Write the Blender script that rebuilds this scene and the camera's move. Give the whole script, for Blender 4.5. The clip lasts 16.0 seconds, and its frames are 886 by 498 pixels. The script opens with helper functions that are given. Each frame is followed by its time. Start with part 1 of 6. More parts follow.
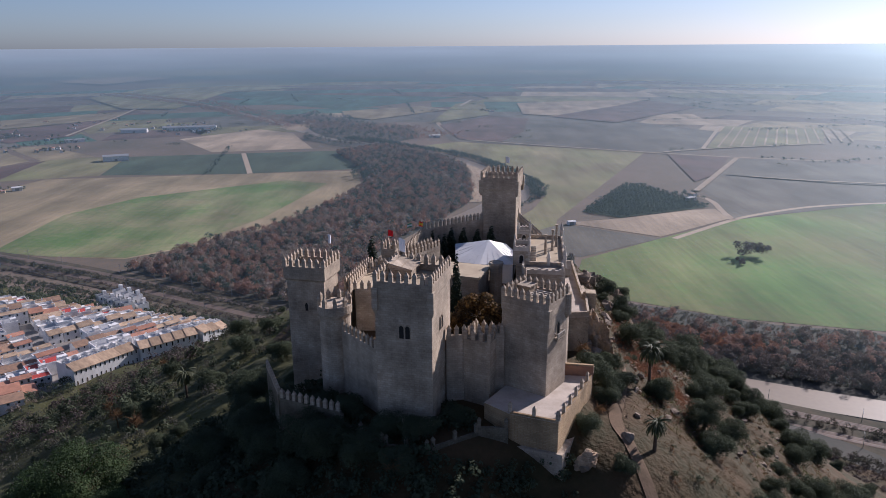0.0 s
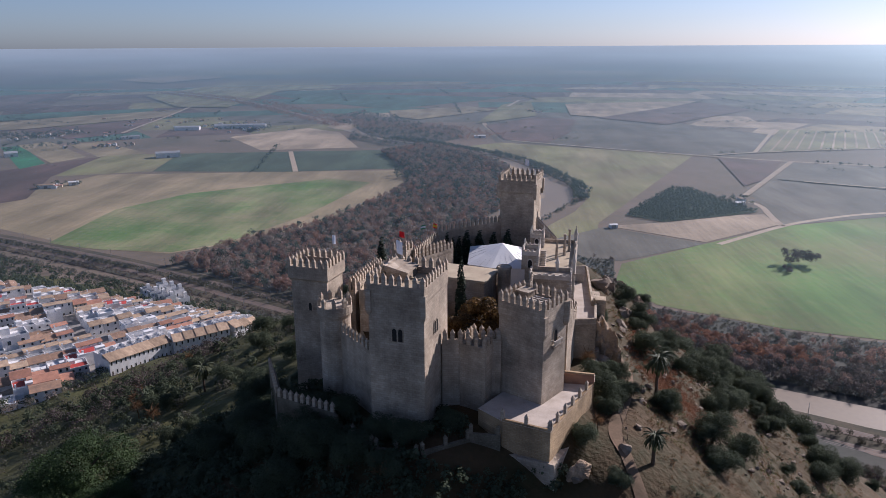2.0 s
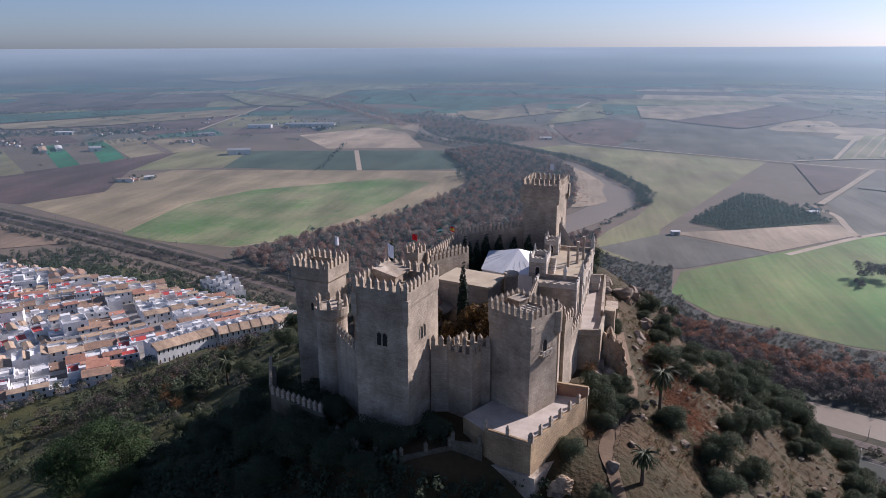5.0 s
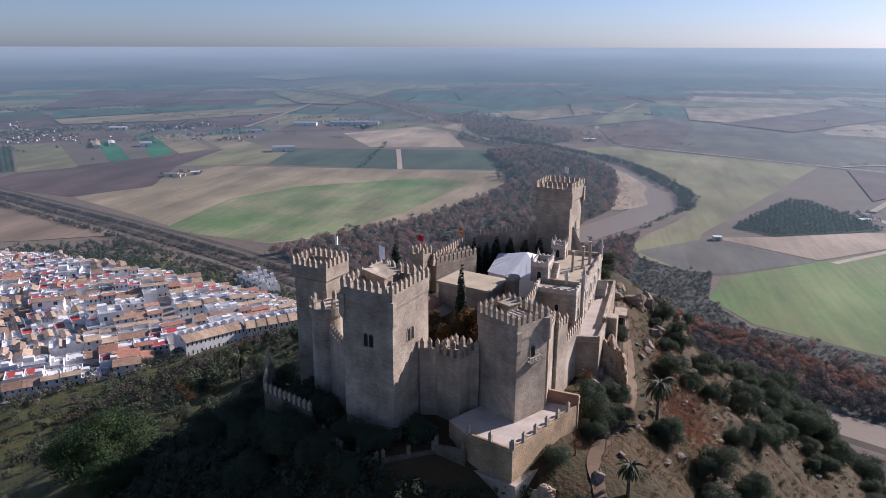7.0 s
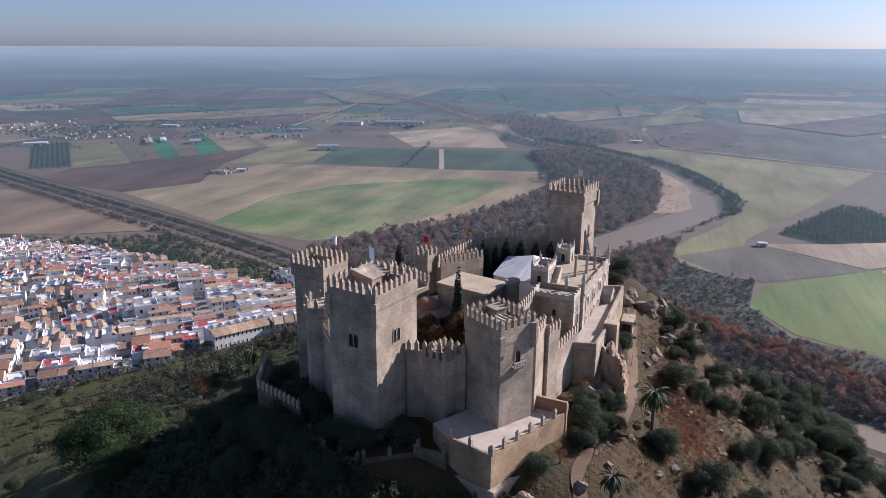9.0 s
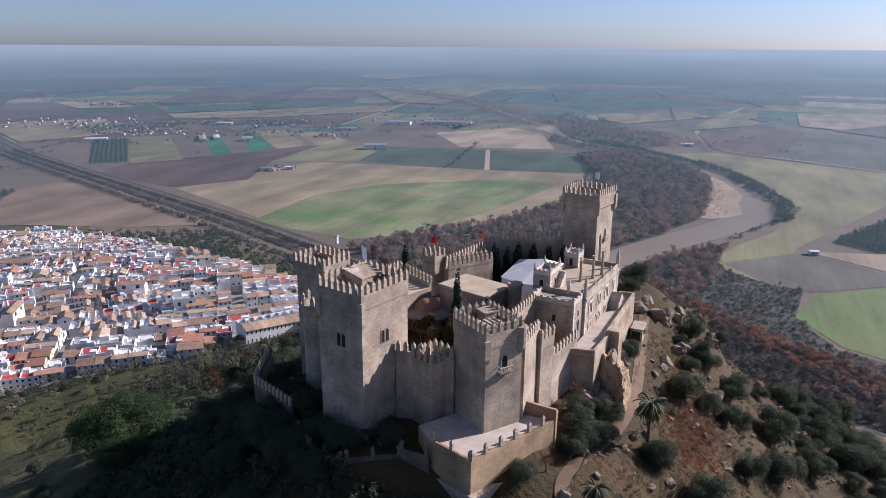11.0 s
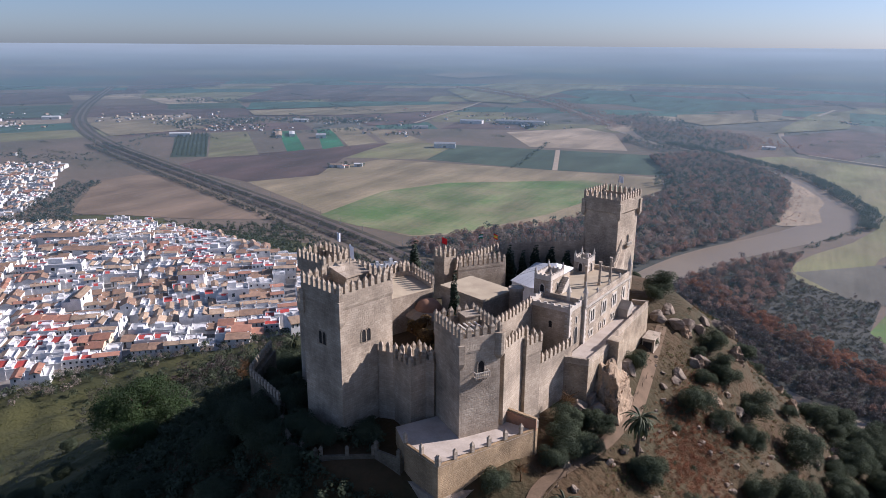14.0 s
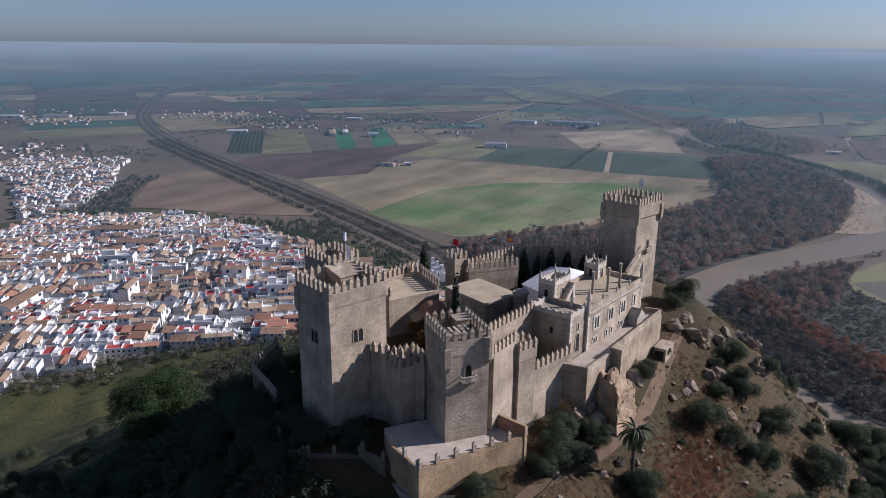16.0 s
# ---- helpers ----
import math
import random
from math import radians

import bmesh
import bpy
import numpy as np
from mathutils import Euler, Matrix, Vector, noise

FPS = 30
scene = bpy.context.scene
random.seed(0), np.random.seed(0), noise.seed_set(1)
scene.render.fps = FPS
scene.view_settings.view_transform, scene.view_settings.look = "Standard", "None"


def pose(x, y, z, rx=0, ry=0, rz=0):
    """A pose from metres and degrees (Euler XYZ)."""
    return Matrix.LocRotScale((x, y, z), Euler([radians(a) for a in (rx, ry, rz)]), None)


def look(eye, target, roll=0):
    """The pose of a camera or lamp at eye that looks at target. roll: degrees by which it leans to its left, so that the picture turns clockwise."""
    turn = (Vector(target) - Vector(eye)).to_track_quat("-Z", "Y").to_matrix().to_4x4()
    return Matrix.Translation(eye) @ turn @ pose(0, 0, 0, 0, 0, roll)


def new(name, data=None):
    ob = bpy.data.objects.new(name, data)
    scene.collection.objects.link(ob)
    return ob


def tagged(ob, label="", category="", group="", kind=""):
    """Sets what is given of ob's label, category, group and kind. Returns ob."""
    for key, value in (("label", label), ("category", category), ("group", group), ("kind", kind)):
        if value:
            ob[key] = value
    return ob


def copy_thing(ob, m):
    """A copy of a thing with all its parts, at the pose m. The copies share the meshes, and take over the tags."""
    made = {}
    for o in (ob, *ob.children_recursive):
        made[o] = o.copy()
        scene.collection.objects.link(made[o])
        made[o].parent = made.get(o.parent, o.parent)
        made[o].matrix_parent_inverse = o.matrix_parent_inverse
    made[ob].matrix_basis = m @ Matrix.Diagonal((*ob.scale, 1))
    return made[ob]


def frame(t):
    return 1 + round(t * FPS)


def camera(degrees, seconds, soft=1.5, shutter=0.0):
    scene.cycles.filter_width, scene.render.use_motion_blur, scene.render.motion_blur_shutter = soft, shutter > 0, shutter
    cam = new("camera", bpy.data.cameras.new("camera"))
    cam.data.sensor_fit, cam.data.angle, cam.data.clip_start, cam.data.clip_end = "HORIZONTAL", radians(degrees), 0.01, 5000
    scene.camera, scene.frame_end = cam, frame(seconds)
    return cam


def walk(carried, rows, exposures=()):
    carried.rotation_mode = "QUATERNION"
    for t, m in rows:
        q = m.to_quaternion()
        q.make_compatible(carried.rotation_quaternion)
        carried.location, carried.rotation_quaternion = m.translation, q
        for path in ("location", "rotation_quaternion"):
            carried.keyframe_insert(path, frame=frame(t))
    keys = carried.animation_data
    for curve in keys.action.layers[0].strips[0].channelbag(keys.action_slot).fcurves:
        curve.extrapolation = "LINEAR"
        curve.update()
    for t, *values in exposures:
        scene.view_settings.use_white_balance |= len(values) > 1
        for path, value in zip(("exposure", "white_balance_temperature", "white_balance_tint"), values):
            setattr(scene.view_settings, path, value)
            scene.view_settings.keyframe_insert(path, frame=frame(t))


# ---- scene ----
cam = camera(64.1, 16.0, soft=0.65)
PATH = [
    (0, (-4.112, -133.634, 203.666), (-4.104, -131.712, 203.112), -0.4),
    (0.5, (-1.947, -133.278, 203.722), (-1.973, -131.356, 203.169), -0.4),
    (1, (0.261, -132.93, 203.786), (0.201, -131.009, 203.233), -0.4),
    (1.5, (2.479, -132.597, 203.818), (2.386, -130.677, 203.266), -0.3),
    (2, (4.686, -132.235, 203.891), (4.562, -130.317, 203.338), -0.3),
    (2.5, (6.903, -131.911, 203.956), (6.746, -129.995, 203.403), -0.3),
    (3, (9.107, -131.506, 204.051), (8.918, -129.594, 203.498), -0.2),
    (3.5, (11.36, -131.047, 204.144), (11.14, -129.137, 203.592), -0.2),
    (4, (13.603, -130.545, 204.188), (13.351, -128.639, 203.636), -0.2),
    (6.5, (24.869, -127.554, 204.553), (24.464, -125.675, 204.003), 0.0),
    (7, (27.168, -126.853, 204.638), (26.732, -124.981, 204.086), 0.1),
    (7.5, (29.549, -126.125, 204.683), (29.082, -124.26, 204.131), 0.1),
    (8, (31.96, -125.296, 204.74), (31.462, -123.439, 204.189), 0.2),
    (8.5, (34.314, -124.439, 204.757), (33.785, -122.59, 204.206), 0.2),
    (9, (36.639, -123.475, 204.764), (36.078, -121.636, 204.212), 0.2),
    (11.5, (48.173, -118.131, 204.786), (47.448, -116.351, 204.233), 0.4),
    (12, (50.447, -116.911, 204.819), (49.689, -115.145, 204.264), 0.4),
    (12.5, (52.699, -115.671, 204.866), (51.909, -113.919, 204.311), 0.4),
    (13, (54.986, -114.434, 204.915), (54.166, -112.696, 204.359), 0.4),
    (13.5, (57.196, -113.177, 204.971), (56.347, -111.453, 204.415), 0.4),
    (14, (59.445, -111.841, 205.028), (58.564, -110.134, 204.472), 0.4),
    (14.5, (61.618, -110.431, 205.088), (60.704, -108.742, 204.53), 0.4),
    (15, (63.703, -108.931, 205.142), (62.756, -107.26, 204.584), 0.4),
    (15.5, (65.762, -107.363, 205.194), (64.784, -105.71, 204.636), 0.5),
    (16, (67.799, -105.793, 205.211), (66.787, -104.161, 204.653), 0.5),
]
walk(cam, [(t, look(eye, target, roll)) for t, eye, target, roll in PATH],
     exposures=[(0.0, 0.58, 5080, 22), (8.0, 0.8, 5030, 22), (14.9, 0.85, 5030, 20), (15.5, 0.65, 4980, 19), (16.0, 0.39, 4930, 18)])

# ---- world, sun ----
SUN_AZ, SUN_EL = 47.0, 27.0
world = bpy.data.worlds.new("world")
scene.world = world
world.use_nodes = True
wn = world.node_tree.nodes
sky = wn.new("ShaderNodeTexSky")
sky.sky_type, sky.sun_disc = "NISHITA", False
sky.sun_elevation, sky.sun_rotation = radians(SUN_EL), radians(SUN_AZ)
sky.dust_density, sky.air_density, sky.ozone_density, sky.altitude = 0.6, 0.9, 2.6, 100
wn["Background"].inputs["Strength"].default_value = 0.046
pale = wn.new("ShaderNodeHueSaturation")
pale.inputs["Saturation"].default_value, pale.inputs["Value"].default_value = 0.75, 1.05
world.node_tree.links.new(sky.outputs[0], pale.inputs["Color"])
world.node_tree.links.new(pale.outputs[0], wn["Background"].inputs["Color"])
sun_data = bpy.data.lights.new("sun", "SUN")
sun_data.energy, sun_data.angle, sun_data.color = 5.0, radians(0.6), (1.0, 0.82, 0.6)
sun = new("sun", sun_data)
sa, se = radians(SUN_AZ), radians(SUN_EL)
sun.matrix_world = look((300 * math.sin(sa) * math.cos(se), 300 * math.cos(sa) * math.cos(se), 300 * math.sin(se)), (0, 0, 0))


# ---- materials ----
def mat(name, c1, c2, scale=0.5, fine=6.0, rough=0.9, bump=0.4, dist=0.1, rand=0.15, metal=0.0, spec=0.3, island=0.0, leaf=0.0):
    """A surface mixed of two colours at two scales, with fine relief and a little change from thing to thing."""
    m = bpy.data.materials.new(name)
    m.use_nodes = True
    n, l = m.node_tree.nodes, m.node_tree.links
    b = n["Principled BSDF"]
    b.inputs["Roughness"].default_value, b.inputs["Metallic"].default_value = rough, metal
    b.inputs["Specular IOR Level"].default_value = spec
    tc = n.new("ShaderNodeTexCoord")
    big, small = n.new("ShaderNodeTexNoise"), n.new("ShaderNodeTexNoise")
    big.inputs["Scale"].default_value, small.inputs["Scale"].default_value = scale, fine
    big.inputs["Detail"].default_value, small.inputs["Detail"].default_value = 5, 4
    for t in (big, small):
        l.new(tc.outputs["Object"], t.inputs["Vector"])
    add = n.new("ShaderNodeMath")
    add.operation = "MULTIPLY_ADD"
    add.inputs[1].default_value = 0.4
    l.new(small.outputs["Fac"], add.inputs[0])
    l.new(big.outputs["Fac"], add.inputs[2])
    ramp = n.new("ShaderNodeMapRange")
    ramp.inputs["From Min"].default_value, ramp.inputs["From Max"].default_value = 0.52, 0.9
    l.new(add.outputs[0], ramp.inputs["Value"])
    mix = n.new("ShaderNodeMix")
    mix.data_type = "RGBA"
    mix.inputs["A"].default_value, mix.inputs["B"].default_value = (*c1, 1), (*c2, 1)
    l.new(ramp.outputs["Result"], mix.inputs["Factor"])
    hsv = n.new("ShaderNodeHueSaturation")
    info = n.new("ShaderNodeObjectInfo")
    val = n.new("ShaderNodeMapRange")
    val.inputs["To Min"].default_value, val.inputs["To Max"].default_value = 1 - rand, 1 + rand
    src = info.outputs["Random"]
    if island:
        geo = n.new("ShaderNodeNewGeometry")
        src = geo.outputs["Random Per Island"]
        val.inputs["To Min"].default_value, val.inputs["To Max"].default_value = 1 - island, 1 + island
    l.new(src, val.inputs["Value"])
    l.new(val.outputs["Result"], hsv.inputs["Value"])
    l.new(mix.outputs["Result"], hsv.inputs["Color"])
    l.new(hsv.outputs[0], b.inputs["Base Color"])
    if bump:
        bp = n.new("ShaderNodeBump")
        bp.inputs["Strength"].default_value, bp.inputs["Distance"].default_value = bump, dist
        l.new(small.outputs["Fac"], bp.inputs["Height"])
        l.new(bp.outputs[0], b.inputs["Normal"])
    if leaf:
        tl, ms = n.new("ShaderNodeBsdfTranslucent"), n.new("ShaderNodeMixShader")
        ms.inputs[0].default_value = leaf
        l.new(hsv.outputs[0], tl.inputs["Color"])
        l.new(b.outputs[0], ms.inputs[1])
        l.new(tl.outputs[0], ms.inputs[2])
        l.new(ms.outputs[0], n["Material Output"].inputs["Surface"])
    return m


def masonry(name, c1, c2, mortar, bw=0.9, bh=0.42, rough=0.92):
    """Coursed stone: courses along the walls, stained at a large scale."""
    m = mat(name, c1, c2, 0.25, 3.0, rough, 0.0, rand=0.06)
    n, l = m.node_tree.nodes, m.node_tree.links
    b = n["Principled BSDF"]
    tc = n.new("ShaderNodeTexCoord")
    sep, com, sm = n.new("ShaderNodeSeparateXYZ"), n.new("ShaderNodeCombineXYZ"), n.new("ShaderNodeMath")
    l.new(tc.outputs["Object"], sep.inputs[0])
    l.new(sep.outputs["X"], sm.inputs[0])
    l.new(sep.outputs["Y"], sm.inputs[1])
    l.new(sm.outputs[0], com.inputs["X"])
    l.new(sep.outputs["Z"], com.inputs["Y"])
    br = n.new("ShaderNodeTexBrick")
    br.inputs["Scale"].default_value = 1.0
    br.inputs["Brick Width"].default_value, br.inputs["Row Height"].default_value = bw, bh
    br.inputs["Mortar Size"].default_value = 0.035
    br.inputs["Color1"].default_value, br.inputs["Color2"].default_value = (1.0, 1.0, 1.0, 1), (0.6, 0.57, 0.54, 1)
    br.inputs["Mortar"].default_value = (*[x / max(c1[0], 0.01) for x in mortar], 1)
    l.new(com.outputs[0], br.inputs["Vector"])
    mul = n.new("ShaderNodeMix")
    mul.data_type, mul.blend_type = "RGBA", "MULTIPLY"
    mul.inputs["Factor"].default_value = 0.5
    hs = n["Hue/Saturation/Value"] if "Hue/Saturation/Value" in n else [x for x in n if x.bl_idname == "ShaderNodeHueSaturation"][0]
    l.new(hs.outputs[0], mul.inputs["A"])
    l.new(br.outputs["Color"], mul.inputs["B"])
    src = mul.outputs["Result"]
    for size, low, high in (((0.7, 0.7, 0.09), 0.9, 1.05), ((0.15, 0.15, 0.15), 0.74, 1.16)):
        mp, st, rg, sc = n.new("ShaderNodeMapping"), n.new("ShaderNodeTexNoise"), n.new("ShaderNodeMapRange"), n.new("ShaderNodeVectorMath")
        mp.inputs["Scale"].default_value = size
        st.inputs["Scale"].default_value, st.inputs["Detail"].default_value = 1.0, 5
        rg.inputs["From Min"].default_value, rg.inputs["From Max"].default_value = 0.36, 0.62
        rg.inputs["To Min"].default_value, rg.inputs["To Max"].default_value = low, high
        sc.operation = "SCALE"
        l.new(tc.outputs["Object"], mp.inputs["Vector"])
        l.new(mp.outputs[0], st.inputs["Vector"])
        l.new(st.outputs["Fac"], rg.inputs["Value"])
        l.new(src, sc.inputs[0])
        l.new(rg.outputs["Result"], sc.inputs["Scale"])
        src = sc.outputs[0]
    l.new(src, b.inputs["Base Color"])
    no = n.new("ShaderNodeTexNoise")
    no.inputs["Scale"].default_value, no.inputs["Detail"].default_value = 2.5, 6
    l.new(tc.outputs["Object"], no.inputs["Vector"])
    sub = n.new("ShaderNodeMath")
    sub.operation = "SUBTRACT"
    l.new(no.outputs["Fac"], sub.inputs[0])
    l.new(br.outputs["Fac"], sub.inputs[1])
    bp = n.new("ShaderNodeBump")
    bp.inputs["Strength"].default_value, bp.inputs["Distance"].default_value = 0.6, 0.09
    l.new(sub.outputs[0], bp.inputs["Height"])
    l.new(bp.outputs[0], b.inputs["Normal"])
    return m


STONE = masonry("castle_stone", (0.52, 0.435, 0.33), (0.32, 0.265, 0.20), (0.31, 0.265, 0.21), 0.9, 0.42)
STONE_WARM = masonry("rubble_stone", (0.46, 0.34, 0.20), (0.27, 0.2, 0.12), (0.3, 0.24, 0.16), 0.6, 0.32)
STONE_STAINED = masonry("stained_rubble", (0.50, 0.415, 0.30), (0.27, 0.215, 0.15), (0.36, 0.3, 0.22), 0.5, 0.28)
# Darker version of the castle stone, used on the low outer wall.
STONE_DARK = masonry("dark_stone", (0.24, 0.205, 0.155), (0.11, 0.10, 0.07), (0.15, 0.13, 0.1), 0.7, 0.36)
STONE_PALE = mat("pale_dressed_stone", (0.53, 0.475, 0.40), (0.36, 0.32, 0.265), 0.6, 5, 0.8, 0.3, 0.05)
PAVING = mat("pale_paving", (0.50, 0.43, 0.36), (0.38, 0.32, 0.26), 0.4, 4, 0.85, 0.2, 0.03)
ROOF_FLAT = mat("sandy_roof", (0.46, 0.38, 0.26), (0.36, 0.29, 0.2), 0.3, 4, 0.95, 0.2, 0.03)
ROOF_TILED = mat("weathered_roof_tiles", (0.30, 0.235, 0.16), (0.18, 0.14, 0.10), 0.5, 5, 0.95, 0.4, 0.05)
# Near-black colour painting the unlit inside of windows and the doorway.
DARK = mat("painted_opening_dark", (0.012, 0.012, 0.014), (0.02, 0.02, 0.02), 1, 5, 0.6, 0.0)
TERRACOTTA = mat("terracotta", (0.36, 0.2, 0.12), (0.24, 0.13, 0.08), 0.6, 8, 0.9, 0.3, 0.05)
CANVAS = mat("white_canvas", (0.78, 0.77, 0.75), (0.66, 0.65, 0.64), 0.2, 2, 0.6, 0.1, 0.02)
METAL = mat("grey_metal", (0.3, 0.3, 0.3), (0.22, 0.22, 0.22), 1, 8, 0.45, 0.1, 0.01, metal=0.8)
WHITE_FLAG = mat("white_cloth", (0.8, 0.8, 0.82), (0.7, 0.7, 0.74), 1, 5, 0.8, 0.1)
RED_FLAG = mat("red_cloth", (0.55, 0.01, 0.015), (0.42, 0.01, 0.012), 1, 5, 0.8, 0.1)
GREEN_FLAG = mat("green_cloth", (0.02, 0.22, 0.1), (0.02, 0.16, 0.08), 1, 5, 0.8, 0.1)
YELLOW_FLAG = mat("yellow_cloth", (0.6, 0.4, 0.03), (0.5, 0.33, 0.03), 1, 5, 0.8, 0.1)
EARTH = mat("dry_hill_earth", (0.066, 0.04, 0.0175), (0.031, 0.029, 0.0105), 0.06, 0.9, 0.95, 0.9, 0.5)
GRASS = mat("thin_hill_grass", (0.075, 0.072, 0.022), (0.034, 0.038, 0.013), 0.03, 0.7, 0.95, 0.8, 0.4)
PLAIN = mat("plain_soil", (0.16, 0.12, 0.09), (0.10, 0.085, 0.06), 0.006, 0.08, 0.95, 0.2, 0.5)
SCRUBGROUND = mat("dark_scrub_ground", (0.065, 0.062, 0.052), (0.042, 0.046, 0.038), 0.02, 0.3, 0.95, 0.3, 0.3)
WATER = mat("muddy_river", (0.285, 0.23, 0.165), (0.235, 0.19, 0.14), 0.01, 0.3, 0.45, 0.15, 0.05, spec=0.16)
ROCK = mat("grey_brown_rock", (0.27, 0.215, 0.16), (0.12, 0.095, 0.07), 0.35, 2.2, 0.95, 1.0, 0.5)
CRAG = mat("tan_crag", (0.42, 0.31, 0.20), (0.20, 0.145, 0.095), 0.3, 2.0, 0.95, 1.0, 0.35)
BARK = mat("brown_bark", (0.12, 0.085, 0.055), (0.07, 0.05, 0.035), 2, 12, 0.95, 0.6, 0.05)
LEAF = mat("dark_olive_leaves", (0.082, 0.098, 0.056), (0.046, 0.058, 0.036), 0.4, 4, 0.85, 0, island=0.2, spec=0.15, leaf=0.3)
PINE = mat("pine_needles", (0.046, 0.076, 0.022), (0.024, 0.04, 0.013), 0.3, 4, 0.8, 0, island=0.2, leaf=0.3)
CYPRESS = mat("cypress_leaves", (0.022, 0.034, 0.016), (0.012, 0.02, 0.01), 0.8, 5, 0.8, 0, island=0.35)
AUTUMN = mat("autumn_leaves", (0.15, 0.085, 0.025), (0.07, 0.05, 0.02), 0.3, 4, 0.8, 0, island=0.45, leaf=0.4)
GREYWOOD = mat("grey_bare_woods", (0.32, 0.255, 0.205), (0.19, 0.17, 0.145), 0.07, 0.3, 0.9, 0, island=0.1, leaf=0.45)
DARKWOOD = mat("dark_river_trees", (0.075, 0.105, 0.085), (0.055, 0.08, 0.068), 0.07, 0.3, 0.9, 0, island=0.12, leaf=0.4)
WOODS = mat("winter_woods", (0.34, 0.195, 0.14), (0.21, 0.155, 0.13), 0.06, 0.25, 0.9, 0, island=0.1, leaf=0.45)
MIDWOOD = mat("grey_brown_twigs", (0.16, 0.12, 0.10), (0.095, 0.08, 0.07), 0.06, 0.3, 0.9, 0, island=0.12, leaf=0.35)
DARKBARK = mat("dark_winter_twigs", (0.10, 0.075, 0.065), (0.06, 0.052, 0.05), 0.06, 0.3, 0.9, 0, island=0.12, leaf=0.3)
RUSTWOOD = mat("rusty_thicket", (0.29, 0.125, 0.065), (0.14, 0.09, 0.065), 0.035, 0.25, 0.9, 0, island=0.15, leaf=0.45)
GREYSCRUB = mat("grey_green_scrub", (0.115, 0.105, 0.08), (0.065, 0.072, 0.055), 0.06, 0.4, 0.9, 0, island=0.12, leaf=0.45)
SCRUB = mat("dry_scrub", (0.17, 0.09, 0.045), (0.1, 0.075, 0.035), 0.2, 3, 0.9, 0, island=0.4, leaf=0.4)
STRAW = mat("straw_grass", (0.15, 0.105, 0.05), (0.09, 0.068, 0.032), 0.1, 2, 0.9, 0, island=0.25, leaf=0.4)
RUST = mat("dead_bracken", (0.20, 0.085, 0.04), (0.13, 0.065, 0.035), 0.3, 3, 0.9, 0, island=0.35, leaf=0.4)
GRASSBLADE = mat("grass_blades", (0.10, 0.11, 0.03), (0.075, 0.075, 0.025), 0.2, 3, 0.9, 0, island=0.3, leaf=0.4)
PALM = mat("palm_fronds", (0.075, 0.085, 0.04), (0.04, 0.05, 0.022), 0.5, 5, 0.7, 0, island=0.3, leaf=0.3)
BALLAST = mat("rail_ballast", (0.20, 0.15, 0.118), (0.13, 0.10, 0.08), 0.05, 1.0, 0.95, 0.4, 0.1)
VERGE = mat("verge_grass", (0.10, 0.08, 0.052), (0.045, 0.046, 0.03), 0.05, 0.5, 0.95, 0.4, 0.2)
RAIL = mat("rail_steel", (0.13, 0.11, 0.10), (0.10, 0.085, 0.08), 0.1, 2, 0.6, 0, metal=0.3)
PATH_EARTH = mat("trodden_earth", (0.155, 0.105, 0.065), (0.10, 0.07, 0.042), 0.3, 3, 0.95, 0.4, 0.1)
DIRT = mat("dirt_track", (0.42, 0.34, 0.25), (0.33, 0.26, 0.19), 0.05, 0.8, 0.95, 0.2, 0.1)
STREET = mat("village_street", (0.27, 0.245, 0.22), (0.16, 0.145, 0.13), 0.08, 1.5, 0.9, 0.2, 0.05)
ASPHALT = mat("street_asphalt", (0.075, 0.07, 0.068), (0.055, 0.05, 0.05), 0.1, 2, 0.95, 0.2, 0.02)
LIMEWASH = mat("white_limewash", (0.73, 0.715, 0.70), (0.57, 0.555, 0.54), 0.3, 4, 0.85, 0.15, 0.03, rand=0.08)
CREAM = mat("cream_render", (0.62, 0.52, 0.38), (0.5, 0.42, 0.31), 0.3, 4, 0.85, 0.15, 0.03)
TILE = mat("clay_roof_tiles", (0.44, 0.325, 0.215), (0.27, 0.19, 0.13), 0.4, 5, 0.9, 0.6, 0.08, rand=0.3)
TILE_RED = mat("red_roof_tiles", (0.40, 0.20, 0.13), (0.27, 0.14, 0.095), 0.4, 5, 0.9, 0.6, 0.08, rand=0.25)
TILE_BROWN = mat("brown_roof_tiles", (0.30, 0.19, 0.12), (0.18, 0.12, 0.085), 0.4, 5, 0.9, 0.6, 0.08, rand=0.3)
RED_FLOOR = mat("red_roof_terrace", (0.42, 0.06, 0.045), (0.32, 0.05, 0.04), 0.4, 4, 0.7, 0.1, 0.02)
GREY_ROOF = mat("grey_roof", (0.34, 0.34, 0.35), (0.25, 0.25, 0.26), 0.4, 4, 0.7, 0.1, 0.02)
GLASS = mat("window_pane", (0.03, 0.035, 0.045), (0.02, 0.025, 0.03), 1, 5, 0.15, 0, spec=0.5)


# ---- mesh tools ----
def box(bm, x0, x1, y0, y1, z0, z1):
    v = [bm.verts.new(p) for p in ((x0, y0, z0), (x1, y0, z0), (x1, y1, z0), (x0, y1, z0), (x0, y0, z1), (x1, y0, z1), (x1, y1, z1), (x0, y1, z1))]
    for f in ((0, 3, 2, 1), (4, 5, 6, 7), (0, 1, 5, 4), (1, 2, 6, 5), (2, 3, 7, 6), (3, 0, 4, 7)):
        bm.faces.new([v[i] for i in f])


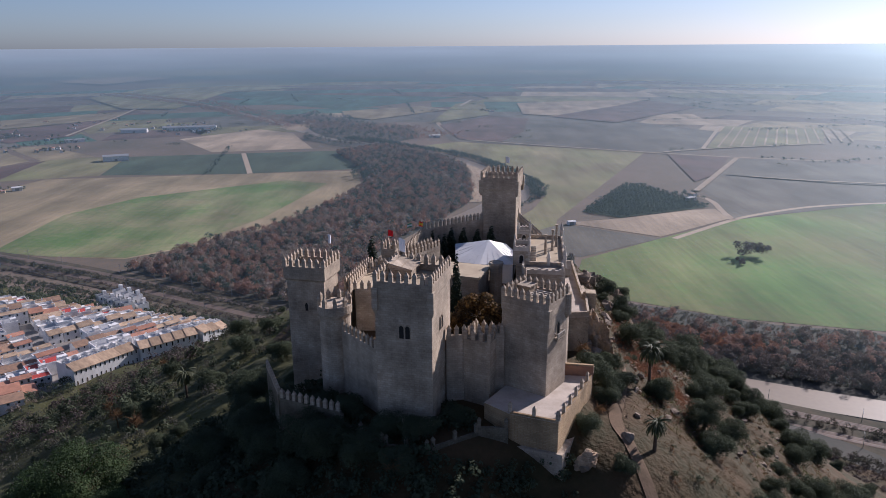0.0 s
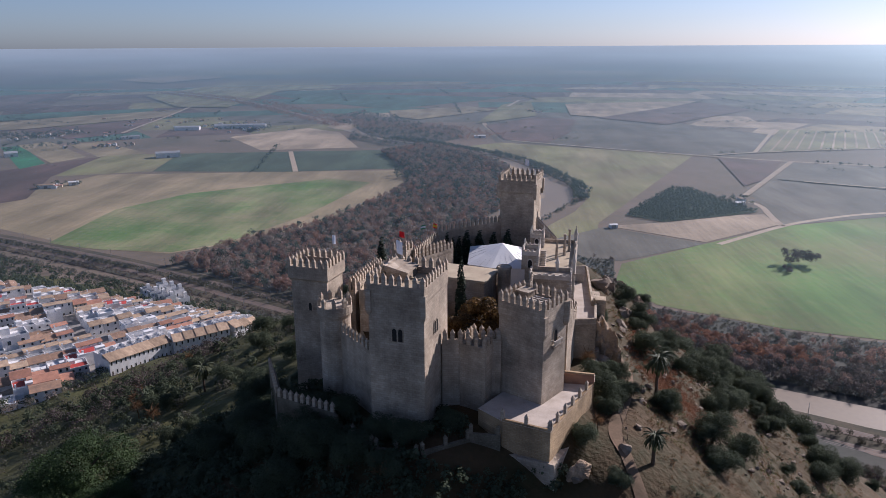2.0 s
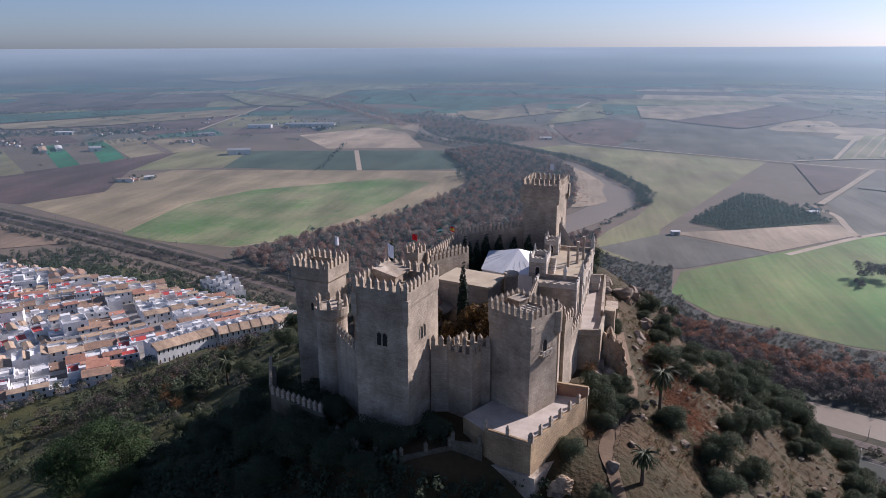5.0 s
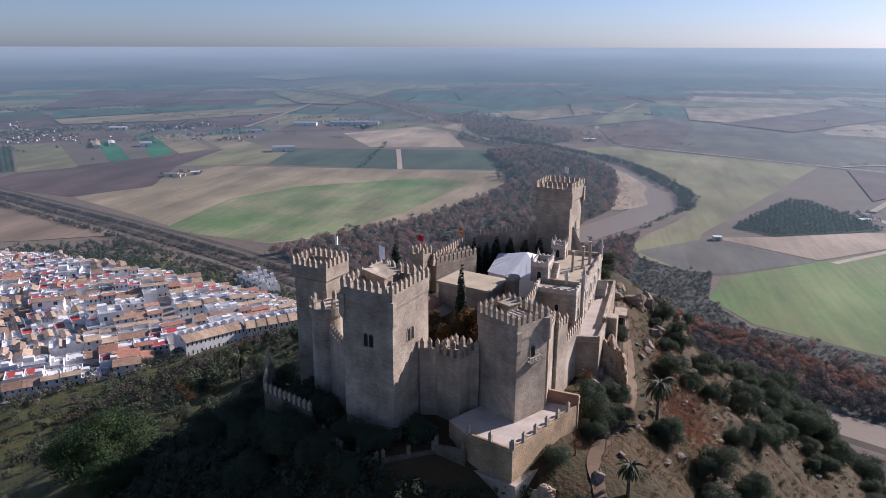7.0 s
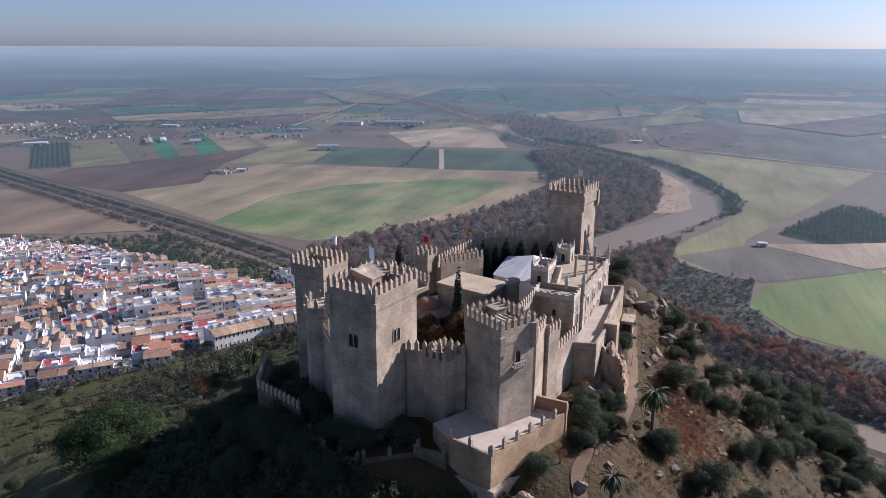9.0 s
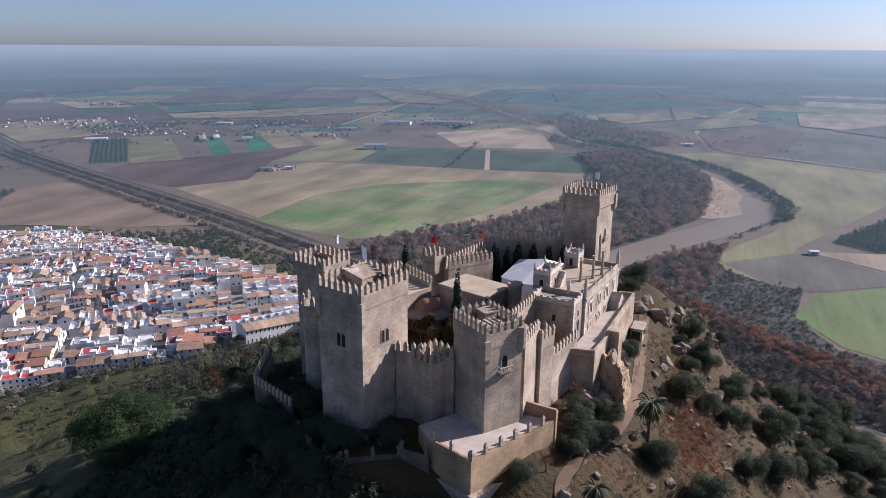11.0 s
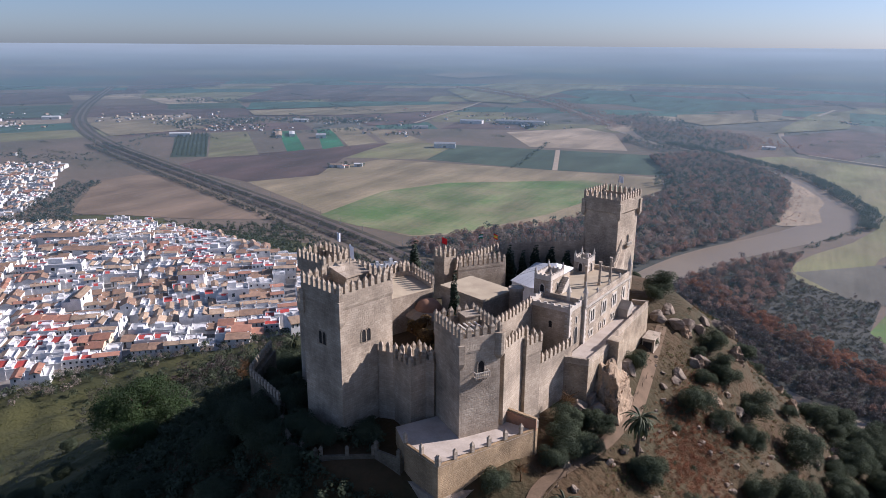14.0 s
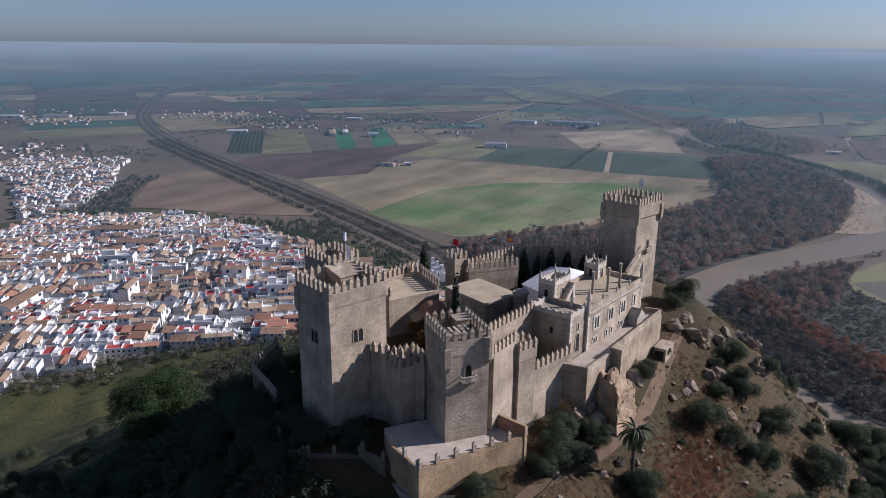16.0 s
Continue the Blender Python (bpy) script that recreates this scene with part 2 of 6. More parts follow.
def prism(bm, pts, z0, z1, shrink=1.0):
    """An upright prism over the outline pts (anticlockwise), its top drawn in by shrink round the middle."""
    cx, cy = sum(p[0] for p in pts) / len(pts), sum(p[1] for p in pts) / len(pts)
    lo = [bm.verts.new((x, y, z0)) for x, y in pts]
    hi = [bm.verts.new((cx + (x - cx) * shrink, cy + (y - cy) * shrink, z1)) for x, y in pts]
    bm.faces.new(lo[::-1])
    bm.faces.new(hi)
    for i in range(len(pts)):
        j = (i + 1) % len(pts)
        bm.faces.new((lo[i], lo[j], hi[j], hi[i]))


def ngon(r, n, x=0.0, y=0.0, turn=0.0):
    return [(x + r * math.cos(2 * math.pi * i / n + turn), y + r * math.sin(2 * math.pi * i / n + turn)) for i in range(n)]


def mesh_of(name, bm, material):
    me = bpy.data.meshes.new(name)
    bm.normal_update()
    bm.to_mesh(me)
    bm.free()
    for m in material if isinstance(material, (list, tuple)) else [material]:
        me.materials.append(m)
    return me


def thing(name, label, category, m=None, group="", kind=""):
    ob = new(name)
    ob.matrix_world = m or Matrix()
    return tagged(ob, label, category, group, kind)


def part(name, bm, material, parent, label="", m=None):
    me = bm if isinstance(bm, bpy.types.Mesh) else mesh_of(name, bm, material)
    ob = new(name, me)
    if parent:
        ob.parent = parent
    if m is not None:
        ob.matrix_local = m
    return tagged(ob, label)


def raw(name, verts, faces, material, smooth=False):
    me = bpy.data.meshes.new(name)
    if isinstance(faces, np.ndarray):
        n, k = faces.shape
        me.vertices.add(len(verts))
        me.vertices.foreach_set("co", np.asarray(verts, np.float32).ravel())
        me.loops.add(n * k)
        me.loops.foreach_set("vertex_index", faces.astype(np.int32).ravel())
        me.polygons.add(n)
        me.polygons.foreach_set("loop_start", np.arange(0, n * k, k, dtype=np.int32))
    else:
        me.from_pydata(verts if isinstance(verts, list) else verts.tolist(), [], faces)
    me.materials.append(material)
    if smooth:
        me.polygons.foreach_set("use_smooth", [True] * len(me.polygons))
    me.update()
    return me


# ---- ground ----
def sstep(a, b, x):
    t = np.clip((x - a) / (b - a), 0, 1)
    return t * t * (3 - 2 * t)


AX, AY, BX, BY = 0.0, -6.0, 12.0, 70.0


def ridge(x, y):
    """Distance from the castle's spine, and the westward share of the way out."""
    ux, uy = BX - AX, BY - AY
    k = np.clip(((x - AX) * ux + (y - AY) * uy) / (ux * ux + uy * uy), 0, 1)
    dx, dy = x - AX - k * ux, y - AY - k * uy
    d = np.hypot(dx, dy)
    return d, -dx / np.maximum(d, 1e-6), dy / np.maximum(d, 1e-6)


def rail_side(x, y):
    return (369 - 0.475 * (x + 129) - y) / 1.107


def height(x, y):
    x, y = np.asarray(x, float), np.asarray(y, float)
    d, w, s = ridge(x, y)
    east = np.interp(d, [0, 24, 33, 47, 56, 72, 120, 200, 245], [141, 139, 132, 123, 116, 100, 58, 8, 0])
    west = np.interp(d, [0, 26, 40, 80, 112, 140, 188, 220, 300, 450, 650, 850], [141, 138, 129, 109, 95, 79, 58, 53, 47, 37, 16, 0])
    k = sstep(-0.15, 0.75, w)
    z = (east * (1 - k) + west * k) * sstep(4, 150, rail_side(x, y) + 40 * (1 - k) - 70 * sstep(-380, -560, x))
    face = sstep(0.3, 0.8, -w)
    z = z + face * 4.3 * sstep(26, 34, d) * (1 - sstep(62, 90, d)) * (1 - sstep(6, 26, y)) * sstep(-48, -22, y)
    z = z - face * 6.7 * sstep(38, 46, d) * (1 - sstep(66, 86, d)) * sstep(38, 55, y)
    z = z - 6.5 * np.exp(-((x - 12.5) ** 2 + (y + 35) ** 2) / 90.0)
    rough = sstep(30, 60, d) * np.clip(z / 40, 0, 1)
    z = z + rough * (1.1 * np.sin(x * 0.21 + 1.3 * np.sin(y * 0.13)) * np.sin(y * 0.17 + 0.9 * np.sin(x * 0.11)) + 0.5 * np.sin(x * 0.53 + y * 0.31) * np.sin(y * 0.61 - x * 0.2))
    return z


EYE0, NEAR, RIM = np.array([30.0, -120.0, 204.5]), 2450.0, 4880.0
DRAWN = np.linspace(NEAR, RIM, 200)
TRUE = DRAWN / (1 - 0.95 * ((DRAWN - NEAR) / (RIM - NEAR)) ** 1.6)


def squeeze(co):
    """Draws the far plain in: what lies beyond NEAR comes closer along its line of sight, so that the horizon stands within 4.9 km."""
    co = np.asarray(co, float)
    d = np.hypot(co[:, 0] - EYE0[0], co[:, 1] - EYE0[1])
    k = np.where(d > NEAR, np.interp(d, TRUE, DRAWN) / np.maximum(d, 1), 1.0)
    return EYE0 + (co - EYE0) * k[:, None]


def inside(poly, x, y):
    c = False
    for (x1, y1), (x2, y2) in zip(poly, poly[1:] + poly[:1]):
        if (y1 > y) != (y2 > y) and x < (x2 - x1) * (y - y1) / (y2 - y1) + x1:
            c = not c
    return c


VILLAGE = [(-264, 28), (-240, 92), (-212, 120), (-190, 142), (-172, 165), (-152, 196), (-128, 226), (-140, 262), (-190, 318), (-300, 325), (-400, 352), (-530, 428), (-612, 434), (-650, 372), (-760, 330), (-640, 180), (-430, 50), (-310, -10)]


def ground_mesh():
    na = 320
    rs = [0.0]
    while rs[-1] < 90000:
        rs.append(rs[-1] + max(2.6, rs[-1] * (0.028 if rs[-1] < 9000 else 0.06)))
    ang = np.linspace(0, 2 * np.pi, na, endpoint=False)
    rr = np.array(rs[1:])
    X = (rr[:, None] * np.sin(ang)).ravel()
    Y = (rr[:, None] * np.cos(ang)).ravel() + 20
    Z = height(X, Y)
    verts = np.vstack([[[0, 20, float(height(0, 20))]], np.stack([X, Y, Z], 1)])
    faces, slot = [], []
    for j in range(na):
        faces.append((0, 1 + (j + 1) % na, 1 + j))
        slot.append(0)
    for i in range(len(rr) - 1):
        a, b = 1 + i * na, 1 + (i + 1) * na
        for j in range(na):
            k = (j + 1) % na
            faces.append((a + j, a + k, b + k, b + j))
    me = raw("ground", squeeze(verts), faces, EARTH, True)
    me.materials.append(PLAIN)
    cen = np.zeros(len(me.polygons) * 3)
    me.polygons.foreach_get("center", cen)
    cen = cen.reshape(-1, 3)
    me.materials.append(GRASS)
    flat = ((cen[:, 2] < 2.5) | (np.hypot(cen[:, 0], cen[:, 1]) > 1000)).astype(np.int32)
    flat[(flat == 0) & (cen[:, 0] < -45 + 12 * np.sin(cen[:, 1] * 0.06))] = 2
    me.materials.append(STREET)
    me.materials.append(SCRUBGROUND)
    flat[(flat == 1) & (np.hypot(cen[:, 0], cen[:, 1]) < 430)] = 4
    for i in np.nonzero((cen[:, 0] < -100) & (cen[:, 0] > -850) & (cen[:, 1] > -30) & (cen[:, 1] < 430))[0]:
        if inside(VILLAGE, cen[i, 0], cen[i, 1]):
            flat[i] = 3
    me.polygons.foreach_set("material_index", flat)
    return me


tagged(new("ground", ground_mesh()), "dry hill with bare earth and grass above a wide brown plain", "ground", kind="structure")


def sheet(name, pts, z, material, label, category="field", kind="structure", drape=False):
    """A thin flat piece of ground over the outline pts."""
    bm = bmesh.new()
    z += 0.006 * (len(bpy.data.objects) % 97)
    f = bm.faces.new([bm.verts.new((x, y, z)) for x, y in pts])
    if f.normal.z < 0:
        f.normal_update()
    f.normal_update()
    if f.normal.z < 0:
        f.normal_flip()
    bmesh.ops.triangulate(bm, faces=bm.faces[:])
    if drape:
        bmesh.ops.subdivide_edges(bm, edges=bm.edges[:], cuts=14, use_grid_fill=True)
        for v in bm.verts:
            v.co.z = float(height(v.co.x, v.co.y)) + 0.5
    elif max(math.hypot(x - EYE0[0], y - EYE0[1]) for x, y in pts) > NEAR:
        bmesh.ops.subdivide_edges(bm, edges=bm.edges[:], cuts=7, use_grid_fill=True)
        for v, p in zip(bm.verts, squeeze([(*v.co.xy, z + 0.8) for v in bm.verts])):
            v.co = p
    return tagged(new(name, mesh_of(name, bm, material)), label, category, kind=kind)


def ribbon(name, line, width, z, material, label, category, kind="structure", thick=0.0):
    """A band along a smoothed line of (x, y); width may change along it."""
    p = np.array(line, float)
    for _ in range(3):
        q = np.empty((2 * len(p) - 2, p.shape[1]))
        q[0::2], q[1::2] = 0.75 * p[:-1] + 0.25 * p[1:], 0.25 * p[:-1] + 0.75 * p[1:]
        p = np.vstack([p[:1], q, p[-1:]])
    w = p[:, 2] if p.shape[1] > 2 else np.full(len(p), width)
    p = p[:, :2]
    t = np.gradient(p, axis=0)
    n = np.stack([-t[:, 1], t[:, 0]], 1) / np.linalg.norm(t, axis=1)[:, None]
    a, b = p + n * w[:, None] / 2, p - n * w[:, None] / 2
    zz = np.full((len(p), 1), z)
    verts = squeeze(np.vstack([np.hstack([a, zz]), np.hstack([b, zz])]))
    verts[:, 2] += 6.0 * sstep(2200, 2600, np.hypot(verts[:, 0], verts[:, 1]))
    k = len(p)
    faces = [(i, k + i, k + i + 1, i + 1) for i in range(k - 1)]
    me = raw(name, verts, faces, material)
    return tagged(new(name, me), label, category, kind=kind)


def soil(name, c1, c2, scale=0.012):
    """Farmland: two colours, blotched at field scale and streaked along the furrows."""
    m = mat(name, c1, c2, scale, 0.12, 0.95, 0.2, 0.3, rand=0.1)
    n, l = m.node_tree.nodes, m.node_tree.links
    b = n["Principled BSDF"]
    src = b.inputs["Base Color"].links[0].from_socket
    tc = n.new("ShaderNodeTexCoord")
    for turn, stretch, size, low, high in ((20, 0.05, 0.22, 0.92, 1.07), (105, 0.3, 0.02, 0.76, 1.2), (0, 1.0, 0.0045, 0.8, 1.18)):
        mp, no, rg, mx = n.new("ShaderNodeMapping"), n.new("ShaderNodeTexNoise"), n.new("ShaderNodeMapRange"), n.new("ShaderNodeVectorMath")
        mp.inputs["Rotation"].default_value = (0, 0, radians(turn))
        mp.inputs["Scale"].default_value = (1, stretch, 1)
        no.inputs["Scale"].default_value, no.inputs["Detail"].default_value = size, 6
        rg.inputs["From Min"].default_value, rg.inputs["From Max"].default_value = 0.36, 0.64
        rg.inputs["To Min"].default_value, rg.inputs["To Max"].default_value = low, high
        mx.operation = "SCALE"
        l.new(tc.outputs["Object"], mp.inputs["Vector"])
        l.new(mp.outputs[0], no.inputs["Vector"])
        l.new(no.outputs["Fac"], rg.inputs["Value"])
        l.new(src, mx.inputs[0])
        l.new(rg.outputs["Result"], mx.inputs["Scale"])
        src = mx.outputs[0]
    l.new(src, b.inputs["Base Color"])
    return m


CROP = soil("green_crop", (0.095, 0.165, 0.045), (0.215, 0.19, 0.105), 0.009)
BRIGHT = soil("bright_winter_wheat", (0.105, 0.195, 0.045), (0.185, 0.19, 0.075), 0.008)
STUBBLE = soil("tan_stubble", (0.27, 0.215, 0.13), (0.2, 0.165, 0.095))
OLIVEFIELD = soil("dull_green_field", (0.17, 0.17, 0.075), (0.21, 0.18, 0.1))
PLOUGH = soil("purple_brown_plough", (0.12, 0.075, 0.065), (0.085, 0.06, 0.05))
DARKCROP = soil("dark_green_crop", (0.045, 0.07, 0.045), (0.06, 0.08, 0.05))
SAND = soil("pale_sandy_soil", (0.38, 0.3, 0.21), (0.28, 0.22, 0.15))
EMERALD = soil("emerald_crop", (0.03, 0.16, 0.07), (0.04, 0.12, 0.06))
BLUEGREEN = soil("blue_green_crop", (0.05, 0.12, 0.085), (0.06, 0.1, 0.075))
SMOOTHSOIL = soil("smooth_tan_soil", (0.23, 0.165, 0.11), (0.19, 0.14, 0.095))
GREYSOIL = soil("grey_brown_soil", (0.135, 0.122, 0.095), (0.10, 0.095, 0.078))

Z1, Z2, Z3 = 0.10, 0.20, 0.30
sheet("field", [(-701, 702), (-639, 995), (-146, 1056), (-119, 910), (-189, 687), (-257, 598), (-320, 545), (-418, 560), (-556, 632)], Z1, STUBBLE, "wide tan stubble field beside the river woods")
sheet("field", [(-470, 575), (-480, 740), (-427, 846), (-247, 972), (-176, 941), (-222, 720), (-279, 584), (-320, 550), (-400, 556)], Z2, CROP, "green crop sown across a tan field")
sheet("field", [(-565, 1029), (-606, 1232), (-397, 1266), (-324, 1035)], Z1, DARKCROP, "dark green ploughed crop beside a farm lane")
sheet("field", [(-387, 1269), (-212, 1294), (-144, 1074), (-317, 1037)], Z1, DARKCROP, "dark green ploughed crop beside a farm lane")
sheet("field", [(-706, 976), (-759, 1224), (-606, 1232), (-567, 1029)], Z1, OLIVEFIELD, "dull yellow-green pasture by a warehouse")
sheet("field", [(-905, 738), (-930, 850), (-741, 1193), (-711, 974), (-640, 800), (-700, 702)], Z1, PLOUGH, "purple-brown ploughed field by the railway")
sheet("field", [(-1197, 1126), (-1144, 1190), (-870, 922), (-929, 850)], Z1, OLIVEFIELD, "pale green meadow between farm plots")
sheet("field", [(-1232, 1051), (-1197, 1120), (-938, 855), (-988, 816)], Z1, DARKCROP, "dark soil of a small orchard")
sheet("field", [(-1080, 1229), (-1063, 1265), (-838, 1021), (-851, 981)], Z1, EMERALD, "emerald vegetable plot by farm sheds")
sheet("field", [(-1028, 1309), (-1003, 1339), (-804, 1107), (-811, 1043)], Z1, EMERALD, "emerald vegetable plot by farm sheds")
sheet("field", [(-1016, 1345), (-978, 1405), (-769, 1185), (-795, 1110)], Z1, STUBBLE, "tan fallow plot")
sheet("field", [(-914, 1365), (-861, 1403), (-673, 1240), (-750, 1190)], Z1, STUBBLE, "tan fallow plot")
sheet("field", [(-459, 1285), (-600, 1500), (-461, 1688), (-360, 1600), (-266, 1331)], Z1, SAND, "pale sandy bare field")
sheet("field", [(-1091, 3176), (81, 2782), (-322, 2244), (-653, 2557)], Z1, BLUEGREEN, "blue-green crop far off")
sheet("field", [(31, 1416), (395, 1240), (137, 695), (109, 549), (83, 566), (65, 583), (59, 608), (63, 641), (78, 682), (115, 752), (143, 836), (152, 900), (146, 965), (118, 1060), (78, 1190), (15, 1270), (-45, 1350)], Z1, OLIVEFIELD, "pale green-tan field inside the river bend")
sheet("field", [(-37, 1966), (154, 2108), (434, 1952), (700, 1500), (480, 1228), (395, 1250), (20, 1430)], Z1, GREYSOIL, "grey-brown ploughed field beyond the river")
sheet("field", [(175, 737), (273, 911), (300, 905), (345, 760), (313, 744), (215, 702)], Z2, DARKCROP, "dark ground of a fruit grove")
sheet("field", [(144, 680), (215, 700), (315, 742), (348, 748), (344, 694), (238, 613)], Z2, SAND, "pale ploughed strip with a farm track")
sheet("field", [(135, 531), (244, 613), (348, 688), (583, 774), (800, 700), (700, 380), (321, 345), (226, 372), (144, 418), (118, 470)], Z1, BRIGHT, "bright green winter wheat field")
sheet("field", [(62, 605), (141, 676), (235, 606), (136, 540), (102, 550)], Z1, GREYSOIL, "grey-brown rough meadow")
sheet("field", [(-747, 439), (-900, 590), (-890, 665), (-804, 673), (-500, 538), (-608, 476), (-713, 430)], Z2, SMOOTHSOIL, "smooth brown field beside the railway", drape=True)
sheet("field", [(-1533, 1056), (-1445, 1260), (-1338, 1199), (-1293, 969)], Z1, PLOUGH, "purple ploughed plot at the village edge")
sheet("field", [(583, 774), (351, 693), (375, 877), (532, 1144), (900, 1000), (900, 800)], Z1, GREYSOIL, "grey ploughed field")

Z4 = 1.1
sheet("field", [(-2326, 4216), (-2230, 4926), (-1752, 4678), (-1864, 3877)], 6, SAND, "pale sandy field far across the plain")
sheet("field", [(-1867, 1930), (-2318, 2777), (-1902, 3087), (-1532, 2272), (-1757, 1841)], Z4, PLOUGH, "purple-brown ploughed field far off")
sheet("field", [(-1596, 1667), (-1576, 1874), (-1404, 2117), (-1295, 1952), (-1538, 1631)], Z4, BLUEGREEN, "narrow blue-green strip of crop")
sheet("field", [(-1511, 1601), (-1283, 1933), (-1019, 2227), (-960, 1972), (-1189, 1638), (-1397, 1500)], Z4, STUBBLE, "long tan stubble strip")
sheet("field", [(-1169, 1610), (-975, 1962), (-876, 1564), (-960, 1444)], Z4, PLOUGH, "dark ploughed plot beside a lane")
sheet("field", [(-1451, 2848), (-1499, 4160), (-705, 3493), (-975, 3192), (-891, 2285), (-1080, 2309)], 3, OLIVEFIELD, "pale green field beyond the river trees")
sheet("field", [(-4058, 2176), (-3731, 2429), (-3303, 2170), (-2945, 1549)], 4, BLUEGREEN, "blue-green field far beyond the village")
sheet("field", [(-2344, 1211), (-2142, 1457), (-1812, 1183), (-1956, 993)], Z4, DARKCROP, "dark green field by the railway")
sheet("field", [(-2790, 1462), (-2623, 1779), (-2226, 1518), (-2408, 1248)], Z4, PLOUGH, "purple ploughed field by the railway")
sheet("field", [(-1588, 1098), (-1465, 1281), (-1272, 1195), (-1346, 969)], Z4, STUBBLE, "reddish tan fallow beside the railway")
sheet("field", [(-316, 2177), (-64, 2345), (30, 2212), (-196, 1895), (-286, 2003)], Z4, STUBBLE, "tan field by the river trees")
sheet("field", [(-29, 1791), (55, 2425), (161, 2607), (147, 2014)], Z4, OLIVEFIELD, "pale green field beside a winding track")
sheet("field", [(-3, 1746), (146, 1985), (250, 1900), (202, 1603), (132, 1405), (40, 1460)], Z4, PLOUGH, "dark ploughed field beside a winding track")
sheet("field", [(-2587, 2029), (-3347, 2727), (-3875, 3310), (-2923, 3055), (-2518, 2506)], 4, PLOUGH, "wide purple field crossed by the railway")
sheet("field", [(275, 2454), (785, 2583), (369, 1948), (249, 2032)], Z4, SAND, "pale bare field beyond the river")
sheet("field", [(320, 1948), (770, 2530), (845, 2227), (470, 1771)], Z4, PLOUGH, "dark ploughed field beyond the river")
sheet("field", [(385, 930), (430, 1205), (527, 1160), (442, 990)], Z4, PLOUGH, "dark ploughed plot behind the fruit grove")
sheet("field", [(540, 1150), (681, 1105), (1100, 900), (900, 810), (590, 905), (455, 985)], Z4, GREYSOIL, "grey-brown ploughed land behind green wheat")
sheet("field", [(530, 1280), (800, 1345), (939, 1607), (720, 1670)], Z4, OLIVEFIELD, "pale field sown in long rows")
for k in range(13):
    ribbon("crop_row", [(560 + 26 * k, 1296 + 5.6 * k), (730 + 20 * k, 1640 - 4 * k)], 4, 1.9, SAND, "pale strip between rows of a young orchard", "row")

# patchwork of far fields
rng = random.Random(5)
far_soils = [STUBBLE, OLIVEFIELD, PLOUGH, DARKCROP, GREYSOIL, PLOUGH, BLUEGREEN, OLIVEFIELD, GREYSOIL, PLOUGH, BLUEGREEN, SAND]
ring_r = 1650.0
while ring_r < 26000:
    r0 = ring_r
    r1 = r0 * rng.uniform(1.06, 1.13 if r0 < 5000 else 1.22)
    a = -80.0
    while a < 64:
        step = rng.uniform(4, 17)
        a0, a1 = radians(a), radians(a + step - 0.2)
        sk = rng.uniform(-0.03, 0.03)
        if rng.random() < 0.85:
            m_, n_ = 6, 4
            vs, fs = [], []
            for i in range(n_ + 1):
                rr = r0 + (r1 - r0) * i / n_ * 0.985
                for j in range(m_ + 1):
                    an = a0 + (a1 - a0) * j / m_ + sk * i / n_
                    x, y = rr * math.sin(an), rr * math.cos(an) + 20
                    vs.append((x, y, float(height(x, y)) + 0.1 + 0.0006 * max(0, rr - 2000)))
            for i in range(n_):
                for j in range(m_):
                    o = i * (m_ + 1) + j
                    fs.append((o, o + 1, o + m_ + 2, o + m_ + 1))
            tagged(new("field", raw("field", squeeze(vs), fs, rng.choice(far_soils))), "distant farm field in winter", "field", kind="structure")
        a += step
    ring_r = r1

WOOD_A = [(-300, 505), (-257, 590), (-185, 685), (-115, 905), (-116, 986), (-162, 1134), (-205, 1250), (-136, 1345), (-82, 1320), (-6, 1215), (35, 1130), (44, 990), (44, 880), (38, 802), (10, 732), (-12, 668), (-48, 606), (-70, 520), (-85, 430), (0, 345), (50, 320), (-129, 405)]
WOOD_B = [(-25, 540), (0, 598), (40, 652), (70, 690), (62, 640), (59, 608), (65, 583), (83, 566), (109, 547), (130, 545), (118, 470), (140, 412), (225, 366), (320, 340), (420, 300), (700, 180), (700, 100), (420, 185), (300, 230), (200, 265), (120, 306), (40, 362), (-25, 440), (-35, 500)]
WOOD_C = [(-205, 1345), (-100, 1415), (-50, 1500), (-60, 1660), (-120, 1705), (-200, 1800), (-400, 2150), (-450, 1900), (-395, 1760), (-330, 1600), (-313, 1472)]
for pts in (WOOD_A, WOOD_B, WOOD_C):
    sheet("wood_floor", pts, 0.04, SCRUBGROUND, "dark leaf-strewn ground under scrub and trees", "ground")
RIVER = [(-1451, 3062, 14), (-860, 2494, 14), (-438, 1847, 20), (-375, 1722, 60), (-320, 1600, 20), (-245, 1470, 16), (-150, 1400, 15), (-75, 1335, 15), (-18, 1262, 16), (28, 1185, 20), (62, 1090, 28), (90, 1000, 32), (106, 925, 46), (103, 850, 50), (72, 770, 50), (30, 700, 46), (-14, 628, 44), (-42, 560, 40), (-58, 490, 40), (-52, 430, 42), (10, 350, 40), (120, 290, 34), (200, 250, 26), (300, 208, 28), (420, 163, 30), (700, 60, 34)]
sheet("sandbar", [(41, 1117), (57, 1084), (81, 1003), (88, 964), (81, 914), (85, 840), (70, 816), (46, 796), (21, 801), (39, 880), (42, 981)], 0.42, SAND, "pale sandbar inside the river bend", "sandbank")
sheet("sandbar", [(-420, 1730), (-385, 1660), (-345, 1650), (-335, 1740), (-370, 1810), (-415, 1800)], 0.42, SAND, "pale sandbar on a gravelly river reach", "sandbank")
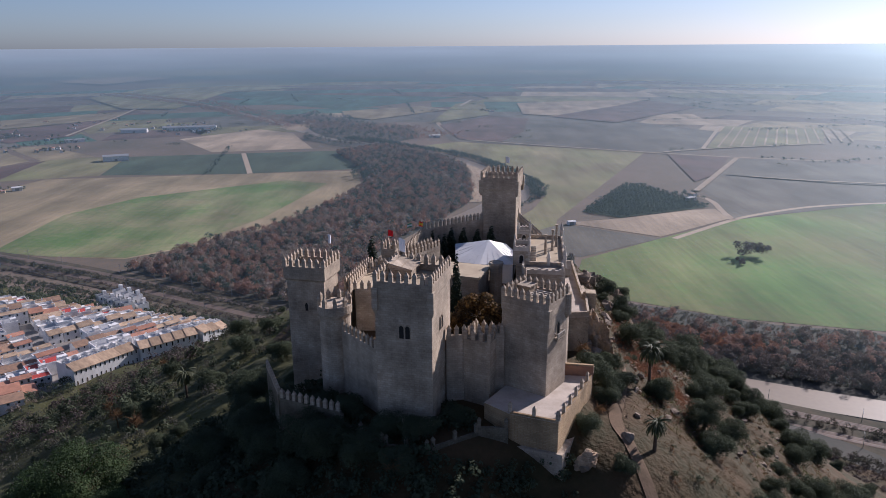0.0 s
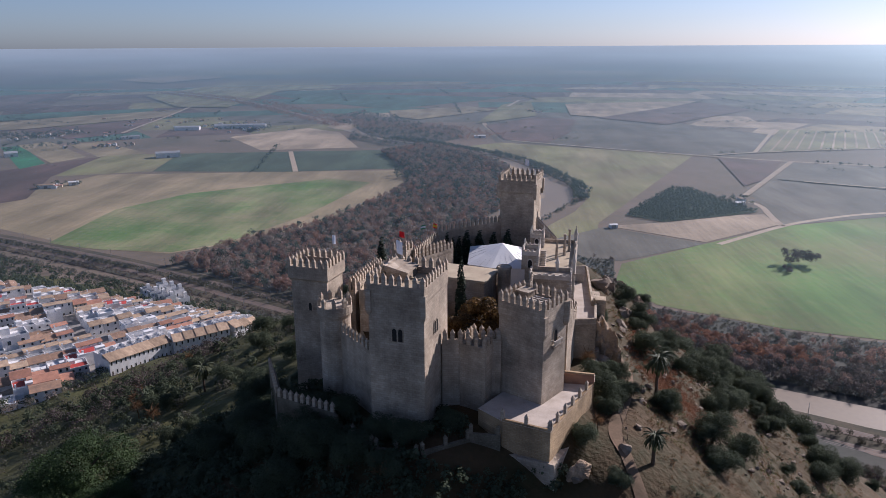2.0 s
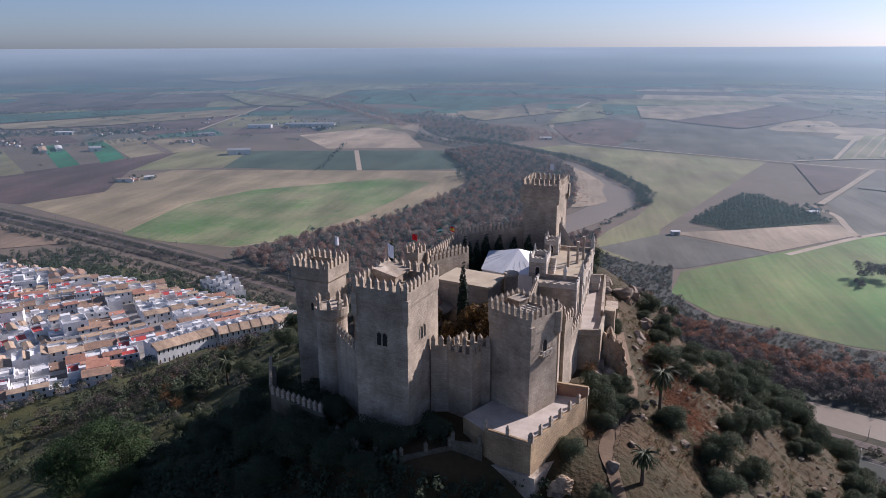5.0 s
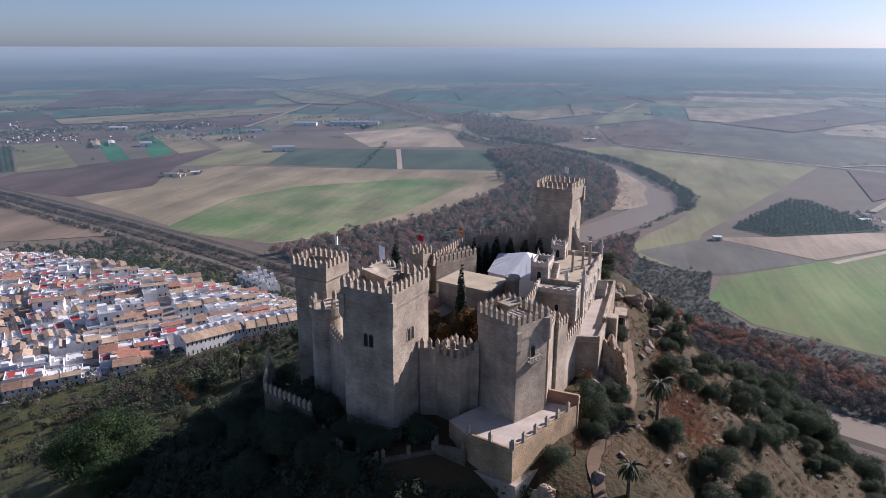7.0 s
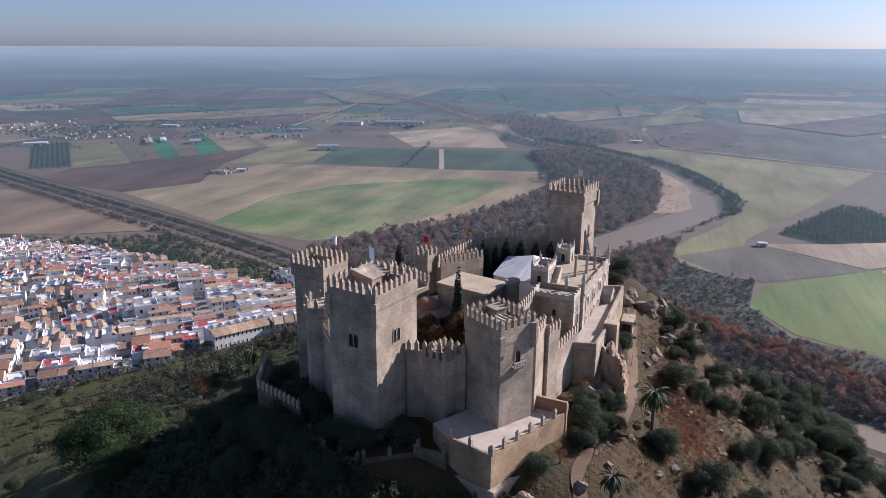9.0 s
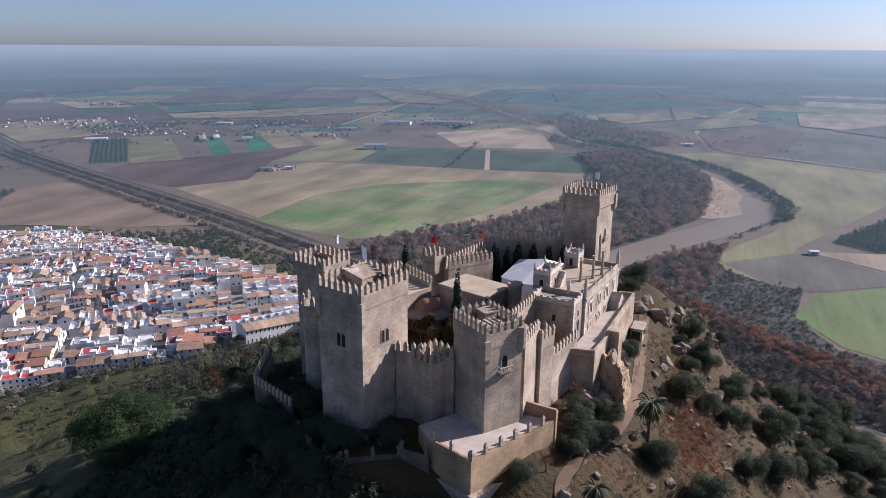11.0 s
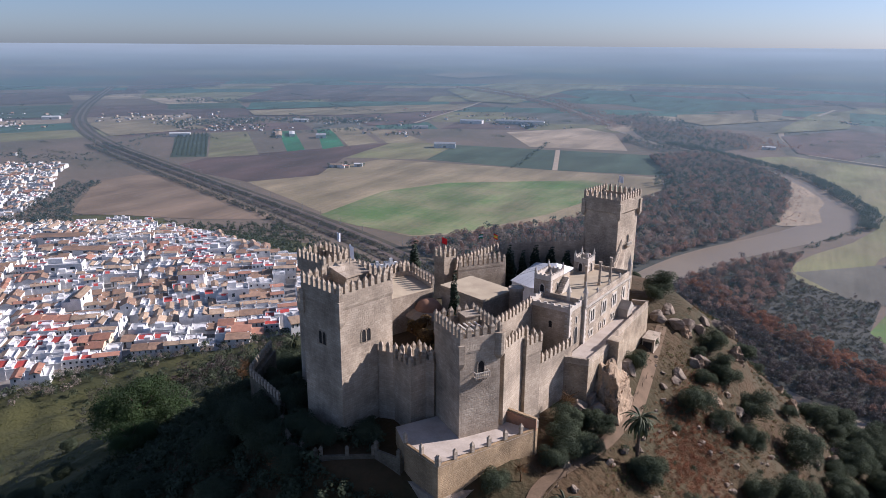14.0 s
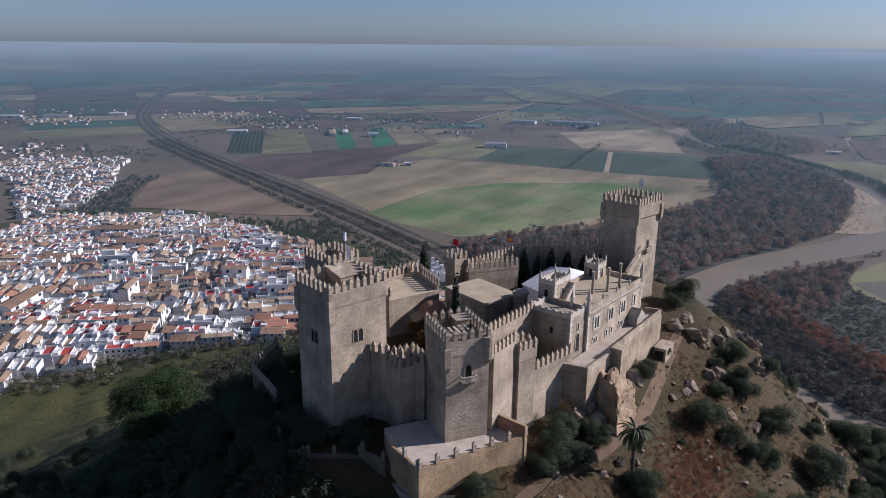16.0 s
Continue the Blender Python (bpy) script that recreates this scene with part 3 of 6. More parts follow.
ribbon("river", RIVER, 40, 0.35, WATER, "muddy brown river winding round the castle hill", "river")

RAILWAY = [(-3587, 2859), (-2500, 1850), (-1964, 1354), (-1641, 1100), (-1260, 882), (-904, 737), (-513, 577), (-312, 486), (-129, 380), (25, 306), (180, 226), (300, 160), (600, 0)]
ribbon("railway_verge", RAILWAY, 40, 0.45, VERGE, "rough grassy verge of the railway", "verge")
for off in (-7, 9):
    ribbon("railway_bed", [(x + off * 0.43, y + off * 0.9) for x, y in RAILWAY], 7, 0.6 + off * 0.01, BALLAST, "brown ballast bed of a railway crossing the plain", "railway")
for off in (-9.6, -8.1, -5.9, -4.4, 6.6, 8.1, 9.9, 11.4):
    ribbon("rail", [(x + off * 0.43, y + off * 0.9) for x, y in RAILWAY], 0.35, 0.8, RAIL, "steel rail on a ballast bed", "rail")
ribbon("farm_lane", [(-392, 1268), (-320, 1036)], 9, Z3, DIRT, "pale dirt lane between dark fields", "lane")
ribbon("farm_lane", [(42, 1485), (-17, 1819), (8, 2064), (117, 2569)], 12, Z3, DIRT, "pale winding farm track", "lane")
ribbon("farm_lane", [(900, 800), (583, 774), (480, 760), (400, 722), (351, 693), (250, 606)], 7, Z3, DIRT, "pale farm track beside green wheat", "lane")
ribbon("farm_lane", [(55, 1442), (187, 1355), (430, 1215), (527, 1165), (681, 1109)], 5, 1.9, DIRT, "pale farm track between wide fields", "lane")
ribbon("farm_lane", [(522, 1276), (708, 1672)], 8, 1.9, DIRT, "pale farm track towards the far fields", "lane")
ribbon("farm_lane", [(430, 1235), (522, 1276), (800, 1338)], 5, 1.9, DIRT, "pale farm track along an orchard", "lane")
ribbon("farm_lane", [(362, 857), (442, 990), (540, 1153)], 9, 1.9, DIRT, "wide pale track leaving the fruit grove", "lane")
ribbon("farm_lane", [(486, 967), (580, 914), (900, 840)], 5, 1.9, DIRT, "thin pale field edge", "lane")
ribbon("farm_lane", [(-889, 1555), (-946, 1865), (-1012, 2262)], 9, 2.2, DIRT, "pale lane between far fields", "lane")
ribbon("farm_lane", [(347, 690), (352, 740), (363, 796), (350, 835)], 8, Z3, DIRT, "pale farm track between fields", "lane")


# ---- castle ----
def merlon_mesh(name, w=0.74, t=0.55, h=1.2, cap=0.85, material=STONE):
    bm = bmesh.new()
    a, b = w / 2, t / 2
    box(bm, -a, a, -b, b, 0, h)
    v = [bm.verts.new(p) for p in ((-a - 0.06, -b - 0.06, h), (a + 0.06, -b - 0.06, h), (a + 0.06, b + 0.06, h), (-a - 0.06, b + 0.06, h), (0, 0, h + cap))]
    for i in range(4):
        bm.faces.new((v[i], v[(i + 1) % 4], v[4]))
    bm.faces.new((v[3], v[2], v[1], v[0]))
    return mesh_of(name, bm, material)


MERLON = merlon_mesh("merlon")
MERLON_SMALL = merlon_mesh("merlon", 0.6, 0.5, 1.3, 0.6)
MERLON_DARK = merlon_mesh("merlon", 0.6, 0.5, 1.3, 0.6, STONE_DARK)


def merlon_run(parent, p0, p1, z, pitch=1.38, mesh=None, ends=True):
    """Pointed merlons along a line of the parapet."""
    p0, p1 = Vector((*p0, 0)), Vector((*p1, 0))
    n = max(1, round((p1 - p0).length / pitch))
    yaw = math.degrees(math.atan2(p1.y - p0.y, p1.x - p0.x))
    for i in range(0 if ends else 1, n + (1 if ends else 0)):
        q = p0.lerp(p1, i / n)
        part("merlon", mesh or MERLON, None, parent, m=pose(q.x, q.y, z, 0, 0, yaw + rng.uniform(-2, 2)))


def arch_window(parent, m, w=0.8, h=1.9, pointed=True, frame_mat=STONE, twin=False, name="window"):
    """A near-black panel painting the shade inside an arched opening, in a dressed surround; m is its sill middle, y
    pointing into the wall.
    """
    def outline(s, t):
        pts = [(-s, 0), (s, 0), (s, t - s)]
        pts += [(s * math.cos(k * math.pi / 8), t - s + (1.35 if pointed else 1.0) * s * math.sin(k * math.pi / 8)) for k in range(1, 8)]
        return pts + [(-s, t - s)]
    win = part(name, mesh_window_frame(outline(w / 2 + 0.16, h + 0.16), outline(w / 2, h)), None, parent, m=m)
    win.data.materials.append(frame_mat)
    bm = bmesh.new()
    bm.faces.new([bm.verts.new((x, 0.0, z)) for x, z in outline(w / 2, h)])
    part("pane", bm, DARK, win, m=pose(0, -0.012, 0))


def mesh_window_frame(outer, inner):
    bm = bmesh.new()
    o = [bm.verts.new((x, -0.1, z)) for x, z in outer]
    i = [bm.verts.new((x, -0.1, z)) for x, z in inner]
    ib = [bm.verts.new((x, 0.0, z)) for x, z in inner]
    ob = [bm.verts.new((x, 0.0, z)) for x, z in outer]
    k = len(o)
    for a in range(k):
        b = (a + 1) % k
        bm.faces.new((o[a], o[b], i[b], i[a]))
        bm.faces.new((i[a], i[b], ib[b], ib[a]))
        bm.faces.new((ob[a], ob[b], o[b], o[a]))
    me = bpy.data.meshes.new("window")
    bm.to_mesh(me)
    bm.free()
    return me


def tower(name, label, corner, yaw, w, d, z0, z1, flare=0.0, band=1.6, walk_drop=1.3, pitch=1.38, bartizan=True, batter=1.0):
    """A square tower by its front right corner; z1 is the top of the parapet under the merlons."""
    c, s = math.cos(radians(yaw)), math.sin(radians(yaw))
    lx, ly = -w / 2, d / 2
    cx, cy = corner[0] + c * lx - s * ly, corner[1] + s * lx + c * ly
    tw = thing(name, label, "tower", pose(cx, cy, z0, 0, 0, yaw))
    h = z1 - z0
    a, b = w / 2, d / 2
    bm = bmesh.new()
    prism(bm, [(-a - batter, -b - batter), (a + batter, -b - batter), (a + batter, b + batter), (-a - batter, b + batter)], -6, 0, a / (a + batter))
    box(bm, -a, a, -b, b, 0, h - band - walk_drop)
    part("wall", bm, STONE, tw)
    f = flare + 0.12
    bm = bmesh.new()
    hb = h - band - walk_drop
    prism(bm, [(-a, -b), (a, -b), (a, b), (-a, b)], hb, hb + 0.5, (a + f) / a)
    box(bm, -a - f, a + f, -b - f, b + f, hb + 0.5, h - walk_drop)
    part("cornice", bm, STONE, tw)
    bm = bmesh.new()
    e = 0.6
    A, B = a + f, b + f
    for x0, x1, y0, y1 in ((-A, A, -B, -B + e), (-A, A, B - e, B), (-A, -A + e, -B + e, B - e), (A - e, A, -B + e, B - e)):
        box(bm, x0, x1, y0, y1, h - walk_drop, h)
        part("parapet", bm, STONE, tw)
        bm = bmesh.new()
    box(bm, -A + e, A - e, -B + e, B - e, h - walk_drop - 0.1, h - walk_drop + 0.06)
    part("roof_terrace", bm, ROOF_FLAT, tw, "sandy flat roof terrace")
    q = e / 2
    merlon_run(tw, (-A + q, -B + q), (A - q, -B + q), h, pitch)
    merlon_run(tw, (A - q, -B + q), (A - q, B - q), h, pitch, ends=False)
    merlon_run(tw, (A - q, B - q), (-A + q, B - q), h, pitch)
    merlon_run(tw, (-A + q, B - q), (-A + q, -B + q), h, pitch, ends=False)
    return tw


def curtain(label, p0, p1, z0, z1, thick=1.4, merlons=True, both=False, material=None, pitch=1.38, name="curtain_wall", category="wall"):
    """A wall from p0 to p1; its right-hand side is the outer one."""
    dx, dy = p1[0] - p0[0], p1[1] - p0[1]
    L = math.hypot(dx, dy)
    w = thing(name, label, category, pose(p0[0], p0[1], z0, 0, 0, math.degrees(math.atan2(dy, dx))))
    bm = bmesh.new()
    box(bm, 0, L, -thick / 2, thick / 2, 0, z1 - z0 - 0.9)
    part("wall", bm, material or STONE, w)
    bm = bmesh.new()
    box(bm, 0, L, -thick / 2 - 0.05, -thick / 2 + 0.5, z1 - z0 - 0.9, z1 - z0)
    if both:
        box(bm, 0, L, thick / 2 - 0.5, thick / 2 + 0.05, z1 - z0 - 0.9, z1 - z0)
    part("parapet", bm, material or STONE, w)
    if merlons:
        merlon_run(w, (0.5, -thick / 2 + 0.22), (L - 0.5, -thick / 2 + 0.22), z1 - z0, pitch)
        if both:
            merlon_run(w, (0.5, thick / 2 - 0.22), (L - 0.5, thick / 2 - 0.22), z1 - z0, pitch)
    return w


sq = tower("square_tower", "tall square tan stone tower with pointed merlons and twin arched windows", (-5.6, -22.8), -16, 10.2, 11.7, 134, 165.4)
rt = tower("corner_tower", "square tan stone tower with pointed merlons above a paved terrace", (14.6, -18.8), -36.5, 9.4, 7.5, 141, 160.3)
keep = tower("keep", "tall square stone keep with a corbelled crown and pointed merlons", (18.0, 67.6), -15, 10.0, 10.2, 138, 166.6, flare=0.3, band=2.6)
lt = tower("west_tower", "square stone tower with a projecting merloned crown", (-27.8, 2.7), -15, 8.2, 7.0, 132, 160.5, flare=0.35, band=1.8)
t3 = tower("small_tower", "slim square stone tower in the curtain wall", (20.4, -4.2), -20, 3.6, 4.0, 141, 154.6, band=1.0)
bast = tower("bastion", "low square bastion between two towers", (4.6, -17.2), -25, 5.0, 5.5, 134, 152.6, band=1.0)
red_turret = tower("flag_turret", "small square merloned turret with a red flag", (-15.2, 33.5), -20, 3.6, 3.6, 140, 155.4, band=0.8, pitch=1.3)

curtain("curtain wall with pointed merlons in shade", (-22.5, -7.5), (-15.0, -17.0), 132, 151.6)
curtain("curtain wall with pointed merlons between two towers", (-3.2, -14.5), (7.4, -13.5), 134, 153.2)
curtain("curtain wall with merlons beside a square tower", (18.6, -11.5), (19.0, -4.0), 140, 156.6)
curtain("low curtain wall with pointed merlons", (20.5, -0.5), (23.4, 11.5), 138, 149.6)
curtain("inner curtain wall with pointed merlons", (11.5, -6.5), (14.0, 13.6), 141, 155.4)
curtain("west curtain wall with lit pointed merlons", (-24.0, 9.0), (-20.5, 25.0), 132, 154.6, both=True)
curtain("rear curtain wall with a double row of pointed merlons", (-13.4, 36.0), (-5.3, 46.6), 138, 153.0, thick=3.0, both=True)
curtain("rear curtain wall with pointed merlons", (-14.0, 36.5), (-9.0, 57.5), 130, 153.4)
curtain("dark rear curtain wall below the keep", (-9.0, 57.5), (8.3, 70.0), 128, 154.4)
curtain("curtain wall between keep and palace", (19.5, 68.5), (23.0, 46.0), 132, 154.4)


def simple_box(name, label, category, corner, yaw, x0, x1, y0, y1, z0, z1, material, part_name="wall"):
    t = thing(name, label, category, pose(corner[0], corner[1], z0, 0, 0, yaw))
    bm = bmesh.new()
    box(bm, x0, x1, y0, y1, 0, z1 - z0)
    part(part_name, bm, material, t)
    return t


# round tower
rd = thing("round_tower", "slim round stone tower with merlons", "tower", pose(-24.6, -5.2, 130))
bm = bmesh.new()
prism(bm, ngon(3.1, 28), 0, 23.6, 0.97)
part("wall", bm, STONE, rd)
bm = bmesh.new()
prism(bm, ngon(3.0, 28), 23.6, 24.4, 1.12)
prism(bm, ngon(3.36, 28), 24.4, 26.0)
part("parapet", bm, STONE, rd)
for i in range(9):
    a = i * 40
    part("merlon", MERLON, None, rd, m=pose(3.0 * math.cos(radians(a)), 3.0 * math.sin(radians(a)), 26.0, 0, 0, a + 90))

# palace
PAL = (24.1, 18.6)
pal = thing("palace", "tan stone palace with pale dressed quoins, pinnacles and a roof terrace", "palace", pose(PAL[0], PAL[1], 140, 0, 0, -7.8))
bm = bmesh.new()
box(bm, -11, 0, 0, 24.2, -6, 15.3)
part("wall", bm, STONE, pal)
bm = bmesh.new()
box(bm, -9.6, -0.5, -6.1, 0, -6, 15.4)
part("lower_wing", bm, STONE, pal)
bm = bmesh.new()
box(bm, -10.7, -0.3, 0.3, 23.9, 15.3, 15.45)
part("roof_terrace", bm, ROOF_FLAT, pal, "sandy flat roof terrace")


def pinnacle(parent, x, y, z, h, r=0.32, name="pinnacle"):
    bm = bmesh.new()
    prism(bm, ngon(r, 8), 0, h * 0.55)
    prism(bm, ngon(r * 1.4, 8), h * 0.55, h * 0.6)
    prism(bm, ngon(r * 1.15, 8), h * 0.6, h, 0.08)
    bmesh.ops.create_icosphere(bm, subdivisions=1, radius=r * 0.35, matrix=Matrix.Translation((0, 0, h + r * 0.2)))
    return part(name, bm, STONE_PALE, parent, "pale carved stone pinnacle", pose(x, y, z))


QUOIN = {}
for lx, ly in ((0.95, 0.5), (0.5, 0.95)):
    bm = bmesh.new()
    box(bm, -lx, 0.07, -ly, 0.07, 0, 0.48)
    QUOIN[lx] = mesh_of("quoin", bm, STONE_PALE)


def quoins(parent, x, y, z0, z1, sx, sy):
    """Alternating dressed corner blocks."""
    z, k = z0, 0
    while z < z1 - 0.2:
        part("quoin", QUOIN[0.95 if k % 2 else 0.5], None, parent, m=pose(x, y, z, 0, 0, 0 if sy > 0 else -90))
        z += 0.52
        k += 1


def pale_parapet(parent, x0, x1, y0, y1, z, h=1.05, t=0.35, sides="nesw", tooth=0.9):
    """A low pale parapet with coping and small teeth."""
    bm = bmesh.new()
    runs = {"s": (x0, x1, y0, y0 + t), "n": (x0, x1, y1 - t, y1), "w": (x0, x0 + t, y0 + t, y1 - t), "e": (x1 - t, x1, y0 + t, y1 - t)}
    for k in sides:
        a0, a1, b0, b1 = runs[k]
        box(bm, a0, a1, b0, b1, z, z + h)
        box(bm, a0 - 0.06, a1 + 0.06, b0 - 0.06, b1 + 0.06, z + h, z + h + 0.12)
        n = int(max(a1 - a0, b1 - b0) / (2 * tooth))
        for i in range(n):
            if a1 - a0 > b1 - b0:
                c = a0 + (a1 - a0) * (i + 0.5) / n
                box(bm, c - tooth / 2, c + tooth / 2, b0, b1, z + h + 0.12, z + h + 0.42)
            else:
                c = b0 + (b1 - b0) * (i + 0.5) / n
                box(bm, a0, a1, c - tooth / 2, c + tooth / 2, z + h + 0.12, z + h + 0.42)
    return part("parapet", bm, STONE_PALE, parent, "pale stone parapet")


quoins(pal, 0, 0, 6.5, 15.2, 1, -1)
quoins(pal, 0, 24.2, 6.5, 15.2, 1, 1)
quoins(pal, -0.5, -6.1, 4.0, 15.3, 1, -1)
bm = bmesh.new()
box(bm, 0.003, 0.28, -0.1, 24.4, 14.7, 15.1)
for i in range(30):
    box(bm, 0.003, 0.2, 0.3 + i * 0.8, 0.6 + i * 0.8, 14.35, 14.7)
part("cornice", bm, STONE_PALE, pal, "pale corbelled cornice")
bm = bmesh.new()
box(bm, -0.35, 0.0, 0, 24.2, 15.3, 16.3)
box(bm, -11, -10.65, 0, 24.2, 15.3, 16.3)
box(bm, -10.65, -0.35, 23.85, 24.2, 15.3, 16.3)
box(bm, -8.0, -0.35, 0.0, 0.35, 15.4, 16.3)
part("parapet", bm, STONE, pal)
pale_parapet(pal, -9.6, -0.5, -6.1, -0.05, 15.4, 0.8, sides="sew", tooth=0.7)
for x, y, h in ((-0.2, 0.2, 4.6), (-0.2, 24.0, 4.6), (-3.8, 0.2, 3.6)):
    pinnacle(pal, x, y, 15.3, h, 0.42)
for y in (6.2, 12.2, 18.2):
    pinnacle(pal, -0.18, y, 16.3, 1.1, 0.22)
for x, y in ((-0.7, -5.9), (-9.4, -5.9), (-0.7, -0.6)):
    pinnacle(pal, x, y, 16.2, 1.1, 0.22)
for x, y, h in ((-2.7, 13.0, 5.2), (-1.7, 16.4, 5.6), (-4.4, 9.6, 4.8)):
    bm = bmesh.new()
    prism(bm, ngon(0.42, 10), 0, 0.5, 0.8)
    prism(bm, ngon(0.32, 10), 0.5, h - 0.4, 0.8)
    prism(bm, ngon(0.38, 10), h - 0.4, h)
    part("chimney", bm, STONE, pal, "tall slim stone chimney", pose(x, y, 15.45))
# upper belvederes
for x0, x1, y0, y1, z1 in ((-11.8, -8.0, 0.36, 6.5, 18.6), (-11.4, -8.0, 18.6, 22.5, 17.8)):
    bm = bmesh.new()
    box(bm, x0, x1, y0, y1, 15.3, z1)
    part("belvedere", bm, STONE, pal)
    quoins(pal, x1, y0, 15.4, z1, 1, -1)
    pale_parapet(pal, x0, x1, y0, y1, z1, 0.9, 0.3, tooth=0.4)
    for x, y in ((x0 + 0.2, y0 + 0.2), (x1 - 0.2, y0 + 0.2), (x1 - 0.2, y1 - 0.2), (x0 + 0.2, y1 - 0.2)):
        pinnacle(pal, x, y, z1 + 0.3, 2.3, 0.24)
    arch_window(pal, pose((x0 + x1) / 2, y0, 15.8), 0.9, 1.7, True, STONE_PALE)
    arch_window(pal, pose(x1, (y0 + y1) / 2, 15.6, 0, 0, 90), 0.9, 1.8, True, STONE_PALE)
# outside stair to the roof turret
for i in range(10):
    bm = bmesh.new()
    box(bm, -7.9, -6.6, 6.2 - i * 0.36 - 0.358, 6.2 - i * 0.36, 15.3, 15.3 + (10 - i) * 0.3)
    part("step", bm, STONE_PALE, pal)
# facade windows
def rect_window(parent, m, panes, w, h, edge=0.42):
    """Square-headed lights in a pale toothed surround; m is the sill middle, y pointing into the wall."""
    bm = bmesh.new()
    half = panes * w / 2 + (panes - 1) * 0.14
    box(bm, -half - edge, half + edge, -0.14, 0, -edge * 0.8, 0)
    box(bm, -half - edge, half + edge, -0.14, 0, h, h + edge)
    n_teeth = max(3, round(h / 0.45))
    for k in range(n_teeth):
        e = edge + (0.22 if k % 2 else -0.02)
        z0, z1 = h * k / n_teeth, h * (k + 1) / n_teeth
        box(bm, -half - e, -half, -0.14, 0, z0, z1)
        box(bm, half, half + e, -0.14, 0, z0, z1)
    for k in range(1, panes):
        x = -half + k * (w + 0.28) - 0.14
        box(bm, x - 0.14, x + 0.14, -0.12, 0, 0, h)
    win = part("window", bm, STONE_PALE, parent, m=m)
    for k in range(panes):
        bm = bmesh.new()
        x = -half + k * (w + 0.28)
        bm.faces.new([bm.verts.new(p) for p in ((x, 0, 0), (x + w, 0, 0), (x + w, 0, h), (x, 0, h))])
        # Flat near-black pane paints the dark room behind; the wall isn't cut.
        part("pane", bm, DARK, win, m=pose(0, -0.015, 0))


for y, k in ((3.6, 2), (9.6, 2), (15.2, 2), (20.6, 1)):
    rect_window(pal, pose(0, y, 10.9, 0, 0, 90), k, 0.72, 2.4)
for y, k in ((3.4, 2), (8.2, 1), (10.4, 1), (14.8, 2)):
    rect_window(pal, pose(0, y, 7.7, 0, 0, 90), k, 0.6, 1.25, 0.28)
arch_window(pal, pose(-0.5, -3.0, 8.0, 0, 0, 90), 1.4, 3.4, True, STONE_PALE)
arch_window(pal, pose(-0.5, -3.0, 12.4, 0, 0, 90), 0.7, 1.4, False, STONE_PALE)
arch_window(pal, pose(-4.5, -6.1, 11.6), 0.7, 1.4, False, STONE)
bm = bmesh.new()
prism(bm, [(0.0, 18.3), (2.2, 18.3), (2.2, 21.2), (0.0, 21.2)], 7.0, 9.2)
v = [bm.verts.new(p) for p in ((0, 18.1, 9.2), (2.4, 18.1, 9.2), (2.4, 21.4, 9.2), (0, 21.4, 9.2), (0, 19.75, 10.8), (2.4, 19.75, 10.8))]
for f in ((0, 1, 5, 4), (2, 3, 4, 5), (1, 2, 5), (3, 0, 4)):
    bm.faces.new([v[i] for i in f])
part("porch", bm, STONE_PALE, pal, "small pale gabled porch")

# terrace of the palace on its retaining walls
pt = thing("palace_terrace", "pale paved terrace on tall buttressed stone walls", "terrace", pose(0, 0, 0))
PT = [(22.6, 8.5), (28.0, 9.2), (29.6, 19.8), (28.9, 20.0), (31.2, 47.2), (27.4, 46.5), (24.2, 20.0), (23.2, 12.0)]
bm = bmesh.new()
prism(bm, PT, 126, 147.0)
part("retaining_wall", bm, STONE_STAINED, pt, "stained rubble retaining wall")
bm = bmesh.new()
prism(bm, PT, 147.0, 147.06)
part("paving", bm, PAVING, pt)
bm = bmesh.new()
for (ax, ay), (bx, by) in ((PT[0], PT[1]), (PT[1], PT[2]), (PT[2], PT[3]), (PT[3], PT[4]), (PT[4], PT[5])):
    L = math.hypot(bx - ax, by - ay)
    nx, ny = -(by - ay) / L * 0.5, (bx - ax) / L * 0.5
    prism(bm, [(ax, ay), (bx, by), (bx + nx, by + ny), (ax + nx, ay + ny)], 147.06, 148.2)
part("parapet", bm, STONE, pt)
bm = bmesh.new()
prism(bm, [(29.0, 18.6), (31.4, 18.2), (31.8, 21.0), (29.3, 21.4)], 128, 149.0, 0.94)
part("buttress", bm, STONE_STAINED, pt, "tall square buttress")
bm = bmesh.new()
prism(bm, [(21.6, 7.8), (29.2, 8.2), (31.4, 26.0), (27, 26)], 122, 140.5, 0.86)
part("rock_base", bm, ROCK, pt, "rough natural rock under the wall")

gh = thing("gate_hut", "small pale stone hut with a dark doorway by the path", "hut", pose(32.9, 44.9, 137.6, 0, 0, -4))
bm = bmesh.new()
box(bm, -1.35, 1.35, -2.6, 2.6, -3, 3.0)
box(bm, -1.5, 1.5, -2.75, 2.75, 3.0, 3.25)
part("wall", bm, STONE, gh)
# Near-black box on the uncut wall paints the shade inside the doorway.
bm = bmesh.new()
box(bm, -1.1, 0.9, -2.66, -2.5, -0.6, 2.5)
part("doorway", bm, DARK, gh)

# windows, stair heads and bartizans of the towers
for o in (-0.55, 0.55):
    arch_window(sq, pose(5.1, -0.3 + o, 21.7, 0, 0, 90), 0.85, 2.1)
    arch_window(sq, pose(0.2 + o, -5.85, 21.4), 0.85, 2.2)
arch_window(rt, pose(4.7, 0.1, 12.4, 0, 0, 90), 1.1, 2.3)
arch_window(keep, pose(5.0, 0.6, 16.0, 0, 0, 90), 1.0, 2.4)
arch_window(lt, pose(0, -3.5, 19.0), 0.7, 1.6)


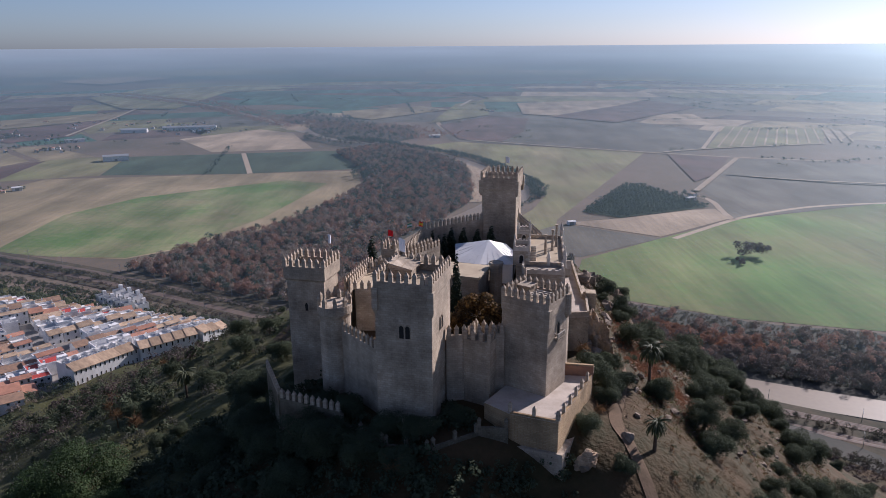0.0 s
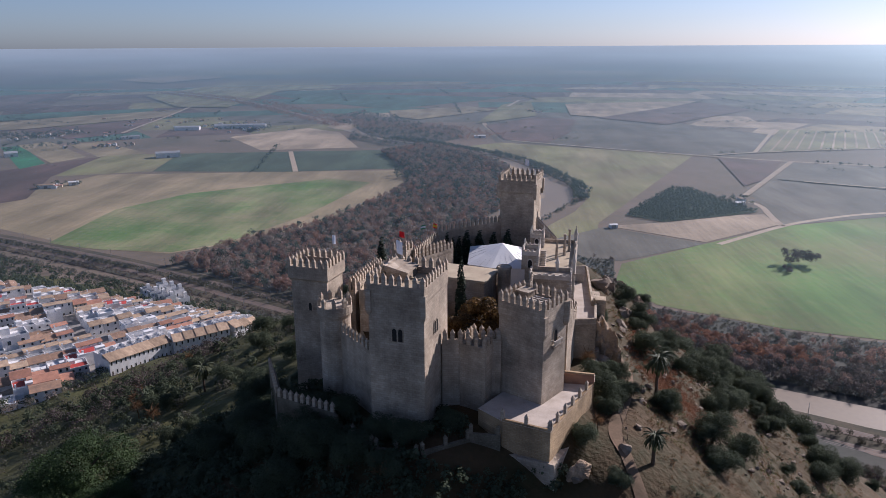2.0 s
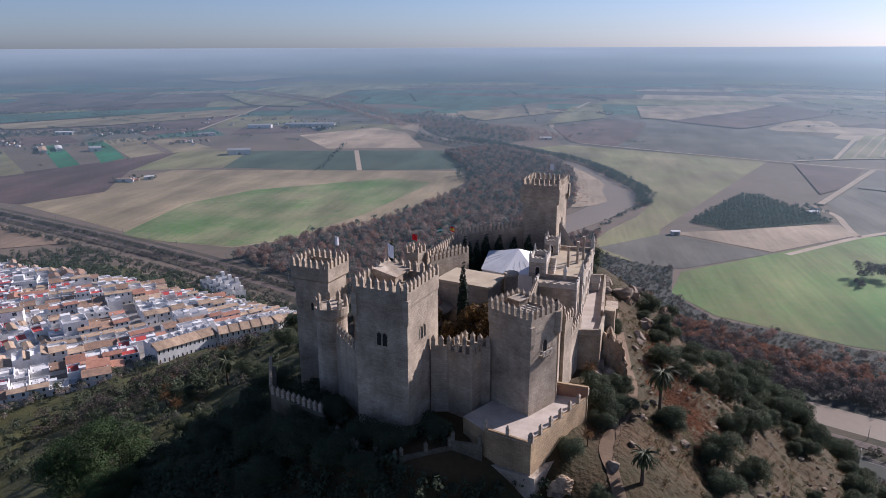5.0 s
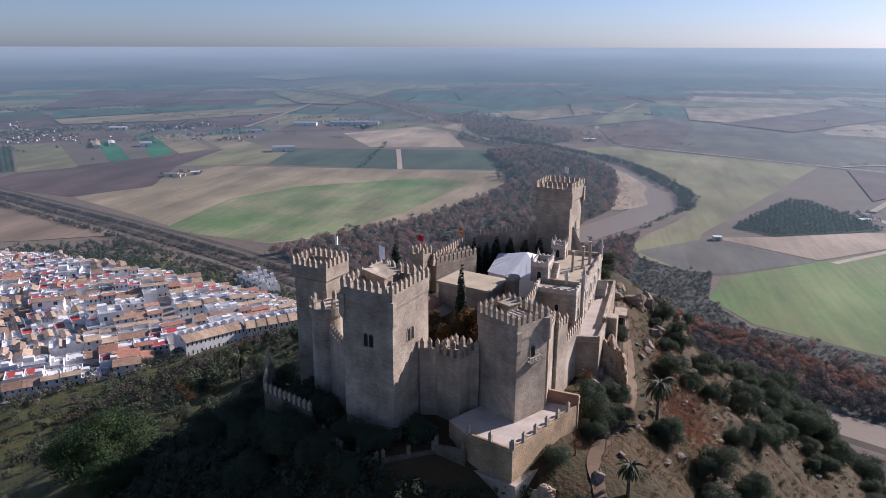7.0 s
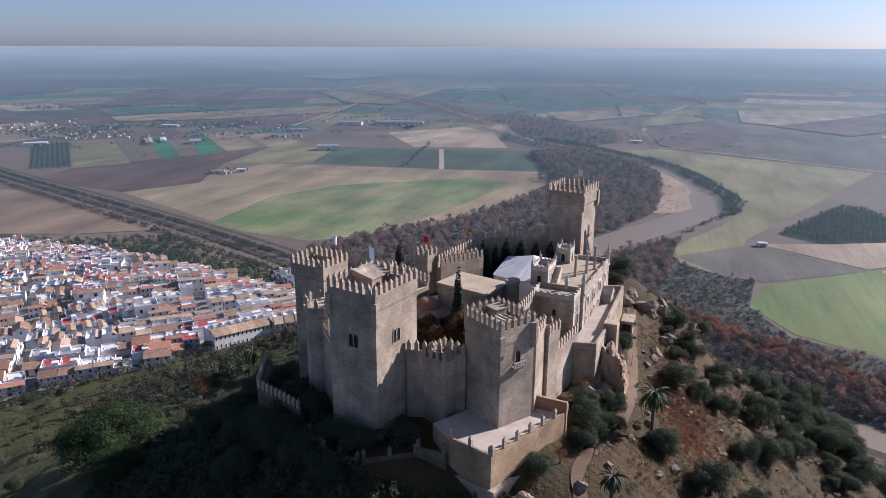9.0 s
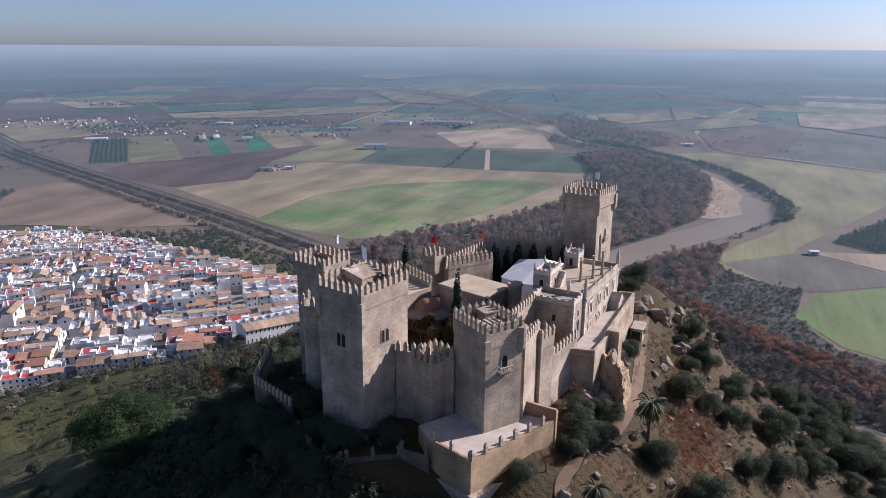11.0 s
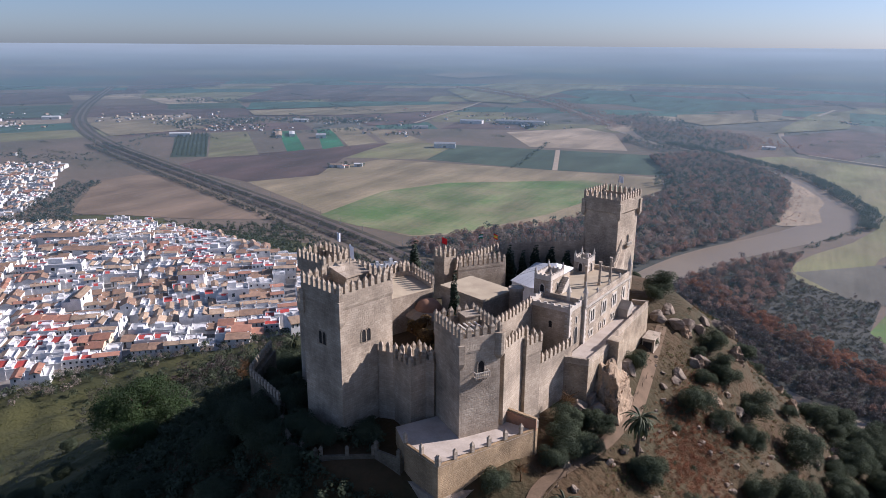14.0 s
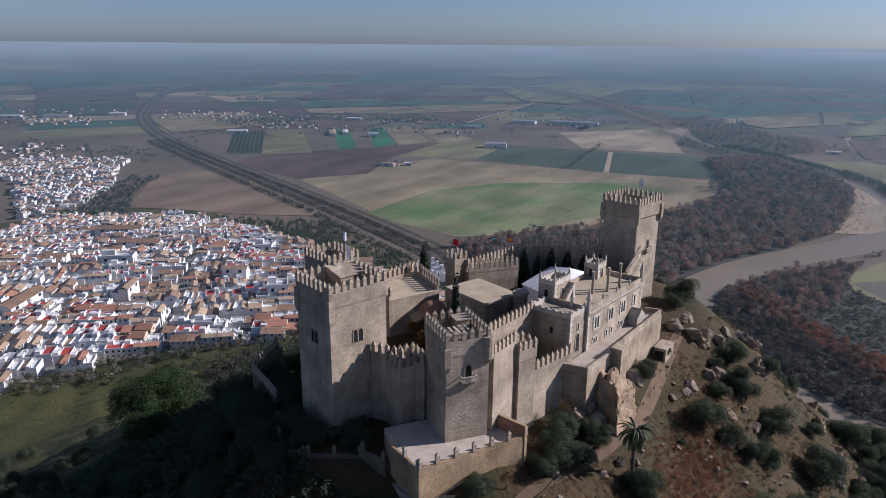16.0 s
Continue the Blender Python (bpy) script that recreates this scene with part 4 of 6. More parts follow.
def balcony(parent, m, w=2.7, d=0.8):
    bm = bmesh.new()
    box(bm, -w / 2, w / 2, -d, 0, 0, 0.2)
    for i in range(4):
        x = -w / 2 + 0.3 + i * (w - 0.6) / 3
        box(bm, x - 0.12, x + 0.12, -d * 0.7, 0, -0.45, 0)
    b = part("balcony", bm, STONE, parent, "carved stone balcony", m)
    bm = bmesh.new()
    box(bm, -w / 2, w / 2, -d, -d + 0.12, 0.95, 1.1)
    for k in (-w / 2, w / 2 - 0.12):
        box(bm, k, k + 0.12, -d + 0.12, 0, 0.95, 1.1)
    part("railing", bm, STONE_PALE, b)
    for i in range(8):
        bm = bmesh.new()
        box(bm, 0, 0.14, -d, -d + 0.12, 0.2, 0.95)
        part("baluster", bm, STONE_PALE, b, m=pose(-w / 2 + (w - 0.14) * i / 7, 0, 0))


balcony(rt, pose(4.7, 0.1, 12.1, 0, 0, 90))
balcony(keep, pose(5.0, 0.6, 15.6, 0, 0, 90), 2.4)


def bartizan(parent, x, y, z, h, r=0.75, sides=4):
    bm = bmesh.new()
    prism(bm, ngon(r, sides, turn=math.pi / 4), 0, h)
    prism(bm, ngon(r * 0.45, sides, turn=math.pi / 4), -0.9, 0, 2.2)
    part("bartizan", bm, STONE, parent, m=pose(x, y, z))


bartizan(sq, 5.0, -5.7, 26.6, 3.6)
bartizan(sq, -5.0, -5.7, 26.6, 3.6)
bartizan(rt, 4.6, -3.6, 15.0, 3.2)
bartizan(rt, 4.4, 3.5, 15.6, 3.8, 1.1, 14)
for x, y in ((5.25, -5.35), (-5.25, -5.35), (5.25, 5.35), (-5.25, 5.35)):
    bartizan(keep, x, y, 24.2, 3.6, 0.75)
bm = bmesh.new()
prism(bm, [(-4.4, 0.2), (-0.4, 0.2), (-0.4, 5.0), (-4.4, 5.0)], 30.1, 31.9)
v = [bm.verts.new(p) for p in ((-4.7, -0.1, 32.9), (-0.1, -0.1, 31.9), (-0.1, 5.3, 31.9), (-4.7, 5.3, 32.9), (-4.7, -0.1, 31.7), (-0.1, -0.1, 31.7), (-0.1, 5.3, 31.7), (-4.7, 5.3, 31.7))]
for f in ((0, 1, 2, 3), (7, 6, 5, 4), (0, 4, 5, 1), (1, 5, 6, 2), (2, 6, 7, 3), (3, 7, 4, 0)):
    bm.faces.new([v[i] for i in f])
part("stair_head", bm, STONE, sq, "stone stair head with a sloping roof")
bm = bmesh.new()
box(bm, -4.0, -1.6, 0.6, 3.0, 18.0, 20.0)
box(bm, -4.2, -1.4, 0.4, 3.2, 20.0, 20.2)
part("stair_head", bm, STONE, rt, "small stone stair head")
for i in range(5):
    bm = bmesh.new()
    box(bm, -0.8, 3.0, -0.16, 0.16, 0, 0.22)
    part("beam", bm, STONE_PALE, rt, m=pose(0, -2.2 + i * 0.95, 19.3))


def flag(name, label, x, y, z, h, colours, w=1.7, d=1.1, yaw=30):
    t = thing(name, label, "flag", pose(x, y, z, 0, 0, yaw))
    bm = bmesh.new()
    prism(bm, ngon(0.05, 8), 0, h, 0.6)
    part("pole", bm, METAL, t)
    n = len(colours)
    for k, c in enumerate(colours):
        vs, fs = [], []
        for i in range(9):
            u = i / 8
            for j in range(2):
                v = (k + j) / n
                vs.append((0.05 + w * u * 0.85, 0.16 * math.sin(u * 7 + v), h - 0.1 - d * v - 0.5 * u * u * w * 0.5))
        for i in range(8):
            fs.append((2 * i, 2 * i + 1, 2 * i + 3, 2 * i + 2))
        part("cloth", raw("cloth", vs, fs, c), None, t)
    return t


flag("white_flag", "white flag on a pole above a tower", -27.2, 6.8, 159.2, 7.4, [WHITE_FLAG], 0.8, 1.9)
flag("white_flag", "white flag hanging on a tower stair head", -11.6, -11.0, 166.4, 4.2, [WHITE_FLAG], 1.4, 2.4, -20)
flag("white_flag", "white flag above the keep", 15.5, 75.0, 165.3, 6.6, [WHITE_FLAG], 1.4, 1.8, 10)
flag("red_flag", "red flag above a small turret", -17.0, 35.6, 154.0, 6.0, [RED_FLAG], 1.5, 1.5, 10)
flag("green_white_flag", "green and white banded flag above the wall", -11.5, 48.0, 153.0, 5.6, [GREEN_FLAG, WHITE_FLAG, GREEN_FLAG], 1.5, 1.1, 170)
flag("red_yellow_flag", "red and yellow banded flag above the wall", -9.8, 50.5, 153.0, 5.4, [RED_FLAG, YELLOW_FLAG, YELLOW_FLAG, RED_FLAG], 1.3, 1.3, 10)

# platform with merlons behind the square tower, domed hall, round building
wp = thing("west_platform", "stone platform with a sandy floor and pointed merlons", "platform", pose(0, 0, 0))
WP = [(-22.0, 6.5), (-14.6, 6.0), (-9.6, 17.6), (-18.0, 23.4), (-22.6, 19.5)]
bm = bmesh.new()
prism(bm, WP, 132, 153.6)
part("wall", bm, STONE, wp)
bm = bmesh.new()
prism(bm, WP, 153.6, 153.66)
part("roof_terrace", bm, ROOF_FLAT, wp, "sandy floor")
for a, b in ((2, 3), (3, 4), (0, 1)):
    (ax, ay), (bx, by) = WP[a], WP[b]
    L = math.hypot(bx - ax, by - ay)
    nx, ny = -(by - ay) / L * 0.55, (bx - ax) / L * 0.55
    bm = bmesh.new()
    prism(bm, [(ax, ay), (bx, by), (bx + nx, by + ny), (ax + nx, ay + ny)], 153.66, 154.7)
    part("parapet", bm, STONE, wp)
    merlon_run(wp, (ax + nx / 2, ay + ny / 2), (bx + nx / 2, by + ny / 2), 154.7, 1.5)
dm = thing("domed_hall", "low hall with a terracotta dome", "building", pose(-8.8, 13.8, 140))
bm = bmesh.new()
prism(bm, ngon(3.0, 8), 0, 9.8)
part("wall", bm, STONE, dm)
bm = bmesh.new()
bmesh.ops.create_uvsphere(bm, u_segments=28, v_segments=14, radius=3.0)
bmesh.ops.delete(bm, geom=[v for v in bm.verts if v.co.z < -0.05], context="VERTS")
for v in bm.verts:
    v.co.z *= 0.9
ob = part("dome", bm, TERRACOTTA, dm, "smooth terracotta dome", pose(0, 0, 9.85))
ob.data.polygons.foreach_set("use_smooth", [True] * len(ob.data.polygons))
bm = bmesh.new()
prism(bm, ngon(5.2, 12), 9.0, 9.35)
prism(bm, ngon(5.0, 12), 9.35, 10.3, 0.62)
part("roof", bm, ROOF_TILED, dm, "low tiled skirt roof round the dome")
kb = thing("roof_kiosk", "small round stone kiosk at the roof's edge", "kiosk", pose(8.6, 20.4, 145))
bm = bmesh.new()
prism(bm, ngon(1.5, 10), 0, 10.6)
prism(bm, ngon(1.8, 10), 10.6, 11.1, 0.9)
part("wall", bm, STONE, kb)

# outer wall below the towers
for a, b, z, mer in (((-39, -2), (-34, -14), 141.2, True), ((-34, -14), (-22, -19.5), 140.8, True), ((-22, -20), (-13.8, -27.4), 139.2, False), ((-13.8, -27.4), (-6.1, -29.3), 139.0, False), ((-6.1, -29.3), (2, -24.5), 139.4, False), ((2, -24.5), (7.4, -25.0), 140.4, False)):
    w = curtain("low outer castle wall in deep shade", a, b, 128, z, 1.2, mer, name="outer_wall", material=STONE_DARK)
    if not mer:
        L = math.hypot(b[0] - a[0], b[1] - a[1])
        merlon_run(w, (0.4, -0.35), (L - 0.4, -0.35), z - 128, 4.6, MERLON_DARK)

# marquee
tent = thing("marquee", "large white peaked canvas marquee in the castle yard", "tent", pose(8.7, 46.5, 146))
EAVE = [(-8.9, -7.2), (-3.0, -10.0), (5.6, -10.4), (7.4, 0.0), (5.4, 9.5), (-8.6, 9.6)]
bm = bmesh.new()
low = [bm.verts.new((x, y, 4.5)) for x, y in EAVE]
mid = [bm.verts.new((x * 0.5, y * 0.5, 6.25)) for x, y in EAVE]
tip = bm.verts.new((0, 0, 8.2))
for i in range(6):
    j = (i + 1) % 6
    bm.faces.new((low[i], low[j], mid[j], mid[i]))
    bm.faces.new((mid[i], mid[j], tip))
part("roof", bm, CANVAS, tent)
for i in range(6):
    (ax, ay), (bx, by) = EAVE[i], EAVE[(i + 1) % 6]
    bm = bmesh.new()
    v = [bm.verts.new(p) for p in ((ax * 0.97, ay * 0.97, -1.0), (bx * 0.97, by * 0.97, -1.0), (bx * 0.97, by * 0.97, 4.55), (ax * 0.97, ay * 0.97, 4.55))]
    bm.faces.new(v)
    part("side_panel", bm, CANVAS, tent)
for i in (0, 1, 2, 4, 5):
    for k in (1, 2, 3):
        (ax, ay), (bx, by) = EAVE[i], EAVE[(i + 1) % 6]
        x, y = ax + (bx - ax) * k / 4, ay + (by - ay) * k / 4
        bm = bmesh.new()
        d = Vector((-(by - ay), bx - ax, 0)).normalized() * 0.06
        v = [bm.verts.new(p) for p in (Vector((x, y, 4.54)) - d, Vector((x, y, 4.54)) + d, Vector((x * 0.5, y * 0.5, 6.29)) + d, Vector((x * 0.5, y * 0.5, 6.29)) - d)]
        bm.faces.new([v[0], v[1], v[2], v[3]])
        part("seam", bm, GREY_ROOF, tent)

# yard and flat-roofed building
sheet("yard", [(-22, 8), (-14, -14), (-3, -12), (10, -8), (16, 12), (20, 60), (8, 66), (-8, 56), (-14, 36), (-20, 26)], 145.0, EARTH, "shady earth castle yard", "yard")
flat = thing("flat_roofed_building", "low building with a flat sandy roof beside the yard", "building", pose(4.2, 13.2, 140, 0, 0, -20))
bm = bmesh.new()
box(bm, -12.4, 0, 0, 9.0, 0, 14.3)
part("wall", bm, STONE, flat)
bm = bmesh.new()
box(bm, -12.7, 0.3, -0.3, 9.3, 14.3, 14.8)
part("roof", bm, ROOF_FLAT, flat)

# terrace before the corner tower
ter = thing("terrace", "pale paved terrace on a rubble retaining wall", "terrace", pose(0, 0, 0))
TER = [(3.5, -20.5), (7.6, -24.6), (15.5, -27.9), (25.0, -10.2), (19.0, -9.6), (12, -8)]
bm = bmesh.new()
prism(bm, TER, 137, 142.6)
part("retaining_wall", bm, STONE_WARM, ter, "warm rubble retaining wall")
bm = bmesh.new()
prism(bm, [(2.5, -21.5), (7.3, -26.0), (16.4, -29.6), (26.8, -10.0), (19, -8), (12, -7)], 126, 137, 0.93)
part("footing", bm, STONE, ter, "pale battered footing")
bm = bmesh.new()
prism(bm, TER, 142.6, 142.66)
part("paving", bm, PAVING, ter)
for a, b in ((1, 2), (2, 3), (3, 4)):
    (ax, ay), (bx, by) = TER[a], TER[b]
    L = math.hypot(bx - ax, by - ay)
    nx, ny = -(by - ay) / L * 0.4, (bx - ax) / L * 0.4
    bm = bmesh.new()
    hh = 143.05 if b < 4 else 144.6
    prism(bm, [(ax, ay), (bx, by), (bx + nx, by + ny), (ax + nx, ay + ny)], 142.66, hh)
    part("parapet", bm, STONE_WARM if b < 4 else TERRACOTTA, ter)
    if b < 4:
        merlon_run(ter, (ax + nx / 2, ay + ny / 2), (bx + nx / 2, by + ny / 2), 143.05, 3.6, MERLON_SMALL)
cw = curtain("brick-topped wall beside the terrace", (18.6, -9.0), (25.0, -10.2), 138, 144.9, 0.7, False, material=STONE_WARM, name="side_wall")


# foot path along the slope
def path_strip():
    line = [(33, -40), (30, -26), (27.5, -17), (31, -8), (34.5, 3), (35.5, 16), (35, 30), (34, 44), (33.2, 56)]
    p = np.array(line, float)
    for _ in range(3):
        q = np.empty((2 * len(p) - 2, 2))
        q[0::2], q[1::2] = 0.75 * p[:-1] + 0.25 * p[1:], 0.25 * p[:-1] + 0.75 * p[1:]
        p = np.vstack([p[:1], q, p[-1:]])
    t = np.gradient(p, axis=0)
    n = np.stack([-t[:, 1], t[:, 0]], 1) / np.linalg.norm(t, axis=1)[:, None]
    cols = [p + n * o for o in (-1.2, -0.6, 0, 0.6, 1.2)]
    verts = np.vstack([np.column_stack([c, height(c[:, 0], c[:, 1]) + 0.12]) for c in cols])
    k = len(p)
    faces = [(c * k + i, c * k + i + 1, (c + 1) * k + i + 1, (c + 1) * k + i) for c in range(4) for i in range(k - 1)]
    return raw("footpath", verts, faces, PATH_EARTH)


fence = thing("path_fence", "low wooden post fence along the footpath", "fence", pose(0, 0, 0))
bm = bmesh.new()
prism(bm, ngon(0.07, 6), -0.3, 1.0, 0.8)
POST = mesh_of("post", bm, BARK)
prev = None
for i in range(17):
    px_, py_ = 29.2 + 5.6 * math.sin(i * 0.09) + (0.4 if i < 4 else 0), -22 + i * 3.4
    pz_ = float(height(px_, py_))
    part("post", POST, None, fence, m=pose(px_, py_, pz_))
    if prev and i % 5:
        a_, b_ = Vector((px_, py_, pz_ + 0.8)), Vector(prev)
        bm = bmesh.new()
        box(bm, 0, (a_ - b_).length, -0.03, 0.03, -0.04, 0.04)
        part("rail", bm, BARK, fence, m=Matrix.Translation(b_) @ (a_ - b_).to_track_quat("X", "Z").to_matrix().to_4x4())
    prev = (px_, py_, pz_ + 0.8)

tagged(new("footpath", path_strip()), "bare dirt footpath along the slope", "path", kind="structure")


# ---- plants ----
def leaf_cloud(rnd, blobs, count, size, stretch=1.0):
    """Leaf tufts scattered over and inside a heap of blobs (x, y, z, radius): corners and quads as arrays."""
    bl = np.array(blobs, float)
    w = bl[:, 3] ** 2
    return tuft_quads(rnd, bl[rnd.choice(len(bl), count, p=w / w.sum())], np.full(count, size), stretch)


def tuft_quads(rnd, b, size, stretch):
    """One leafy quad on or just inside each blob of b."""
    count = len(b)
    d = rnd.normal(size=(count, 3))
    d /= np.linalg.norm(d, axis=1)[:, None]
    d[:, 2] = np.where(d[:, 2] < -0.5, -d[:, 2], d[:, 2])
    c = b[:, :3] + d * (b[:, 3] * rnd.uniform(0.72, 1.05, count))[:, None] * np.array([1, 1, stretch])
    n = d + rnd.normal(scale=0.5, size=(count, 3)) + (0, 0, 0.35)
    n /= np.linalg.norm(n, axis=1)[:, None]
    a = np.cross(n, rnd.normal(size=(count, 3)))
    a /= np.linalg.norm(a, axis=1)[:, None]
    e = np.cross(n, a)
    s = (size * rnd.uniform(0.6, 1.35, count))[:, None]
    return np.stack([c + a * s, c + e * s * 0.8, c - a * s * 0.9, c - e * s], 1).reshape(-1, 3)


def quads(q):
    return np.arange(len(q)).reshape(-1, 4)


def trunk_mesh(rnd, h, r, limbs=5, spread=0.6, material=BARK):
    """A tapered trunk with a few bent limbs."""
    bm = bmesh.new()

    def limb(p, d, length, r0, r1, seg=4):
        rings = []
        p, d = Vector(p), Vector(d).normalized()
        for i in range(seg + 1):
            k = i / seg
            rr = r0 + (r1 - r0) * k
            side = d.orthogonal().normalized()
            up = d.cross(side)
            rings.append([bm.verts.new(p + (side * math.cos(a) + up * math.sin(a)) * rr) for a in (0, 1.257, 2.513, 3.77, 5.027)])
            p = p + d * length / seg
            d = (d + Vector(rnd.normal(scale=0.12, size=3))).normalized()
        for u, v in zip(rings, rings[1:]):
            for i in range(5):
                bm.faces.new((u[i], u[(i + 1) % 5], v[(i + 1) % 5], v[i]))
        return p
    top = limb((0, 0, -0.6), (0, 0, 1), h * 0.55 + 0.6, r, r * 0.65)
    for i in range(limbs):
        a = 6.283 * i / limbs + rnd.uniform(-0.4, 0.4)
        limb(top - Vector((0, 0, h * 0.12 * rnd.uniform(0, 1))), (math.cos(a) * spread, math.sin(a) * spread, 0.7), h * 0.45, r * 0.55, r * 0.12)
    return mesh_of("trunk", bm, material)


def tree_kind(name, label, leaf, seed, h, r, count, size, flat=0.85, trunk=0.25, blobs=9, low=0.45, lump=1.0):
    """One tree at the origin, for copies: trunk with limbs and a crown of leaf tufts."""
    rnd = np.random.default_rng(seed)
    t = thing(name, label, "tree", pose(0, 0, -500))
    part("trunk", trunk_mesh(rnd, h * 0.8, trunk), None, t)
    bl = []
    for i in range(blobs):
        a, q = rnd.uniform(0, 6.283), r * 0.62 * math.sqrt(rnd.uniform(0, 1))
        bl.append((q * math.cos(a), q * math.sin(a), h * rnd.uniform(low, 0.82), r * lump * rnd.uniform(0.34, 0.52)))
        if lump < 1:
            x, y, z, k = bl[-1]
            bl[-1] = (x * 1.25, y * 1.25, h * (low + (0.86 - low) * rnd.uniform(0.2, 1.0) * math.sqrt(max(0.05, 1 - (q / (r * 0.66)) ** 2))), k)
    q = leaf_cloud(rnd, bl, count, size, flat)
    part("crown", raw("crown", q, quads(q), leaf), None, t)
    return t


def twig_mesh(seed, h):
    """A haze of thin bent twigs filling a round crown."""
    rn = np.random.default_rng(seed)
    n = 420
    d = rn.normal(size=(n, 3))
    d[:, 2] = np.abs(d[:, 2]) + 0.2
    d /= np.linalg.norm(d, axis=1)[:, None]
    a = np.array([0, 0, h * 0.45]) + d * rn.uniform(0.2, 0.5, n)[:, None] * h * 0.5
    e = d + rn.normal(scale=0.5, size=(n, 3))
    e /= np.linalg.norm(e, axis=1)[:, None]
    b = a + e * rn.uniform(0.2, 0.38, n)[:, None] * h * 0.6
    side = np.cross(e, rn.normal(size=(n, 3)))
    side *= 0.028 / np.linalg.norm(side, axis=1)[:, None]
    q = np.stack([a - side, a + side, b + side * 0.4, b - side * 0.4], 1).reshape(-1, 3)
    return raw("twigs", q, quads(q), SCRUB)


OLIVES = [tree_kind("olive_tree", "dark green bushy olive tree on the dry slope", LEAF, 10 + i, 4.4, 3.4, 14000, 0.08, low=0.26, blobs=20) for i in range(4)]
PINES = [tree_kind("stone_pine", "broad green stone pine on the hillside", PINE, 30 + i, 11, 8.0, 30000, 0.11, 0.75, 0.35, 46, 0.26, 0.62) for i in range(2)]
AUTUMNS = [tree_kind("autumn_tree", "small tree with golden brown autumn leaves", AUTUMN, 40 + i, 7.5, 3.2, 2000, 0.2) for i in range(2)]
BARE = thing("bare_tree", "leafless grey-brown winter tree", "tree", pose(0, 0, -500))
part("trunk", trunk_mesh(np.random.default_rng(50), 6.0, 0.22, 7, 0.9, SCRUB), None, BARE)
part("crown", twig_mesh(51, 6.0), None, BARE)
CYP = thing("cypress_tree", "dark slender cypress tree in the castle yard", "tree", pose(0, 0, -500))
rnd = np.random.default_rng(60)
part("trunk", trunk_mesh(rnd, 3, 0.2, 2), None, CYP)
q = leaf_cloud(rnd, [(0.1 * math.sin(i), 0.1 * math.cos(i), 1.2 + i * 0.9, 1.25 * (1 - (i / 15) ** 1.6) + 0.12) for i in range(15)], 1700, 0.26, 1.2)
part("crown", raw("crown", q, quads(q), CYPRESS), None, CYP)


def palm(x, y, z, h, r):
    t = thing("palm_tree", "tall date palm with drooping fronds on the slope", "tree", pose(x, y, z))
    bm = bmesh.new()
    for i in range(10):
        prism(bm, ngon(0.32 - 0.006 * i, 9, 0.02 * math.sin(i), 0), h * i / 10 - (1.0 if i == 0 else 0), h * (i + 1) / 10, 1.12)
    part("trunk", bm, BARK, t)
    rn = random.Random(7)
    for k in range(64):
        a, lift = rn.uniform(0, 6.283), rn.uniform(-0.7, 1.2)
        vs, fs = [], []
        px, pz, d = 0.0, h, lift
        L = r * rn.uniform(0.85, 1.1)
        for i in range(9):
            w = L * 0.065 * math.sin(math.pi * min(0.98, (i + 0.8) / 9.2))
            vs += [(px, -w, pz - 0.35 * w), (px, 0, pz + 0.05), (px, w, pz - 0.35 * w)]
            px += math.cos(d) * L / 8
            pz += math.sin(d) * L / 8
            d -= 0.24
        for i in range(8):
            o = 3 * i
            fs += [(o, o + 1, o + 4, o + 3), (o + 1, o + 2, o + 5, o + 4)]
        part("frond", raw("frond", vs, fs, PALM), None, t, m=pose(0, 0, 0, 0, 0, math.degrees(a)))
    return t


def hz(x, y):
    return float(height(x, y))


def plant(kind, x, y, scale=1.0, sink=0.15):
    o = copy_thing(kind, pose(x, y, hz(x, y) - sink, 0, 0, rng.uniform(0, 360)) @ Matrix.Diagonal((scale * rng.uniform(0.9, 1.1), scale * rng.uniform(0.9, 1.1), scale, 1)))
    return o


def slope_bushes():
    spots = [(42.6, 2.1, 3.7), (50.9, -1.9, 5), (91.6, 65.4, 4.5), (33, 44, 2), (29.1, -5.3, 4.2), (22, -21, 3), (32.1, -3.4, 3.5), (32, 32, 3.1), (28, 78, 4.8), (28, 73, 3.1), (58.9, 3.2, 4.3), (105, 60, 6.1), (27.2, -28.8, 2.4), (27, 1, 3.6), (30, 5.1, 3.4), (28.1, -10.1, 3)]
    spots += [(33, 4.6, 2.6), (96, 30, 6), (104, 10, 7), (92, -6, 6), (110, 36, 7), (120, 50, 7), (83.3, 0.2, 5), (100, 48, 5), (130, 20, 8), (116, -12, 8), (68.7, -12.4, 4), (57, -18.6, 3.4), (124, 80, 7), (112, 92, 7), (98, 76, 6), (94, 108, 6)]
    spots += [(32.2, 32.5, 2.8), (45, 35.5, 5), (45.2, 48.1, 3), (44.9, 64.1, 4.1), (49.9, 56.5, 3.6), (55.8, 59.6, 5.4), (50.1, 37.2, 3.3), (54.7, 38, 3.3), (57.5, 41.1, 3.4), (64, 75.5, 2.7), (71.5, 106, 6.8), (68, 60.5, 6.4), (76.5, 99.9, 3.6), (79.8, 83.9, 6.3), (88.2, 99.6, 6.3), (59.3, 24.9, 4.2), (67.1, 35, 5.6), (42.4, 0.5, 2.6), (40.8, 1, 3.2), (42.8, 24.6, 1.2), (65.8, 45.5, 1.6), (42.2, 56.5, 2), (51.5, 73.2, 3.9), (80.6, 117.6, 4.4), (89.6, 85.9, 5.9), (78.1, 62.3, 5.3)]
